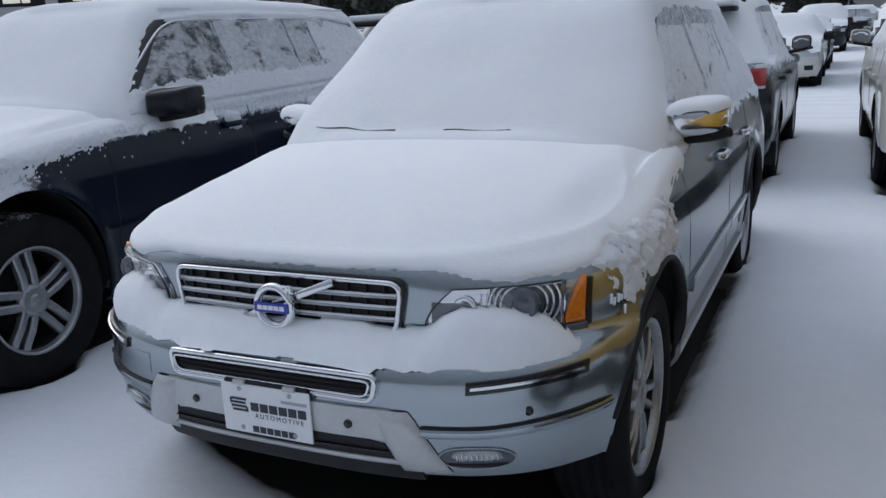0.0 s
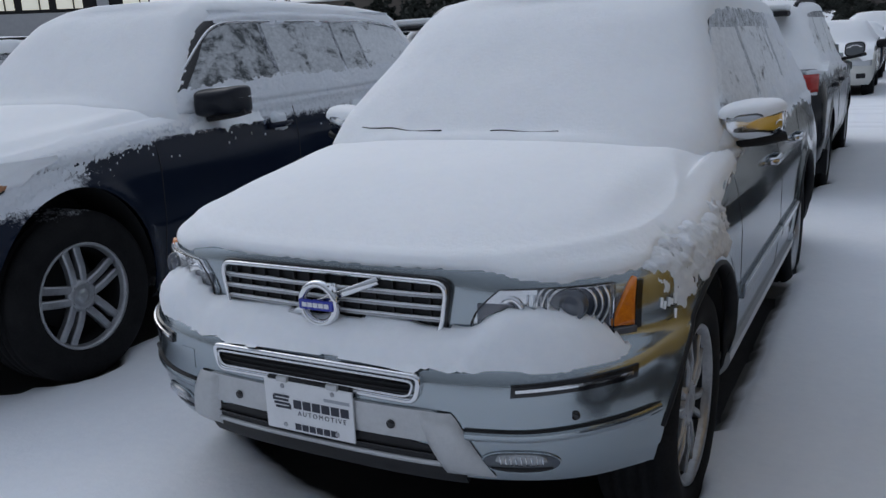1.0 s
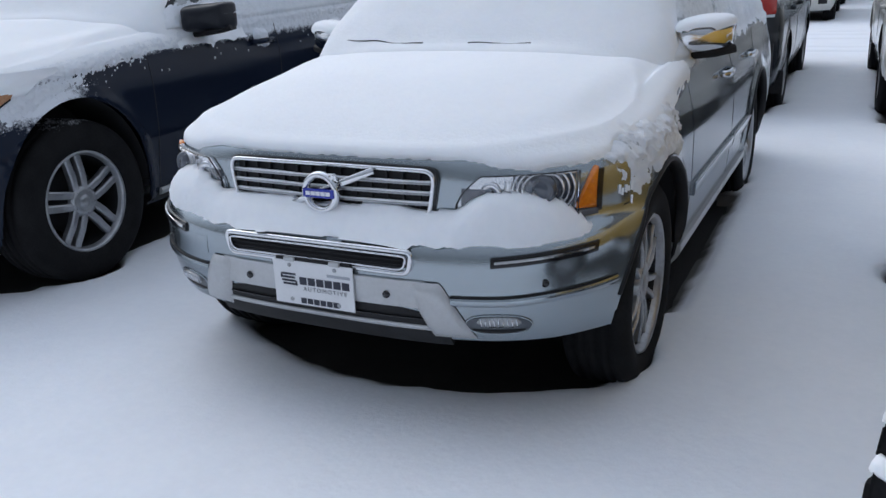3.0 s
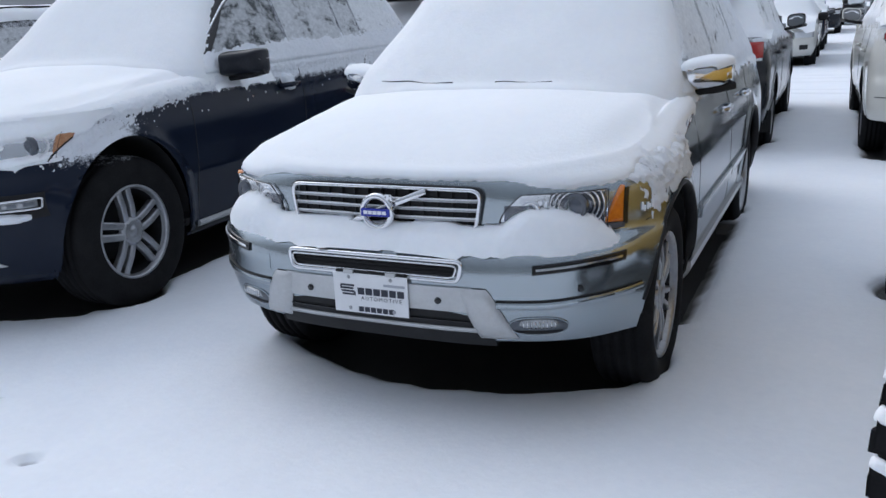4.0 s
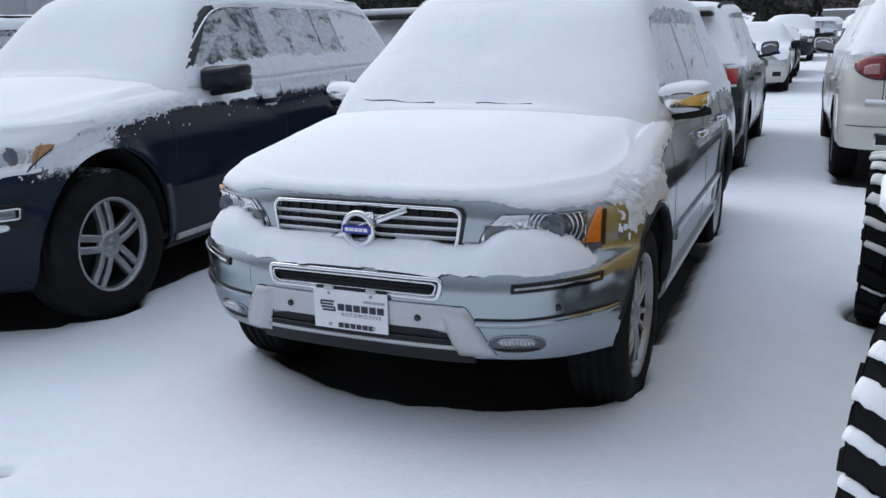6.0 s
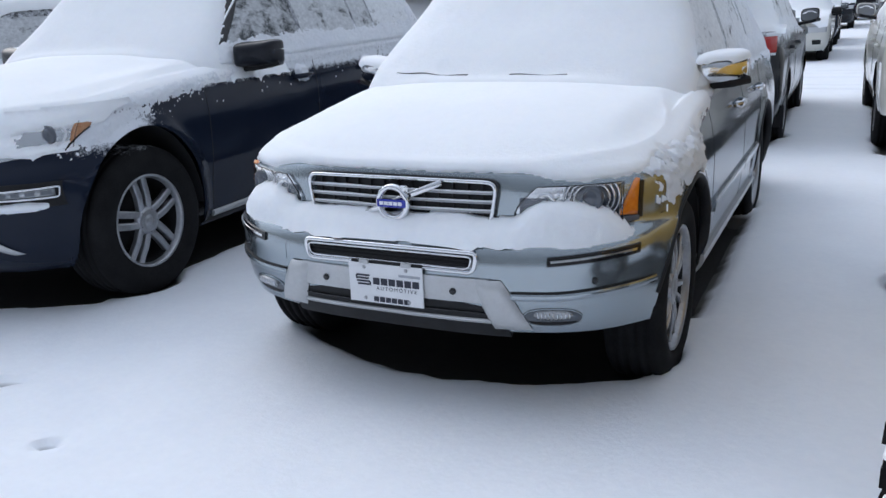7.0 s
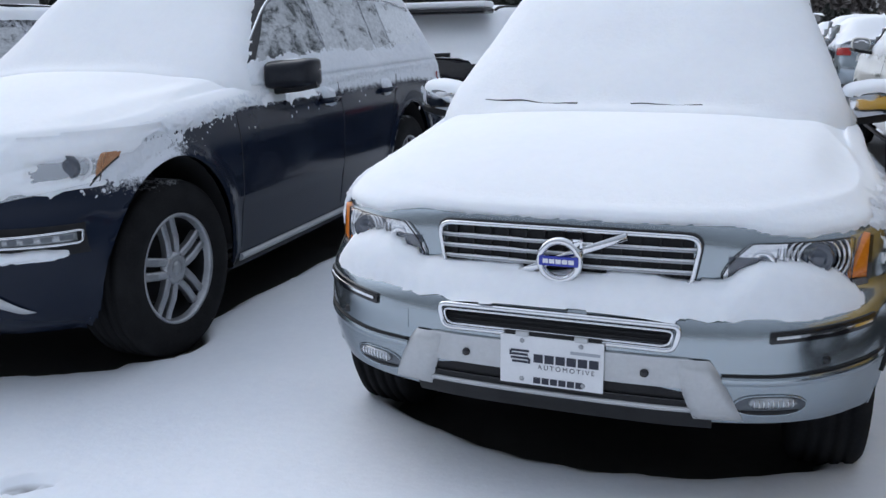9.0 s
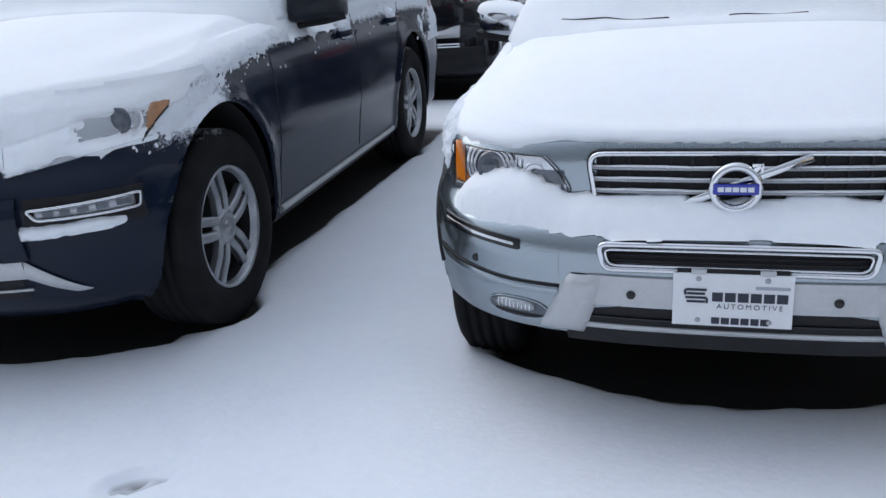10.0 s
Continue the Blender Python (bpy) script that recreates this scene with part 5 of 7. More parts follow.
def navy_car():
    car = Car(NAVY_CAR)
    th = thing("navy_suv", "dark blue-grey suv with twin-spoke wheels, bonnet and windows snowed over", "car", pose(-2.898, -0.092, 0, 0, 0, 2.5))
    low, hood, cab, roof = car.shells(th, NAVY)
    fr, sl, sr = car.on_front(), car.on_side(1), car.on_side(-1)
    X = np.linspace
    grille = part("grille", conform("grille", fr, X(-0.50, 0.50, 30), 0.74, 1.03, 0.004, 0.02), BLACK, th, "wide grille with silver bars")
    outer = round_poly([(-0.56, 1.045), (0.56, 1.045), (0.43, 0.72), (-0.43, 0.72)], 0.08, 6)
    P = fr(outer[:, 0], outer[:, 1], 0.012 + 0 * outer[:, 0])
    part("grille_frame", merge("grille_frame", [sweep(P, bar_section(0.035, 0.03), True, (0, -1, 0))]), NAVY, grille)
    for z in (0.80, 0.89, 0.97):
        h = 0.44 + (z - 0.72) * 0.36
        part("grille_bar", conform("grille_bar", fr, X(-h, h, 30), z - 0.018, z + 0.018, 0.03, 0.03, 5, 0.006), SATIN, grille, "silver grille bar")
        P = fr(X(-h, h, 30), np.full(30, z + 0.02), np.full(30, 0.03))
        part("bar_snow", merge("bar_snow", [sweep(P, ring_section(0.016, 8, 0.6))]), SNOW, grille)
    v, f = ring_piece(0, float(car.low.front_y(0, 0.885)) - 0.02, 0.885, [(0, 0.10), (0.02, 0.10), (0.026, 0.09), (0.02, 0.082), (0, 0.082)])
    part("badge_ring", merge("badge_ring", [(v, f)]), CHROME, grille, "round chrome badge")
    xs = X(-0.575, 0.575, 34)
    skid = part("skid_plate", conform("skid_plate", fr, xs, 0.488, 0.556, 0.014, 0.05, 6, 0.006), SATIN, th, "satin silver skid plate")
    part("skid_slot", conform("skid_slot", fr, X(-0.55, 0.55, 30), 0.405, 0.480, 0.004, 0.01, 3), BLACK, skid)
    part("skid_line", conform("skid_line", fr, X(-0.57, 0.57, 30), 0.436, 0.446, 0.012, 0.02, 3), SATIN, skid)
    part("lower_intake", conform("lower_intake", fr, X(-0.45, 0.45, 30), 0.575, 0.66, 0.003, 0.01), DARK, th)
    for sg in (-1, 1):
        s = sl if sg > 0 else sr
        u = X(0, 1, 14)
        rows = [fr(sg * X(0.570 + 0.115 * t, 0.580 + 0.150 * t, 7), X(0.486 - 0.082 * t, 0.556 - 0.150 * t, 7), (0.010 + 0.010 * np.sin(X(0, np.pi, 7))) * (1 - 0.6 * t ** 4)) for t in u]
        part("skid_leg", grid_mesh("skid_leg", np.array(rows)), SATIN, skid)
        # daytime lamp in a chrome bracket
        xs = X(0.620, 0.912, 26)
        t = (xs - 0.620) / 0.292
        box = part("bumper_opening", conform("bumper_opening", fr, sg * xs, 0.650 - 0.010 * t, 0.772 - 0.008 * t, 0.003, 0.01), BLACK, th)
        ring = round_poly([(0.630, 0.736), (0.905, 0.741), (0.900, 0.690), (0.655, 0.699)], 0.010, 4)
        ring = dense(ring, 0.02)
        part("running_lamp", shade(conform("running_lamp", fr, sg * X(0.652, 0.893, 20), 0.703 - 0.008 * X(0, 1, 20), 0.732 + 0.004 * X(0, 1, 20), 0.010, 0.02, 6, 0.003)), FOGGLASS, box, "clear running-lamp strip")
        for x in X(0.69, 0.87, 5):
            part("lamp_cell", conform("lamp_cell", fr, sg * X(x - 0.014, x + 0.014, 4), 0.708, 0.727, 0.016, 0.01), DARKENED_SILVER, box)
        part("lamp_bracket", merge("lamp_bracket", [sweep(fr(sg * ring[:, 0], ring[:, 1], 0.016 + 0 * ring[:, 0]), bar_section(0.010, 0.013), True, (0, -1, 0))]), CHROME, box, "chrome lamp bracket")
        u_, v_ = np.arange(0.50, 0.90, 0.007), np.arange(0.60, 0.70, 0.006)
        side_snow("opening_snow", lambda U, V, o, g=sg: fr(g * U, V, o), th, u_, v_, lambda U, V: 0.034 * np.clip(1 - ((V - 0.652) / 0.026) ** 2 - 1.3 * smoothstep(0.82, 0.90, U) + 0.36 * fbm(U, V, 34, 4, 5.0), -1, 0.8), CLUMPED, "snow caught on the bumper ledge")
        part("bumper_vane", conform("bumper_vane", fr, sg * X(0.52, 0.60, 8), 0.56, 0.78, 0.02, 0.03, 8, 0.01), NAVY, th)
        # headlamp
        xs = X(0.56, 0.922, 24)
        t = (xs - 0.56) / 0.362
        lo, hi = 0.845 + 0.075 * t, 0.945 + 0.095 * t
        lamp = part("headlamp", conform("headlamp", fr, sg * xs, lo, hi, 0.003, 0.012), REFLECTOR, th, "headlamp half buried in snow")
        y = float(car.low.front_y(0.855, 0.985)) + 0.012
        part("projector", merge("projector", [ring_piece(sg * 0.855, y, 0.985, [(-0.01, 0.050), (0.016, 0.048), (0.012, 0.036), (0.024, 0.012), (0.024, 0)], 32)]), PROJECTOR, lamp)
        arc = [(0.875 + 0.030 * math.cos(a), 0.975 + 0.05 * math.sin(a)) for a in X(-1.2, 1.4, 14)]
        part("lamp_curve", merge("lamp_curve", [sweep(fr(sg * np.array([p[0] for p in arc]), np.array([p[1] for p in arc]), np.full(14, 0.008)), bar_section(0.014, 0.01), False, (0, -1, 0))]), PALE, lamp)
        xa = X(0.916, 0.945, 10)
        part("amber_corner", shade(conform("amber_corner", fr, sg * xa, 0.930 + 2.6 * (xa - 0.916), 1.040 - 0.2 * (xa - 0.916), 0.012, 0.02, 8)), AMBER_DULL, lamp, "amber indicator lens")
        part("lamp_edge", merge("lamp_edge", [sweep(fr(sg * X(0.905, 0.945, 10), X(0.905, 1.005, 10), np.full(10, 0.008)), bar_section(0.010, 0.010), False, (0, -1, 0))]), GLOSS, lamp)
        cover = part("clear_cover", shade(conform("clear_cover", fr, sg * xs, lo, hi, 0.024, 0.02, 8, 0.004)), LENS, lamp, "clear lamp cover")
        cover.visible_shadow = False
        # sides
        for wy in NAVY_CAR["wheels"]:
            an = np.radians(X(-10, 190, 44))
            pts = np.stack([wy + 0.89 * 0.538 * np.cos(an), 0.43 + 0.538 * np.sin(an)], -1)
            part("arch_trim", line_on("arch_trim", s, pts, 0, 0.002, section=bar_section(0.020, 0.020)), NAVY, th)
            wheel(th, sg * 0.830, wy, 0.43, sg, 0.420, 0.275, 0.258, "twin", powder=0.50, spin=0.10)
        board = part("running_board", conform("running_board", s, X(1.42, 3.42, 40), 0.322, 0.362, 0.012, 0.12, 6, 0.012), SATIN, th, "bright running board dusted with snow")
        part("sill_panel", conform("sill_panel", s, X(1.38, 3.48, 40), 0.29, 0.335, 0.004, 0.05, 4), BLACK, th)
        for y0, z0, y1, z1 in ((1.43, 0.40, 1.46, 1.19), (2.66, 0.40, 2.72, 1.22), (3.56, 0.92, 3.80, 1.24)):
            part("door_gap", line_on("door_gap", s, [(y0 + (y1 - y0) * k, z0 + (z1 - z0) * k) for k in X(0, 1, 12)], 0.004, -0.001, up=(1, 0, 0)), DARK, th)
        for yh in (2.53, 3.50):
            P = [(sg * (float(car.side(yh + d, 1.085)) + o), yh + d, 1.085) for d, o in ((-0.12, 0.0), (-0.10, 0.04), (0.08, 0.04), (0.11, 0.0))]
            part("door_handle", merge("door_handle", [sweep(P, bar_section(0.024, 0.034))]), NAVY, th)
            hu, hv = np.arange(yh - 0.11, yh + 0.10, 0.007), np.arange(1.03, 1.20, 0.007)
            side_snow("handle_snow", s, th, hu, hv, lambda U, V: 0.050 * np.clip(1 - (np.abs(U - yh) / 0.075) ** 3 - (np.abs(V - 1.105) / 0.058) ** 3 + 0.5 * fbm(U, V, 22, 3, yh), -1, 0.75) + 0.004 * fbm(U, V, 70, 2, 3.0), label="clump of snow on the handle")
        top = lambda y: -0.045 * np.log(np.exp(-1.726 / 0.045) + np.exp(-(1.336 + (y - 1.75) * 0.77) / 0.045)) - 0.16 * np.clip(y - 4.0, 0, 1) ** 1.6
        for a, b, m in ((1.80, 2.675, RIME_HALF), (2.715, 3.495, RIME), (3.53, 3.815, RIME), (3.845, 4.66, RIME_FULL)):
            ys = X(a, b, 24)
            part("side_window", conform("side_window", s, ys, car.sh(ys) + 0.03, top(ys) - 0.014, 0.004, 0.01), m, th, "side window crusted with rime")
        ys = X(1.74, 4.68, 70)
        part("window_trim", line_on("window_trim", s, np.stack([ys, top(ys)], -1), 0, 0.006, section=bar_section(0.013, 0.015)), CHROME, th, "bright window trim")
        ys = X(2.5, 4.6, 40)
        lift = 0.03 * np.clip(np.minimum((ys - 2.5) / 0.2, (4.6 - ys) / 0.2), 0, 1)
        P = np.stack([sg * (0.660 + 0 * ys), ys, car.roof(ys) - 0.030 + lift], -1)
        part("roof_rail", merge("roof_rail", [sweep(P, bar_section(0.04, 0.035))]), BLACK, th)
        side_mirror(th, sg * 1.055, 1.935, 1.275, sg, MIRRORCASE, BLACK, (0.27, 0.17, 0.158), snow=0.034, square=0.28, swept=0.25)
        # snow clinging to the side
        u, v = np.arange(0.30, 1.80, 0.007), np.arange(0.78, 1.26, 0.006)
        def wing(U, V):
            n = 0.7 * fbm(U, V, 9, 4, 11.0) + 0.75 * fbm(0.6 * (U + V), V - U, 58, 4, 15.0)
            k = smoothstep(-0.135, -0.035, V - car.sh(U) + 0.045 * n - 0.03 * smoothstep(1.2, 1.7, U))
            tail = 1 - np.hypot((U - 0.74) / 0.36, (V - 0.985 - 0.14 * (U - 0.74)) / 0.115) + 0.60 * n
            return np.maximum(0.024 * (k - 0.30), 0.014 * np.clip(tail - 0.12, -1, 0.8)) + 0.005 * fbm(U, V, 60, 3, 3) - 0.001
        side_snow("wing_snow", s, th, u, v, wing, label="ragged snow sliding down the wing", valid=lambda U, V: (V < car.sh(U) - 0.004) & (np.hypot((U - 0.88) / 0.89, V - 0.43) > 0.552))
        u, v = np.arange(1.40, 4.95, 0.011), np.arange(1.04, 1.46, 0.008)
        def ledge(U, V):
            mid = car.sh(U) + 0.030
            n = 0.22 * fbm(U, V, 5, 4, 12.0) + (0.12 + 0.16 * (V < mid)) * fbm(U, V, 40, 4, 13.0) + 0.12 * fbm(0.3 * U, V, 90, 2, 14.0)
            band = 1 - np.abs(V - mid) / np.where(V > mid, 0.145, 0.118) + n
            return 0.022 * np.clip(band, -1, 0.9) - 0.002
        side_snow("ledge_snow", s, th, u, v, ledge, label="snow banked along the window ledge")
        u, v = np.arange(1.9, 4.9, 0.018), np.arange(1.66, 1.80, 0.010)
        side_snow("eave_snow", s, th, u, v, lambda U, V: 0.02 * np.clip(smoothstep(1.68, 1.76, V + 0.05 * fbm(U, V, 9, 4, 3)) - 0.3, -1, 0.8), label="snow hanging over the roof edge")
        u, v = np.arange(4.1, 5.0, 0.018), np.arange(0.85, 1.70, 0.014)
        side_snow("quarter_snow", s, th, u, v, lambda U, V: 0.02 * np.clip(smoothstep(4.2, 5.0, U) - 0.30 + 0.75 * fbm(U, V, 8, 4, 18.5) + 0.4 * fbm(U, V, 36, 2, 19.5), -1, 0.8), label="spattered snow on the rear quarter")
    rnd = random.Random(23)
    flecks(sl, th, [(y, 1.075 + 0.02 * (y - 1.2) - rnd.uniform(0.0, 0.10), rnd.uniform(0.006, 0.016)) for y in [rnd.uniform(1.15, 3.2) for _ in range(13)]])
    dust(low, lambda x, y, z: np.maximum(0.85 * smoothstep(0.95, 1.10, z - 0.08 * smoothstep(0.5, 1.6, y)), 0.85 * np.clip(1.25 - np.hypot((y - 0.70) / 0.42, (z - 0.97 - 0.1 * (y - 0.7)) / 0.16), 0, 1)) * (x > 0.6) * (y > 0.25) + 0.42 * smoothstep(4.0, 4.9, y) * smoothstep(0.7, 1.0, z))
    dust(cab, lambda x, y, z: 0.30 + 0.30 * smoothstep(2.3, 2.6, y) + 0.40 * smoothstep(1.70, 1.80, z) + 0.30 * smoothstep(4.2, 4.8, y) + 0.25 * smoothstep(1.40, 1.28, z) + 0 * x)
    part("windscreen", grid_mesh("windscreen", cab_patch(car, -0.8, 0.8, 0.05, 0.93)), GLOSS, th, "windscreen buried under snow")
    tail = cab_patch(car, -0.75, 0.75, 0.1, 0.9, rear=True)
    part("rear_window", grid_mesh("rear_window", tail), GLOSS, th)
    for sg in (-1, 1):
        part("tail_lamp", conform("tail_lamp", car.on_rear(), sg * X(0.66, 0.96, 12), 0.95, 1.16, 0.006, 0.03), RED, th, "red tail lamp")
    rag = lambda A, B, H, n: (B > car.cab.front_y(A, 0.04 + 0 * A) - 0.015) & ((H < 1.25) | (np.abs(A) < car.cab.width(car.cab_level(B, H)) - 0.034 * smoothstep(2.60, 2.20, B)))
    blanket("roof_snow", [hood, cab, roof, low], th, -1.0, 1.0, 1.35, 5.1, 0.022, lambda A, B: 0.062, lambda A, B: 0.08 + 0.42 * smoothstep(2.3, 2.6, B) * smoothstep(0.4, 0.65, np.abs(A)), z_to=0.98,
            round_=0.10, inside=rag, label="fresh snow over windscreen and roof", ragged=0.01, jump=0.16)
    bonnet_sheet("hood_snow", car, th, lambda y, x: car.crown(y) * (1 - np.minimum(np.abs(x) / car.side(y, car.sh(y)), 1) ** 3), lambda ax: 0.03 + 0.02 * smoothstep(0.4, 0.7, ax),
                 lambda y: 0.05 + 0.03 * smoothstep(0.5, 1.2, y), 0.17, 1.80, 0.055, 0.035, 0.016, 0.60, 5.0, "fresh snow over the bonnet", 60, 44, fade=0.5)
    for a, b in ((-0.97, -0.40), (0.40, 0.97)):
        blanket("bumper_snow", [low], th, a, b, 0.0, 0.75, 0.016, 0.05, 0.16, z_from=0.92, z_to=0.78, round_=0.05, inside=lambda A, B, H, n: (np.abs(A) > 0.44 + 0.02 * n) & (np.abs(A) < 0.90),
                label="snow on the bumper shelf", rough=0.03, seed=6.0, ragged=0.0, trim=18)
    u, v = np.arange(0.50, 0.965, 0.010), np.arange(0.80, 1.12, 0.010)
    def lampsnow(U, V):
        n = fbm(U, V, 14, 4, 21.0)
        side = smoothstep(0.84, 0.72, U + 0.05 * n + 0.025 * fbm(U, V, 60, 3, 24.0))
        low_ = 0.9 * smoothstep(0.940, 0.895, V - 0.12 * (U - 0.6) + 0.02 * n) * smoothstep(0.962, 0.90, U)
        low_ = np.maximum(low_, smoothstep(0.99, 1.03, V)) * smoothstep(0.845, 0.875, V + 0.02 * n - 0.10 * (U - 0.6))
        side = side * smoothstep(0.845, 0.875, V + 0.02 * n - 0.10 * (U - 0.6))
        return 0.030 * (np.maximum(side, low_) - 0.40 + 0.20 * n + 0.18 * fbm(U, V, 50, 3, 22.0))
    for sg in (-1, 1):
        side_snow("lamp_snow", lambda U, V, o, g=sg: fr(g * U, V, o), th, u, v, lampsnow, SNOW, label="clotted snow over the headlamp", valid=lambda U, V: V < car.sh(car.low.front_y(U, V)) + 0.02)
    return th


navy_car()


# ---- other cars: one pattern, with its own sizes, paint and lamps for each ----
def suv_spec(L, half, H, res=0.045, hood=1.0, belt=1.12, tail_inset=0.06, wheelbase=None, front=0.92, R=0.36, sedan=False):
    wb = wheelbase or L * 0.58
    c0 = 1.15 if not sedan else 1.25
    return dict(length=L, half=half, res=res, fine=0.9, bottom=0.26, hub=R, arch=R + 0.055, wheels=(front, front + wb), flare=0.012,
                wz=((0.25, 0.90), (0.36, 0.96), (0.6, 1.0), (0.85, 1.0), (1.0, 0.98), (1.25, 0.93)),
                yf=((0.25, 0.2), (0.4, 0.05), (0.55, 0.0), (0.7, 0.02), (0.8, 0.06), (hood, 0.16)),
                yr=((0.25, 0.2), (0.36, 0.06), (0.5, 0.0), (0.72, 0.01), (0.8, 0.05), (1.0, tail_inset), (1.25, tail_inset + 0.03)),
                shoulder=((0.1, hood - 0.10), (0.3, hood - 0.04), (c0, belt - 0.05), (2.0, belt), (L, belt + (0.05 if not sedan else 0.02))),
                crown=((0, 0), (0.4, 0.03), (1.2, 0.06), (L, 0.05)),
                roof=((c0, H - 0.14), (c0 + 0.8, H - 0.08), (c0 + 1.5, H - 0.05), (L - 1.0, H - 0.07), (L, H - 0.14)),
                cf=0.7, cr=0.45, nf=2.9, nr=3.4,
                cabin=dict(w0=half - 0.055, w1=half * 0.70, f0=c0, f1=c0 + 0.78, r0=L - 0.12 if not sedan else L - 0.75, r1=L - 0.55 if not sedan else L - 1.45, cf=0.5, cr=0.45, nf=2.8, nr=4.0))


def plain_car(spec, name, label, mat, at, style="twin", wheel_n=36, snow=0.055, cell=0.045, group="", rime=None, mirror=None, rail=True, head=True, tail=True, mirror_lift=0.0):
    """A snowed-over car with lamps, windows, wheels, mirrors; returns its pieces for more detail."""
    car = Car(spec)
    th = thing(name, label, "car", at, group)
    low, hood, cab, roof = car.shells(th, mat)
    fr, rr = car.on_front(), car.on_rear()
    X = np.linspace
    H = float(car.roof(2.2))
    hb = float(car.sh(0.25))
    if head:
        g = part("grille", conform("grille", fr, X(-0.38, 0.38, 14), hb - 0.25, hb - 0.10, 0.005, 0.02), BLACK, th)
        part("grille_bar", conform("grille_bar", fr, X(-0.37, 0.37, 14), hb - 0.185, hb - 0.165, 0.012, 0.02, 3), CHROME, g)
        part("lower_intake", conform("lower_intake", fr, X(-0.45, 0.45, 14), 0.36, 0.50, 0.004, 0.02), DARK, th)
    for sg in (-1, 1):
        s = car.on_side(sg)
        if head:
            part("headlamp", shade(conform("headlamp", fr, sg * X(0.48, spec["half"] * 0.93, 12), hb - 0.22, hb - 0.09, 0.008, 0.03)), CLEARWHITE, th)
            part("fog_lamp", conform("fog_lamp", fr, sg * X(0.58, 0.74, 8), 0.40, 0.50, 0.006, 0.02), BLACK, th)
        if tail:
            part("tail_lamp", shade(conform("tail_lamp", rr, sg * X(spec["half"] * 0.68, spec["half"] * 0.97, 10), 0.86, 1.02, 0.008, 0.06)), RED, th, "red tail lamp")
        for wy in spec["wheels"]:
            wheel(th, sg * (spec["half"] - 0.125), wy, spec["hub"], sg, spec["hub"], 0.225, spec["hub"] * 0.66, style, wheel_n)
        c = spec["cabin"]
        y0, y1 = c["f0"] + 0.45, c["r0"] - 0.30
        cuts = [y0, y0 + (y1 - y0) * 0.40, y0 + (y1 - y0) * 0.74, y1]
        for a, b in zip(cuts[:-1], cuts[1:]):
            ys = X(a + 0.03, b - 0.03, 12)
            hi = np.minimum(np.minimum(H - 0.09, car.sh(ys) + 0.06 + (ys - c["f0"] - 0.22) * 0.85), car.sh(ys) + 0.05 + (c["r0"] - 0.10 - ys) * 1.1)
            part("side_window", conform("side_window", s, ys, car.sh(ys) + 0.025, np.maximum(hi, car.sh(ys) + 0.04), 0.004, 0.01), rime or RIME, th, "side window veiled with rime")
        for yg in cuts[1:-1]:
            part("door_gap", line_on("door_gap", s, [(yg, z) for z in X(0.38, float(car.sh(yg)), 8)], 0.004, -0.001, up=(1, 0, 0)), DARK, th)
        for yh in (cuts[1] - 0.16, cuts[2] - 0.14):
            P = [(sg * (float(car.side(yh + d, 0.95)) + o), yh + d, 0.95) for d, o in ((-0.1, 0.0), (-0.08, 0.035), (0.07, 0.035), (0.09, 0.0))]
            part("door_handle", merge("door_handle", [sweep(P, bar_section(0.022, 0.03))]), mat, th)
        part("sill_panel", conform("sill_panel", s, X(spec["wheels"][0] + 0.46, spec["wheels"][1] - 0.46, 16), 0.27, 0.34, 0.010, 0.03), BLACK, th)
        if mirror is not None:
            side_mirror(th, sg * (spec["half"] + 0.07), c["f0"] + 0.50, float(car.sh(c["f0"] + 0.5)) + 0.07 + mirror_lift, sg, mirror, BLACK, (0.21, 0.14, 0.155), snow=0.03)
        if rail:
            ys = X(c["f1"] + 0.2, c["r1"] - 0.1, 20)
            P = np.stack([sg * (spec["half"] * 0.64 + 0 * ys), ys, car.roof(ys) + 0.03 + 0.03 * np.clip(np.minimum((ys - ys[0]) / 0.15, (ys[-1] - ys) / 0.15), 0, 1)], -1)
            part("roof_rail", merge("roof_rail", [sweep(P, bar_section(0.035, 0.03))]), BLACK, th)
        u, v = np.arange(c["f0"] + 0.2, c["r0"] - 0.02, 0.03), np.arange(spec["shoulder"][3][1] - 0.16, spec["shoulder"][3][1] + 0.32, 0.02)
        sd = abs(at.translation.x) + at.translation.y
        side_snow("ledge_snow", s, th, u, v, lambda U, V: 0.024 * np.clip(1 - np.abs(V - car.sh(U) - 0.04) / 0.10 + 0.6 * fbm(U, V, 5, 4, sd), -1, 0.9), label="snow banked along the window ledge")
    dust(low, lambda x, y, z: 0.6 * smoothstep(hb - 0.12, hb + 0.12, z) * (x > 0.6))
    dust(cab, lambda x, y, z: 0.60 + 0 * x)
    part("windscreen", grid_mesh("windscreen", cab_patch(car, -0.8, 0.8, 0.05, 0.93, nu=20)), GLOSS, th)
    part("rear_window", grid_mesh("rear_window", cab_patch(car, -0.62, 0.62, 0.15, 0.88, nu=20, rear=True)), rime or RIME, th, "rear window under rime")
    blanket("car_snow", [hood, cab, roof, low], th, -spec["half"], spec["half"], 0.05, spec["length"], cell, snow, 0.22, z_to=0.70, round_=0.08, seed=at.translation.y * 0.7 + at.translation.x,
            inside=lambda A, B, Hh, n: Hh > 0.72, label="fresh snow over bonnet, glass and roof", soften=2, ragged=0.10)
    return car, th, low, cab


def away(x, y_rear, L, turn=0.0):
    """Stands with its tail at y_rear, looking away."""
    return pose(x, y_rear + L, 0, 0, 0, 180 + turn)


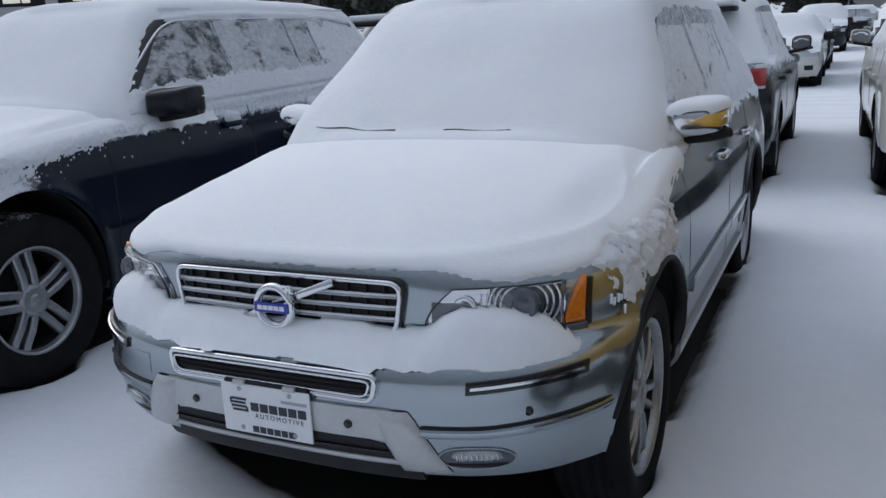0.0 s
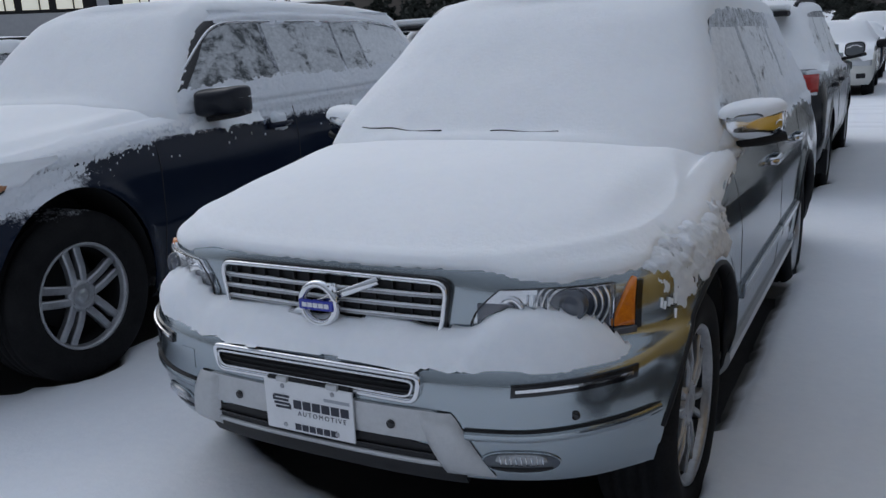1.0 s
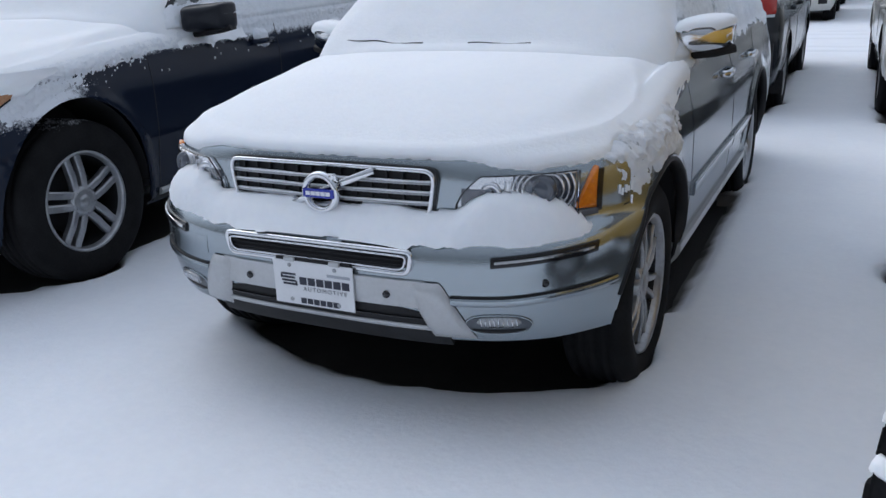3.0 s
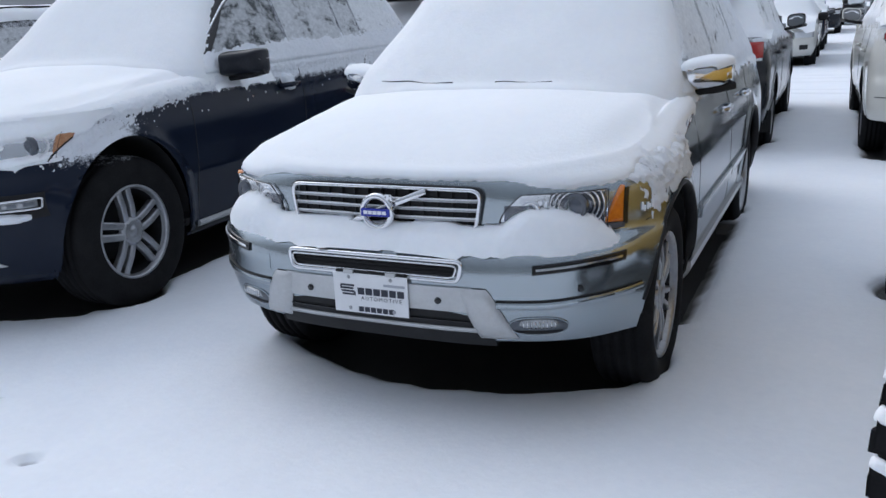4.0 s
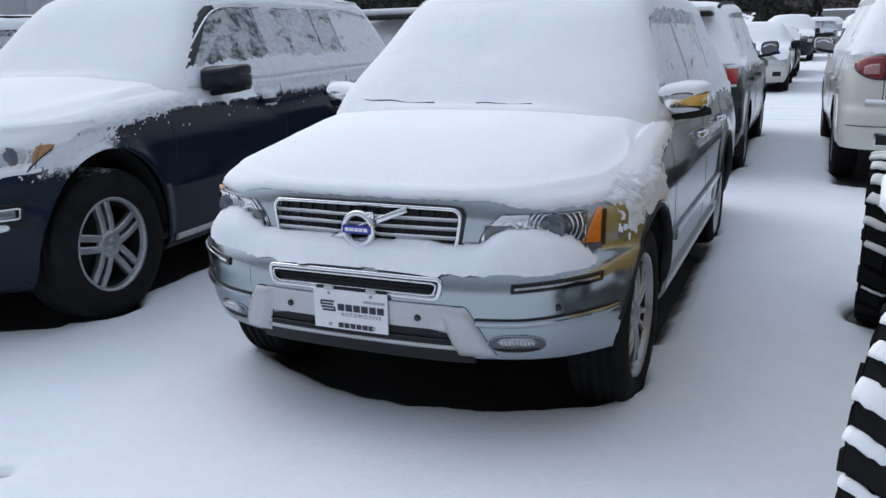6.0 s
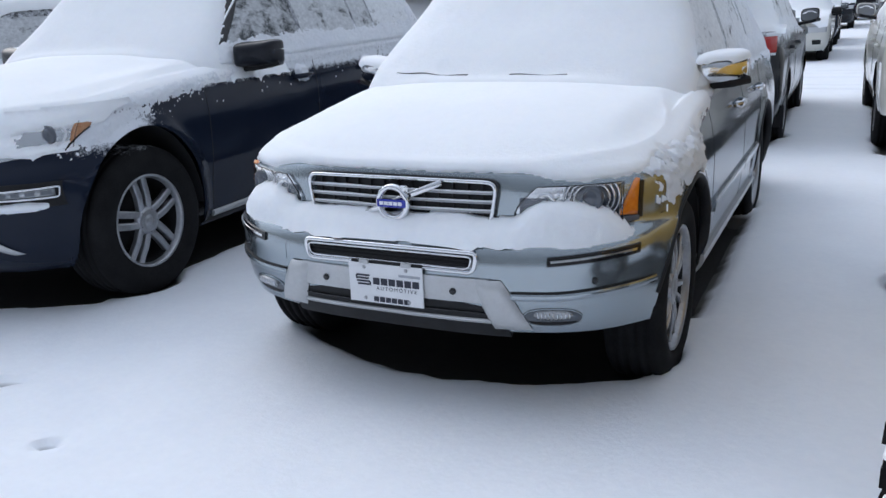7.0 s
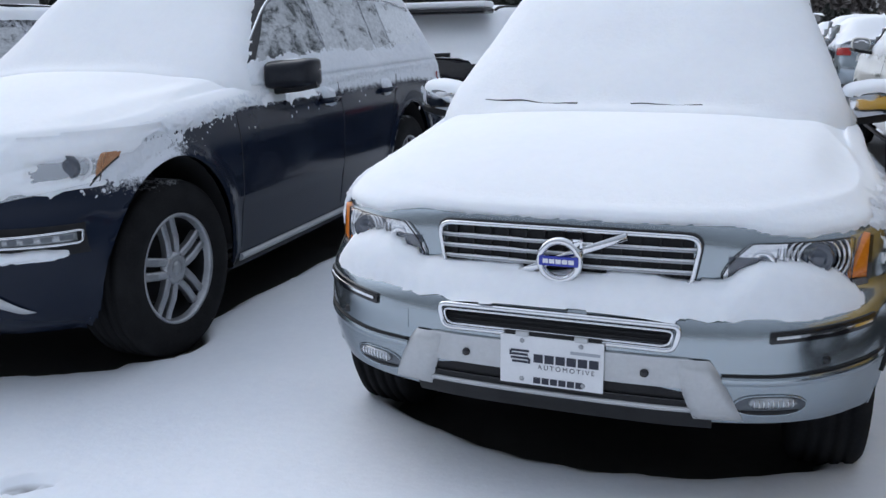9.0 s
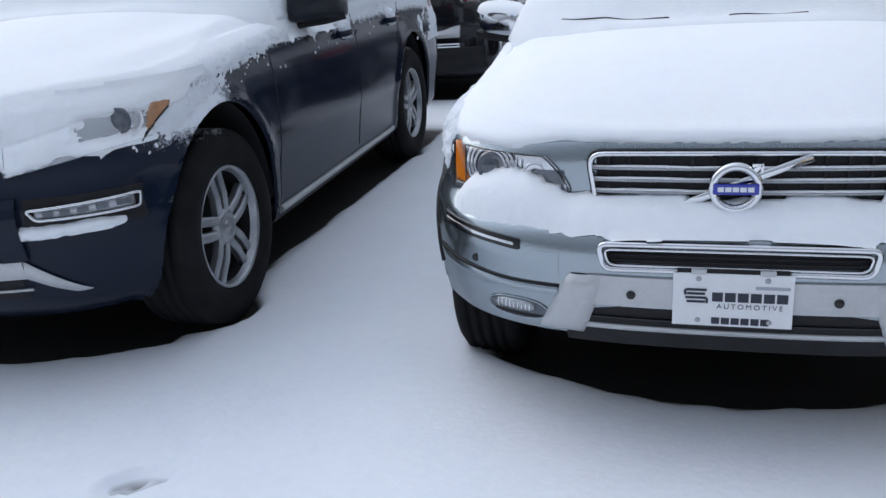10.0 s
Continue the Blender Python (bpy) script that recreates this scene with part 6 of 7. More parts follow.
def charcoal_car():
    sp = suv_spec(4.60, 0.90, 1.74, 0.032, 1.02, 1.10, 0.05, 2.65, 0.95, 0.35)
    car, th, low, cab = plain_car(sp, "charcoal_suv", "charcoal suv seen from behind with snow-packed glass", CHARCOAL, away(-0.035, 5.95, 4.60), "vee", 48, 0.05, 0.035, mirror=BLACK, rime=RIME_FULL, tail=False, mirror_lift=0.07)
    rr = car.on_rear()
    X = np.linspace
    for sg in (-1, 1):
        lamp = part("tail_lamp", shade(conform("tail_lamp", rr, sg * X(0.58, 0.835, 14), 0.955, 1.105, 0.010, 0.10)), RED, th, "red tail lamp")
        part("lamp_rim", conform("lamp_rim", rr, sg * X(0.58, 0.83, 14), 0.930, 0.953, 0.012, 0.08, 3), CLEARWHITE, lamp)
        part("mudflap", bevel_box("mudflap", sg * 0.80, sp["wheels"][1] + 0.40, 0.30, 0.22, 0.015, 0.22, 0.004), BLACK, th)
    part("bumper", conform("bumper", rr, X(-0.84, 0.84, 30), 0.40, 0.70, 0.02, 0.05, 8, 0.02), BLACK, th)
    spoil = part("roof_spoiler", bevel_box("roof_spoiler", 0, 4.24, 1.622, 1.12, 0.24, 0.045, 0.018), BLACK, th, "black roof spoiler capped with snow")
    part("spoiler_snow", bevel_box("spoiler_snow", 0, 4.16, 1.672, 1.10, 0.30, 0.06, 0.029, 4), SNOW, spoil)
    return th


def black_car():
    sp = suv_spec(4.75, 0.96, 1.76, 0.036, 1.02, 1.12, 0.05, 2.85, 0.95, 0.37)
    car, th, low, cab = plain_car(sp, "black_suv", "black suv with silver bumper trim, snow-capped spoiler and red lamps", BLACKCAR, away(-2.92, 6.15, 4.75), "vee", 40, 0.05, 0.04, mirror=BLACK, tail=False)
    rr = car.on_rear()
    X = np.linspace
    for sg in (-1, 1):
        lamp = part("tail_lamp", shade(conform("tail_lamp", rr, sg * X(0.66, 0.95, 14), 1.05, 1.22, 0.012, 0.10)), RED, th, "red tail lamp")
        part("lamp_band", conform("lamp_band", rr, sg * X(0.68, 0.90, 12), 1.125, 1.15, 0.018, 0.05, 3), PALE, lamp)
        part("bumper_reflector", conform("bumper_reflector", rr, sg * X(0.66, 0.84, 8), 0.515, 0.545, 0.032, 0.03, 3), RED, th)
    trim = part("bumper_trim", conform("bumper_trim", rr, X(-0.62, 0.62, 30), 0.70, 0.765 + 0.05 * smoothstep(0.4, 0.62, np.abs(X(-0.62, 0.62, 30))), 0.03, 0.05, 6, 0.01), SATIN, th, "silver bumper trim")
    part("bumper_line", conform("bumper_line", rr, X(-0.62, 0.62, 30), 0.605, 0.645, 0.03, 0.05, 4, 0.006), CHROME, th)
    part("bumper", conform("bumper", rr, X(-0.86, 0.86, 30), 0.38, 0.60, 0.02, 0.05, 8, 0.02), BLACK, th)
    part("tailgate_badge", merge("tailgate_badge", [box_piece(-0.42 - 0.022 * k, float(car.low.rear_y(0.42, 0.88)) + 0.012, 0.885, 0.017, 0.006, 0.02) for k in range(6)], False), CHROME, th)
    spoil = part("roof_spoiler", bevel_box("roof_spoiler", 0, 4.40, 1.70, 1.30, 0.34, 0.06, 0.025), GLOSS, th, "dark roof spoiler capped with snow")
    part("spoiler_snow", bevel_box("spoiler_snow", 0, 4.34, 1.765, 1.26, 0.34, 0.07, 0.032, 4), SNOW, spoil)
    wip = [(0.25, 4.72, 1.20), (-0.05, 4.70, 1.24), (-0.30, 4.69, 1.25)]
    part("rear_wiper", merge("rear_wiper", [sweep(wip, bar_section(0.05, 0.05))]), BLACK, th)
    return th


def white_car():
    sp = suv_spec(5.10, 0.995, 1.82, 0.030, 1.08, 1.20, 0.05, 3.02, 1.0, 0.38)
    sp["bottom"] = 0.40
    car, th, low, cab = plain_car(sp, "white_suv", "pearl white suv with wide red tail lamps and square exhaust tips", WHITE, away(2.56, 5.72, 5.10, 1.6), "twin", 48, 0.05, 0.035, mirror=WHITE, rime=RIME_FULL, tail=False)
    rr = car.on_rear()
    X = np.linspace
    for sg in (-1, 1):
        t = X(0, 1, 26)
        xs = sg * (0.44 + 0.455 * t)
        lamp = part("tail_lamp", shade(conform("tail_lamp", rr, xs, 1.010 + 0.10 * t ** 6 + 0.010 * (1 - t) ** 2, 1.225 - 0.075 * t ** 7 - 0.01 * (1 - t), 0.014, 0.10, 8, 0.008)), RED_DEEP, th, "wide red tail lamp with clear centre")
        part("lamp_clear", shade(conform("lamp_clear", rr, sg * X(0.475, 0.605, 8), 1.075, 1.160, 0.026, 0.02)), FOGGLASS, lamp)
        part("lamp_clear", shade(conform("lamp_clear", rr, sg * X(0.700, 0.820, 10), 1.062, 1.150 - 0.03 * X(0, 1, 10) ** 3, 0.026, 0.02)), PINK, lamp)
        part("lamp_rim", merge("lamp_rim", [sweep(rr(xs, 1.012 + 0.10 * t ** 6 + 0.010 * (1 - t) ** 2, np.full(26, 0.016)), bar_section(0.012, 0.006), False, (0, 1, 0))]), GLOSS, lamp)
        part("lamp_gap", conform("lamp_gap", rr, sg * X(0.650, 0.662, 3), 1.012, 1.222, 0.026, 0.02), DARK, lamp)
        tip = part("exhaust_tip", conform("exhaust_tip", rr, sg * X(0.44, 0.70, 10), 0.440, 0.555, 0.012, 0.05), CHROME, th, "square chrome exhaust tip")
        part("exhaust_mouth", conform("exhaust_mouth", rr, sg * X(0.455, 0.685, 8), 0.452, 0.540, 0.018, 0.02), DARK, tip)
        part("bumper_reflector", conform("bumper_reflector", rr, sg * X(0.26, 0.42, 8), 0.52, 0.545, 0.014, 0.02), RED, th)
    part("bumper_groove", merge("bumper_groove", [sweep(rr(X(-0.93, 0.93, 40), np.full(40, 0.61), np.full(40, 0.002)), bar_section(0.008, 0.006))]), DARK, th)
    for sg in (-1, 1):
        part("tailgate_gap", merge("tailgate_gap", [sweep(rr(np.full(10, sg * 0.657), X(0.84, 1.04, 10), np.full(10, 0.003)), bar_section(0.006, 0.006))]), DARK, th)
    part("bumper_step", conform("bumper_step", rr, X(-0.80, 0.80, 30), 0.795, 0.82, 0.02, 0.04, 4), WHITE, th)
    part("step_snow", merge("step_snow", [sweep(rr(X(-0.78, 0.78, 30), np.full(30, 0.825), np.full(30, 0.0)), ring_section(0.028, 8, 0.7))]), SNOW, th)
    return th


def mud_wheel(parent, x, y, z, sgn, turn, R=0.435, width=0.31):
    """A big off-road tyre: staggered lugs round the crown and shoulders, snow lodged on their upper sides."""
    hub = wheel(parent, x, y, z, sgn, R - 0.022, width, 0.21, "one", 64, "chunky mud-terrain tyre", 5)
    hub.matrix_basis = Matrix.Translation((x, y, z)) @ Matrix.Rotation(radians(turn) + (math.pi if sgn < 0 else 0), 4, "Z")
    tyre = [c for c in hub.children if c.name.startswith("tyre")][0]
    lugs, snow = [], []
    n = 24
    w = width / 2
    rnd = random.Random(int(100 * abs(y)) + 3)
    pitch = 2 * math.pi / n

    def lug(a, x0, x1, skew, r0, r1, da, fall=0.0):
        rows = []
        for r, s in ((r0, 1.0), ((r0 + 3 * r1) / 4, 0.93), (r1, 0.80)):
            for xx, k, e2 in ((x0, -skew, 0), (x1, skew, 1)):
                for e in (-1, 1):
                    an = a + k + e * da * s
                    xc = (x0 + x1) / 2 + (xx - (x0 + x1) / 2) * (1 if r == r0 else 0.97 if r < r1 else 0.90)
                    rr = r - (fall if abs(xx) > 0.6 * w and r == r1 else 0)
                    rows.append((xc, rr * math.cos(an), rr * math.sin(an)))
        side = lambda o: [(o, o + 4, o + 6, o + 2), (o + 1, o + 3, o + 7, o + 5), (o, o + 1, o + 5, o + 4), (o + 2, o + 6, o + 7, o + 3)]
        return rows, [(8, 9, 11, 10)] + side(0) + side(4)
    for k in range(n):
        a = pitch * k
        long_ = k % 2
        lugs.append(lug(a, w * (0.24 if long_ else 0.40), w * 1.03, 0.055, R - 0.03, R, 0.098, 0.012))
        lugs.append(lug(a + pitch / 2, -w * 1.03, -w * (0.40 if long_ else 0.24), -0.055, R - 0.03, R, 0.098, 0.012))
        lugs.append(lug(a + 0.06, -w * 0.20, w * 0.32 * (1 if long_ else 0.6), 0.09 * (1 if long_ else -1), R - 0.03, R - 0.002, 0.060))
        lugs.append(lug(a + 0.06 + pitch / 2, -w * 0.34 * (0.6 if long_ else 1), w * 0.14, -0.08 * (1 if long_ else -1), R - 0.03, R - 0.003, 0.055))
        for sg in (-1, 1):
            lugs.append(lug(a + (0.0 if sg > 0 else pitch / 2), sg * w * 0.94, sg * w * (1.10 if long_ else 1.06), 0.0, R - (0.10 if long_ else 0.07), R - 0.020, 0.075))
        # snow packed into the grooves of the upper half, thinner the steeper they stand
        for sg, shift in ((1, pitch / 2), (-1, 0.0)):
            g = a + shift
            up = math.sin(g)
            if up < -0.55 or rnd.random() > (0.95 if up > 0.35 else 0.75 if up > -0.1 else 0.5):
                continue
            thick = (0.024 if up > 0.5 else 0.019 if up > 0.1 else 0.010) * rnd.uniform(0.75, 1.25)
            lean = (0.055 if math.cos(g) > 0 else -0.055) * (1 - 0.6 * max(up, 0))
            xa, xb = sorted((sg * w * rnd.uniform(0.18, 0.34), sg * w * rnd.uniform(0.92, 1.05)))
            pts, t = [], np.linspace(0, 1, 9)
            for q in t:
                rr = R - 0.016 + 0.010 * math.sin(math.pi * q) + rnd.uniform(-0.003, 0.003)
                an = g - lean * 0.4 + 0.055 * sg * (2 * q - 1) * sg + rnd.uniform(-0.008, 0.008)
                pts.append((xa + (xb - xa) * q, rr * math.cos(an), rr * math.sin(an)))
            snow.append(sweep(pts, ring_section(thick, 8, 0.62), False, (0, math.cos(g), math.sin(g))))
            if up > 0.45:  # heaped over the block as well
                pts = [(p[0], p[1] * 1.012 + 0.03 * math.sin(g), p[2] * 1.012 + 0.004) for p in pts]
                snow.append(sweep(pts, ring_section(thick * 1.35, 8, 0.45), False, (0, math.cos(g), math.sin(g))))
    tagged(part("tread", merge("tread", lugs, False), RUBBER, hub), kind="stuff")
    tagged(part("tread_snow", merge("tread_snow", snow), SNOW, hub, "snow lodged between the lugs"), kind="stuff")
    return hub


def off_roader():
    """Short yellow off-road car on big tyres, nose towards the camera's aisle."""
    th = thing("yellow_off_roader", "yellow off-road car on big mud tyres caked with snow", "car", pose(2.585, 0, 0, 0, 0, -4.0))
    R, half = 0.435, 0.78
    ys = (-0.24, 2.10)
    for sg in (-1, 1):
        for y in ys:
            if y < 1:  # steered
                mud_wheel(th, sg * 0.672, -0.27, 0.42, sg, -12, R)
            else:
                mud_wheel(th, sg * half, y, R, sg, 0, R)
            an = np.linspace(0.15, 1.9 if y < 1 else math.pi - 0.05, 20)
            P = [(sg * (half - 0.02), y + 0.60 * math.cos(a) * (1.12 if math.cos(a) < 0 else 1), 0.52 + 0.56 * math.sin(a) ** 0.45) for a in an]
            fl = part("wheel_arch", merge("wheel_arch", [sweep(P, bar_section(0.05, 0.30), False, (0, 0, 1))], False), YELLOW, th)
            top = [p for p in P if p[2] > 1.0]
            S = [(p[0], p[1], p[2] + 0.035) for p in top]
            part("arch_snow", merge("arch_snow", [sweep(S, ring_section(0.13, 12, 0.32), False, (0, 0, 1))]), SNOW, fl)
    part("tub", bevel_box("tub", 0, 1.40, 0.93, 1.44, 2.35, 0.76, 0.05, 3), YELLOW, th, "yellow body")
    part("bonnet", bevel_box("bonnet", 0, 0.05, 1.14, 1.14, 1.16, 0.34, 0.07, 3), YELLOW, th)
    part("grille_panel", bevel_box("grille_panel", 0, -0.55, 1.06, 1.16, 0.10, 0.44, 0.03), YELLOW, th)
    for k in range(7):
        part("grille_slot", bevel_box("grille_slot", -0.21 + 0.07 * k, -0.602, 1.08, 0.036, 0.01, 0.26, 0.004), DARK, th)
    for sg in (-1, 1):
        part("headlamp", merge("headlamp", [ring_piece(sg * 0.42, -0.60, 1.10, [(0, 0.10), (0.03, 0.095), (0.04, 0.05), (0.045, 0)], 28)]), CLEARWHITE, th)
        part("door", bevel_box("door", sg * 0.715, 1.32, 1.02, 0.05, 0.95, 0.56, 0.02), YELLOW, th)
        part("side_window", bevel_box("side_window", sg * 0.64, 1.40, 1.52, 0.03, 0.85, 0.38, 0.01), GLOSS, th)
        part("frame_rail", bevel_box("frame_rail", sg * 0.42, 1.1, 0.60, 0.10, 3.4, 0.14, 0.01), DARK, th)
    part("front_bumper", bevel_box("front_bumper", 0, -0.72, 0.72, 1.50, 0.16, 0.18, 0.03), BLACK, th)
    part("windscreen_frame", bevel_box("windscreen_frame", 0, 0.78, 1.54, 1.32, 0.06, 0.46, 0.02), YELLOW, th)
    part("windscreen", bevel_box("windscreen", 0, 0.745, 1.54, 1.18, 0.02, 0.36, 0.006), RIME, th)
    part("soft_top", bevel_box("soft_top", 0, 1.82, 1.60, 1.30, 1.95, 0.42, 0.08, 3), BLACK, th, "black soft top under snow")
    part("top_snow", bevel_box("top_snow", 0, 1.80, 1.83, 1.26, 1.95, 0.09, 0.04, 3), SNOW, th)
    part("bonnet_snow", bevel_box("bonnet_snow", 0, 0.06, 1.325, 1.12, 1.14, 0.07, 0.032, 3), SNOW, th)
    for y in ys:
        part("axle", merge("axle", [sweep([(-0.7, y, R), (0.7, y, R)], ring_section(0.05, 10))]), DARK, th)
    return th


charcoal_car()
black_car()
white_car()
off_roader()

# the row to the other side of the dark car, and the rows beyond the lane
plain_car(suv_spec(4.7, 0.94, 1.74, 0.045, 1.02, 1.12), "grey_suv", "grey suv buried under snow", CHARCOAL, pose(-5.78, 0.35, 0), snow=0.06, mirror=BLACK)
FAR = "cars in the rows beyond the lane"
far_cars = [
    ("white_hatchback", "white car under snow, nose to the lane", WHITE, 0.02, 17.1, 0, dict(L=4.5, half=0.90, H=1.50, sedan=False, hood=0.92, belt=1.0)),
    ("dark_saloon", "dark saloon under snow, tail to the lane", NAVY, 0.05, 22.6, 180, dict(L=4.7, half=0.91, H=1.46, sedan=True, hood=0.92, belt=0.98)),
    ("dark_pickup", "dark tall suv under snow", CHARCOAL, 0.30, 33.6, 0, dict(L=4.9, half=0.96, H=1.80, hood=1.05, belt=1.15)),
    ("silver_hatchback", "silver car under snow", SILVER, 2.75, 17.6, 180, dict(L=4.6, half=0.92, H=1.62, hood=0.95, belt=1.05)),
    ("red_lamp_suv", "pale suv with red tail lamps under snow", WHITE, 2.95, 24.0, 180, dict(L=4.7, half=0.93, H=1.72, hood=1.0, belt=1.08)),
    ("dark_wagon", "dark wagon under snow", BLACKCAR, 3.1, 36.0, 180, dict(L=4.7, half=0.93, H=1.60, hood=0.95, belt=1.03)),
    ("navy_wagon", "navy wagon under snow", NAVY, -2.8, 17.2, 0, dict(L=4.7, half=0.93, H=1.62, hood=0.95, belt=1.05)),
    ("grey_hatchback", "grey hatchback under snow", CHARCOAL, -5.7, 6.4, 180, dict(L=4.5, half=0.92, H=1.62, hood=0.95, belt=1.05)),
    ("grey_saloon", "grey saloon under snow", SILVER, 5.9, 17.4, 0, dict(L=4.7, half=0.91, H=1.48, sedan=True, hood=0.92, belt=0.98)),
    ("maroon_suv", "dark suv across the far lane", BLACKCAR, 4.2, 44.0, 90, dict(L=4.7, half=0.93, H=1.70, hood=1.0, belt=1.08)),
    ("grey_van", "tall grey car under snow", CHARCOAL, 0.4, 43.0, 0, dict(L=4.7, half=0.93, H=1.70, hood=1.0, belt=1.08)),
]
for nm, lb, mt, x, y, tn, kw in far_cars:
    L = kw["L"]
    at = pose(x, y, 0) if tn == 0 else (away(x, y, L) if tn == 180 else pose(x, y, 0, 0, 0, tn))
    plain_car(suv_spec(kw["L"], kw["half"], kw["H"], 0.075, kw["hood"], kw["belt"], sedan=kw.get("sedan", False), R=0.33), nm, lb, mt, at, "one", 24, 0.07, 0.08, FAR, rail=False, mirror=BLACK)

# ---- ground ----
BARE = [  # middle, front, rear, half-width of the dry patch under each car
    (0.0, 0.60, 4.7, 0.80), (0.0, 1.35, 3.40, 0.90), (-3.0, 0.50, 4.9, 0.84), (-0.06, 6.3, 10.3, 0.80), (-2.92, 6.6, 10.6, 0.90), (2.70, 6.05, 10.6, 0.95), (2.65, 0.1, 2.3, 0.62), (-5.78, 0.8, 4.8, 0.85),
    (0.02, 17.5, 21.2, 0.8), (0.05, 23.0, 27, 0.8), (2.75, 18, 22, 0.8), (-2.8, 17.5, 21.5, 0.8), (2.95, 24.4, 28.4, 0.8), (0.3, 34, 38, 0.8), (-5.7, 6.8, 10.6, 0.85), (5.9, 17.8, 21.8, 0.8)]
TYRES = [(sx * 0.79, y, 0.125, 0.17) for sx in (-1, 1) for y in (0.83, 3.687)] + [(-2.945 + sx * 0.83 - 0.044 * (y - 0.8), y + 0.036 * sx, 0.165, 0.20) for sx in (-1, 1) for y in (0.79, 3.86)] + \
        [(2.70 - 0.87, y, 0.14, 0.18) for y in (6.80, 9.82)] + [(0.74, y, 0.14, 0.18) for y in (6.95, 9.6)] + [(1.885, -0.22, 0.19, 0.20), (1.925, 2.10, 0.18, 0.20)]
STEPS = [(-1.668, -0.430, 0.095, 0.060, 0.45), (-1.60, -0.385, 0.04, 0.03, 1.2), (-1.02, -0.74, 0.05, 0.03, 0.3)]


def terrain(x, y):
    """Flat lot; beyond it a meadow that rises to a low ridge."""
    r = np.hypot(x, y - 5)
    bank = 1.25 * np.exp(-(((x - 3.2) / 6.0) ** 4) - ((y - 124) / 9.0) ** 2)
    return 3.4 * smoothstep(55, 170, r) + 5.5 * smoothstep(160, 700, r) + bank


def dip(x, y):
    """The lot sags a little where the silver car stands."""
    return (0.026 + 0.042 * smoothstep(0.8, 3.6, y)) * np.exp(-(x / 1.35) ** 6 - ((y - 2.4) / 2.6) ** 6)


def snow_depth(X, Y):
    near = (np.abs(X) < 9) & (Y > -6) & (Y < 13)
    n1 = np.zeros_like(X)
    n2 = np.zeros_like(X)
    n3 = np.zeros_like(X)
    spot = (np.hypot(X + 1.65, Y + 0.42) < 0.5)
    n3[spot] = fbm(X[spot], Y[spot], 26, 3, 35)
    n1[near], n2[near] = fbm(X[near], Y[near], 1.3, 2, 31), fbm(X[near], Y[near], 7.0, 3, 33)
    t = 0.050 + 0.006 * n1
    for cx, y0, y1, hw in BARE:
        d = np.maximum(np.abs(X - cx) - hw, np.maximum(y0 - 0.26 * (1 - ((X - cx) / hw) ** 2) - Y, Y - y1)) + 0.018 * n2 + 0.025 * n1
        t = np.minimum(t, 0.055 * np.clip((d + 0.015) / 0.10, -0.2, 10) ** 1.0)
    for cx, cy, rx, ry in TYRES:
        d = (np.sqrt(((X - cx) / rx) ** 2 + ((Y - cy) / ry) ** 2) - 1) * 0.15 + 0.008 * n2
        t = np.minimum(t, 0.055 * np.clip(d / 0.05, -0.2, 10))
    for cx, cy, a, b, an in STEPS:
        u, v = (X - cx) * math.cos(an) + (Y - cy) * math.sin(an), -(X - cx) * math.sin(an) + (Y - cy) * math.cos(an)
        d = np.sqrt((u / a) ** 2 + (v / b) ** 2) + 0.25 * n2
        t = np.where(d < 1.6, np.minimum(t, 0.007 + 0.024 * np.abs(n3) + 0.042 * smoothstep(0.60, 1.15, d)) + 0.006 * np.exp(-((d - 1.2) / 0.2) ** 2), t)
    for yt in (11.7, 12.3, 13.6, 14.4, 15.0):
        t = t - 0.034 * np.exp(-((Y - yt - 0.05 * np.sin(X * 0.7 + yt)) / 0.07) ** 2) * (np.abs(X) < 40)
    return t


def axis(fine0, fine1, step, far0, far1, n):
    a = np.arange(fine0, fine1 + 1e-6, step)
    g = lambda d, m: d * (np.linspace(0, 1, m + 1)[1:] ** 3) + np.linspace(0, 1, m + 1)[1:] * step * m * 1.2
    return np.concatenate([(fine0 - g(fine0 - far0, n))[::-1], a, fine1 + g(far1 - fine1, n)])


gx, gy = axis(-4.2, 2.6, 0.030, -2400, 2400, 70), axis(-2.6, 5.2, 0.030, -600, 2600, 110)
gy = np.concatenate([gy[gy <= 5.2], np.arange(5.25, 16.2, 0.055), gy[gy > 16.3]])
GX, GY = np.meshgrid(gx, gy, indexing="ij")
depth = snow_depth(GX, GY)
GZ = terrain(GX, GY) + np.where(depth > -0.0105, depth, -0.03 - dip(GX, GY))
on = depth > 0
keep = on[:-1, :-1] | on[1:, :-1] | on[1:, 1:] | on[:-1, 1:]
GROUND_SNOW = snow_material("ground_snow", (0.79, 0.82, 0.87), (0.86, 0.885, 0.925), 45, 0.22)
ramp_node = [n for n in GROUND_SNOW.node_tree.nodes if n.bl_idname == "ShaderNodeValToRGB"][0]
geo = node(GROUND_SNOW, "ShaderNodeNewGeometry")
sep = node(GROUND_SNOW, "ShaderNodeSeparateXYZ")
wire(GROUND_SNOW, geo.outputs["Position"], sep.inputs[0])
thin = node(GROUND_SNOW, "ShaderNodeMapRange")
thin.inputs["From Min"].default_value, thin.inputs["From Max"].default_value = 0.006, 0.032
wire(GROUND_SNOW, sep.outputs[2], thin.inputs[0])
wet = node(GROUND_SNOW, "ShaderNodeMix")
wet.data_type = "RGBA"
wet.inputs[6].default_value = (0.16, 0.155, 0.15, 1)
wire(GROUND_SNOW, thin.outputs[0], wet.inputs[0])
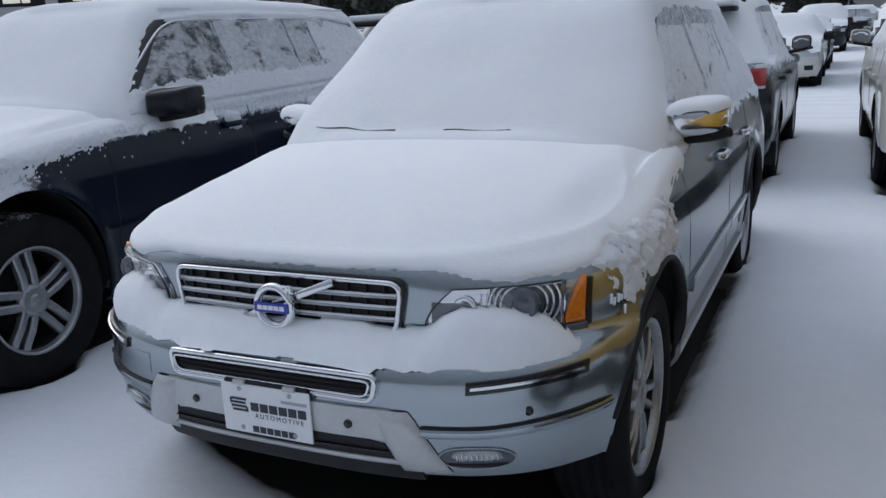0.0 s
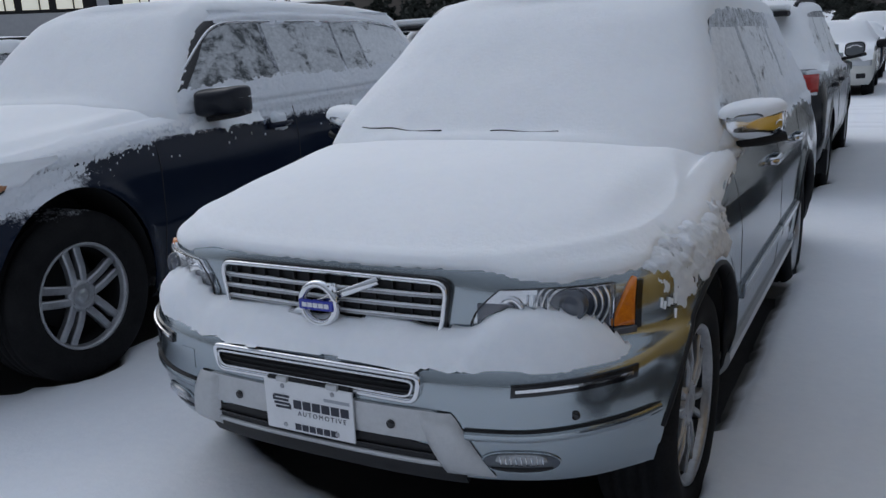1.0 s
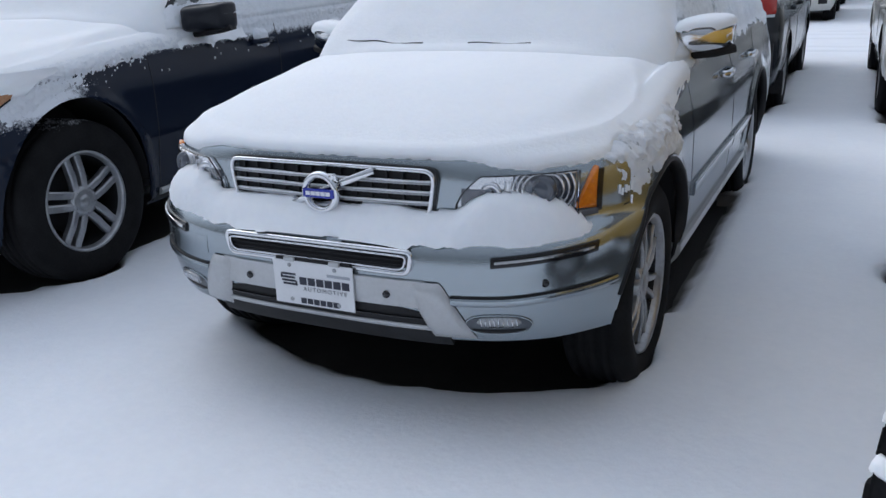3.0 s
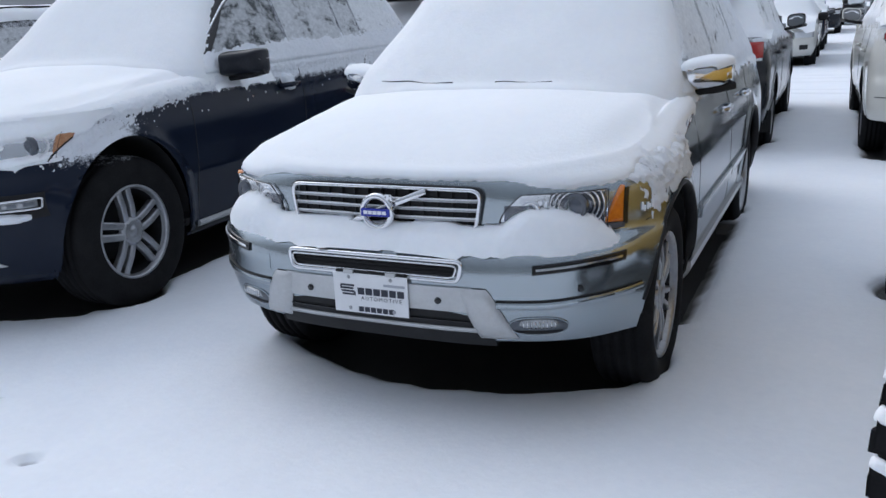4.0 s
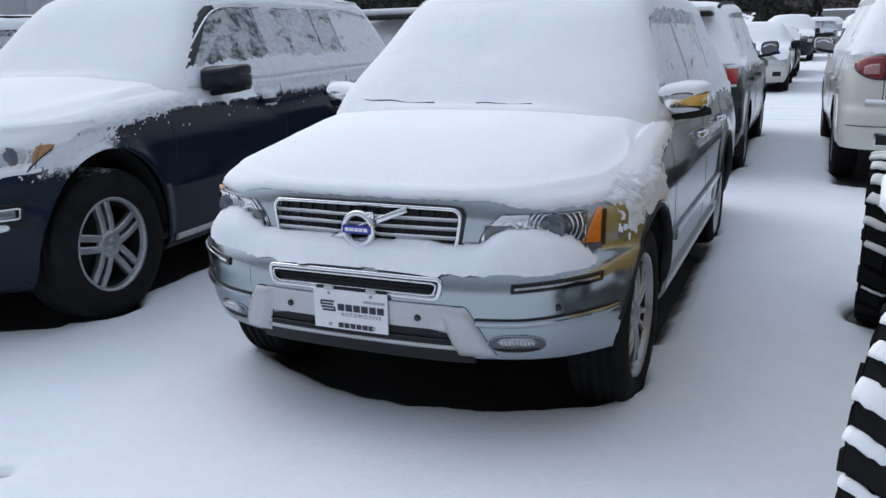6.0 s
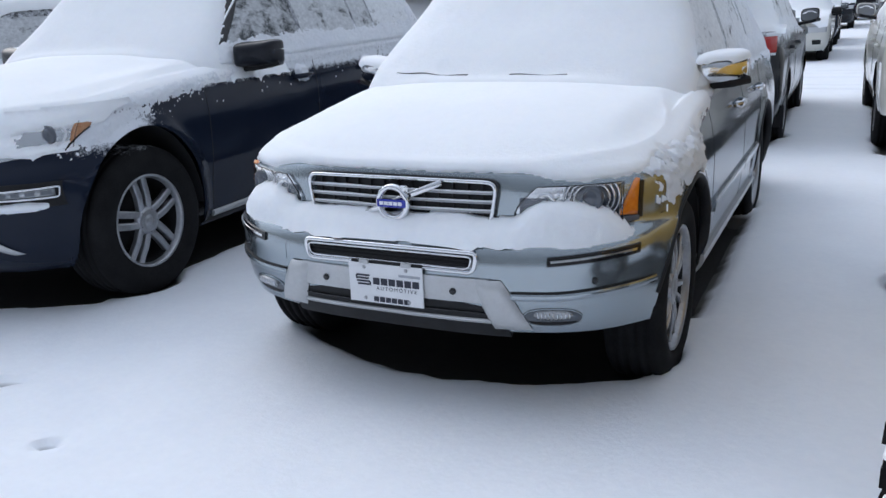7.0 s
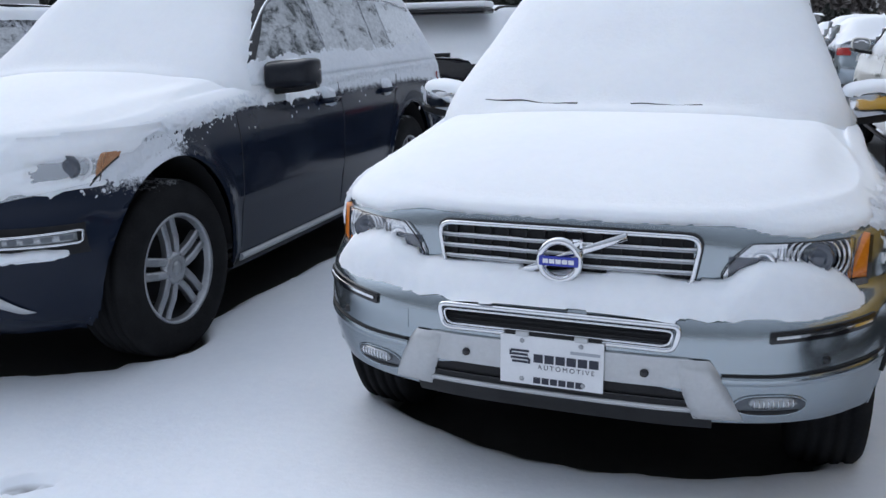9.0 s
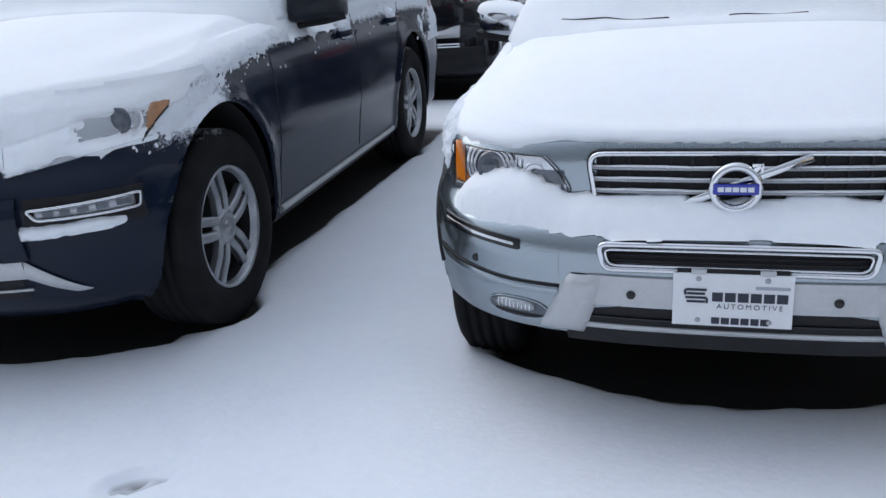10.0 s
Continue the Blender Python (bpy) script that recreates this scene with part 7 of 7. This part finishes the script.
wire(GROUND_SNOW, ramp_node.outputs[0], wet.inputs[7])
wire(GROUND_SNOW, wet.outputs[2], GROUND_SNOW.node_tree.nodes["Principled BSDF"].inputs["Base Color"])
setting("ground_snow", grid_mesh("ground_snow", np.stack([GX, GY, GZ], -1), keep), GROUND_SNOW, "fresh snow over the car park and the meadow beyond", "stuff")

ASPHALT = material("wet_asphalt", (0.02, 0.02, 0.021), 0.55)
grain(ASPHALT, 30, 6, (0.010, 0.010, 0.011), (0.034, 0.032, 0.031), coords="Object")
relief(ASPHALT, 160, 0.5, 0.006)
ax_, ay_ = axis(-4, 4, 0.2, -2400, 2400, 40), axis(-4, 8, 0.2, -600, 2600, 40)
AX, AY = np.meshgrid(ax_, ay_, indexing="ij")
setting("ground", grid_mesh("ground", np.stack([AX, AY, terrain(AX, AY) - dip(AX, AY) - 0.02 * smoothstep(12, 40, np.hypot(AX, AY))], -1)), ASPHALT, "dark wet asphalt of the car park")


# ---- distance ----
BARK = material("bark", (0.05, 0.04, 0.033), 0.9)
grain(BARK, 6, 8, (0.035, 0.028, 0.022), (0.08, 0.065, 0.055))
NEEDLES = material("dark_pine_needles", (0.030, 0.038, 0.030), 0.8)
grain(NEEDLES, 1.2, 6, (0.018, 0.024, 0.020), (0.050, 0.055, 0.045))
TWIGS = material("bare_brush", (0.10, 0.085, 0.075), 0.9)
grain(TWIGS, 1.5, 6, (0.05, 0.042, 0.038), (0.17, 0.15, 0.14))


def pine_pieces(h, rnd, wide=0.30, clumps=90):
    """Trunk, and a ragged crown of drooping sprays, each a small bent fan."""
    trunk = [sweep([(0, 0, 0), (0.02 * h, 0, 0.5 * h), (0, 0.01 * h, h)], ring_section(0.022 * h, 6))]
    crown = []
    for _ in range(clumps):
        t = rnd.random() ** 0.8
        z = h * (0.16 + 0.84 * t)
        r = h * wide * (1.05 - t) * rnd.uniform(0.45, 1.05) + 0.05 * h
        a = rnd.uniform(0, 2 * math.pi)
        c = Vector((r * math.cos(a), r * math.sin(a), z))
        s = h * rnd.uniform(0.06, 0.12) * (1.25 - 0.6 * t)
        for _ in range(3):
            d = Vector((rnd.uniform(-1, 1), rnd.uniform(-1, 1), rnd.uniform(-0.5, 0.6))).normalized()
            e = d.cross(Vector((rnd.uniform(-1, 1), rnd.uniform(-1, 1), rnd.uniform(-1, 1)))).normalized()
            p = c + d * s * 0.4
            crown.append(([tuple(p - d * s - e * s * 0.3), tuple(p - e * s * 0.8), tuple(p + d * s), tuple(p + e * s * 0.7)], [(0, 1, 2, 3)]))
    return trunk, crown


def far_tree(x, y, h, seed, wide=0.30, clumps=90, label="dark pine on the snowy rise"):
    rnd = random.Random(seed)
    th = thing("pine_tree", label, "tree", pose(x, y, float(terrain(x, y)) - 0.1), "pines on the rise")
    trunk, crown = pine_pieces(h, rnd, wide, clumps)
    part("trunk", merge("trunk", trunk), BARK, th)
    part("crown", merge("crown", crown, False), NEEDLES, th)


def woods(name, spots, label, mat=None):
    """Far woods as one mass of many separate trees."""
    rnd = random.Random(len(spots))
    pieces = []
    for x, y, h in spots:
        z = float(terrain(x, y)) - 0.2
        tr, cr = pine_pieces(h, rnd, 0.36, 64)
        for v, f in tr + cr:
            pieces.append(([(a + x, b + y, c + z) for a, b, c in v], f))
    setting(name, merge(name, pieces, False), mat or NEEDLES, label, "stuff")


rnd = random.Random(5)
spots = []
for k in range(420):
    an = radians(rnd.uniform(-22, 62))
    r = rnd.uniform(175, 240)
    spots.append((-r * math.sin(an), r * math.cos(an), rnd.uniform(5.5, 9.5)))
woods("far_woods", [q for q in spots if -q[0] / q[1] > 0.03], "dark line of pines along the ridge")
woods("bare_woods", [(x, y, h * 0.75) for x, y, h in spots if -x / y <= 0.03], "brown leafless wood beyond the snow bank", TWIGS)
hedge = []
for k in range(110):
    an = radians(rnd.uniform(-10, -2.6) if k < 60 else rnd.uniform(0.6, 3.6))
    r = rnd.uniform(104, 112)
    hedge.append((1.2 - r * math.sin(an), r * math.cos(an), rnd.uniform(1.5, 2.3)))
woods("hedge", hedge, "dark evergreen hedge along the field")
brush = []
for k in range(900):
    an = radians(rnd.uniform(-20, 60))
    r = rnd.uniform(60, 175)
    x, y = -r * math.sin(an), r * math.cos(an)
    z = float(terrain(x, y))
    s = rnd.uniform(0.25, 0.8)
    for _ in range(5):
        a, b = rnd.uniform(0, 6.28), rnd.uniform(0.3, 1.0)
        brush.append(([(x, y, z), (x + s * math.cos(a), y + s * math.sin(a), z + s * b), (x + s * 0.6 * math.cos(a + 0.6), y + s * 0.6 * math.sin(a + 0.6), z + s * b * 0.8)], [(0, 1, 2)]))
setting("meadow_brush", merge("meadow_brush", brush, False), TWIGS, "dry brush poking through the snowy meadow", "stuff")
for x, y, h, sd in ((0.6, 112, 2.6, 1), (-20, 140, 7.5, 2), (-14, 150, 6.0, 3), (7.0, 121, 1.6, 4), (-60, 120, 8.0, 5), (-66, 126, 7.5, 6)):
    far_tree(x, y, h, sd)

CONCRETE = material("pale_wall_panels", (0.42, 0.42, 0.42), 0.8)
grain(CONCRETE, 0.4, 10, (0.36, 0.36, 0.37), (0.46, 0.46, 0.46))
# added emission stands for the bright sky seen through the glass
PANE = material("glowing_window_pane", (0.80, 0.80, 0.70), 0.12)
PANE.node_tree.nodes["Principled BSDF"].inputs["Emission Color"].default_value = (1.0, 0.97, 0.80, 1)
PANE.node_tree.nodes["Principled BSDF"].inputs["Emission Strength"].default_value = 0.5
TAN = material("tan_wall", (0.22, 0.19, 0.165), 0.85)
grain(TAN, 0.3, 9, (0.18, 0.155, 0.135), (0.25, 0.215, 0.185))


def showroom():
    """A long low building: blind upper wall, a band of tall windows in dark frames, a dark plinth."""
    th = thing("showroom", "pale panelled building with a dark window band", "building", pose(-59.6, 32.7, 0, 0, 0, 46))
    part("wall", bevel_box("wall", 0, 0, 9.5, 34.0, 16.0, 6.2, 0.05), CONCRETE, th)
    part("window_band", bevel_box("window_band", 0, 0.1, 5.5, 33.4, 15.6, 1.8, 0.05), BLACK, th)
    part("plinth", bevel_box("plinth", 0, 0, 2.35, 33.8, 15.9, 4.7, 0.05), CONCRETE, th)
    part("roof_edge", bevel_box("roof_edge", 0, 0, 12.7, 34.6, 16.6, 0.25, 0.05), CONCRETE, th)
    for k in range(17):
        x = -16 + 2.0 * k
        if k % 4 != 3:
            w = part("window", bevel_box("window", x, -7.78, 5.45, 1.55, 0.12, 1.05, 0.02), PANE, th, "window pane with an added glow")
            part("window_bar", bevel_box("window_bar", x + 0.25, -7.86, 5.45, 0.09, 0.08, 1.05, 0.01), BLACK, w)
        else:
            part("pier", bevel_box("pier", x, -7.95, 3.2, 0.7, 0.4, 6.4, 0.03), CONCRETE, th)
    part("wall_lamp", bevel_box("wall_lamp", 17.2, -7.6, 8.6, 0.9, 0.5, 0.35, 0.05), NAVY, th)


def long_building(x, y, L, h, turn, nm="warehouse"):
    th = thing(nm, "long tan flat-roofed building far beyond the trees", "building", pose(x, y, float(terrain(x, y)), 0, 0, turn))
    part("wall", bevel_box("wall", 0, 0, h / 2, L, 14, h, 0.1), TAN, th)
    part("roof", bevel_box("roof", 0, 0, h + 0.2, L + 0.6, 14.6, 0.4, 0.05), SNOW, th)
    part("upper_block", bevel_box("upper_block", L * 0.18, 0, h + 1.2, L * 0.22, 10, 2.2, 0.1), TAN, th)
    for k in range(int(L / 6)):
        part("window", bevel_box("window", -L / 2 + 3 + 6 * k, -7.05, h * 0.6, 2.2, 0.12, 1.4, 0.02), BLACK, th)


def lamp_post(x, y, h=8.5, arm=1.2):
    th = thing("lamp_post", "tall pale metal car-park lamp post on a concrete foot", "street lamp", pose(x, y, 0), "lamp posts of the car park")
    part("pole", merge("pole", [sweep([(0, 0, 0), (0, 0, h * 0.5), (0, 0, h)], ring_section(0.09, 10))]), SATIN, th)
    part("foot", merge("foot", [([(q[1], q[2], q[0]) for q in v], f) for v, f in [lathe([(0, 0.3), (0.75, 0.3), (0.75, 0.0)], 20)]]), CONCRETE, th)
    head = part("lamp_head", bevel_box("lamp_head", arm / 2, 0, h + 0.05, arm, 0.35, 0.14, 0.03), SATIN, th)
    part("arm_bracket", bevel_box("arm_bracket", 0.1, 0, h - 0.15, 0.3, 0.08, 0.25, 0.02), SATIN, head)


showroom()
long_building(-105, 205, 90, 10.5, 12)
lamp_post(-39.5, 45.5)
lamp_post(-21.0, 42.5)
lamp_post(-31.0, 47.5)
lamp_post(-36.5, 49.5, 7.0)
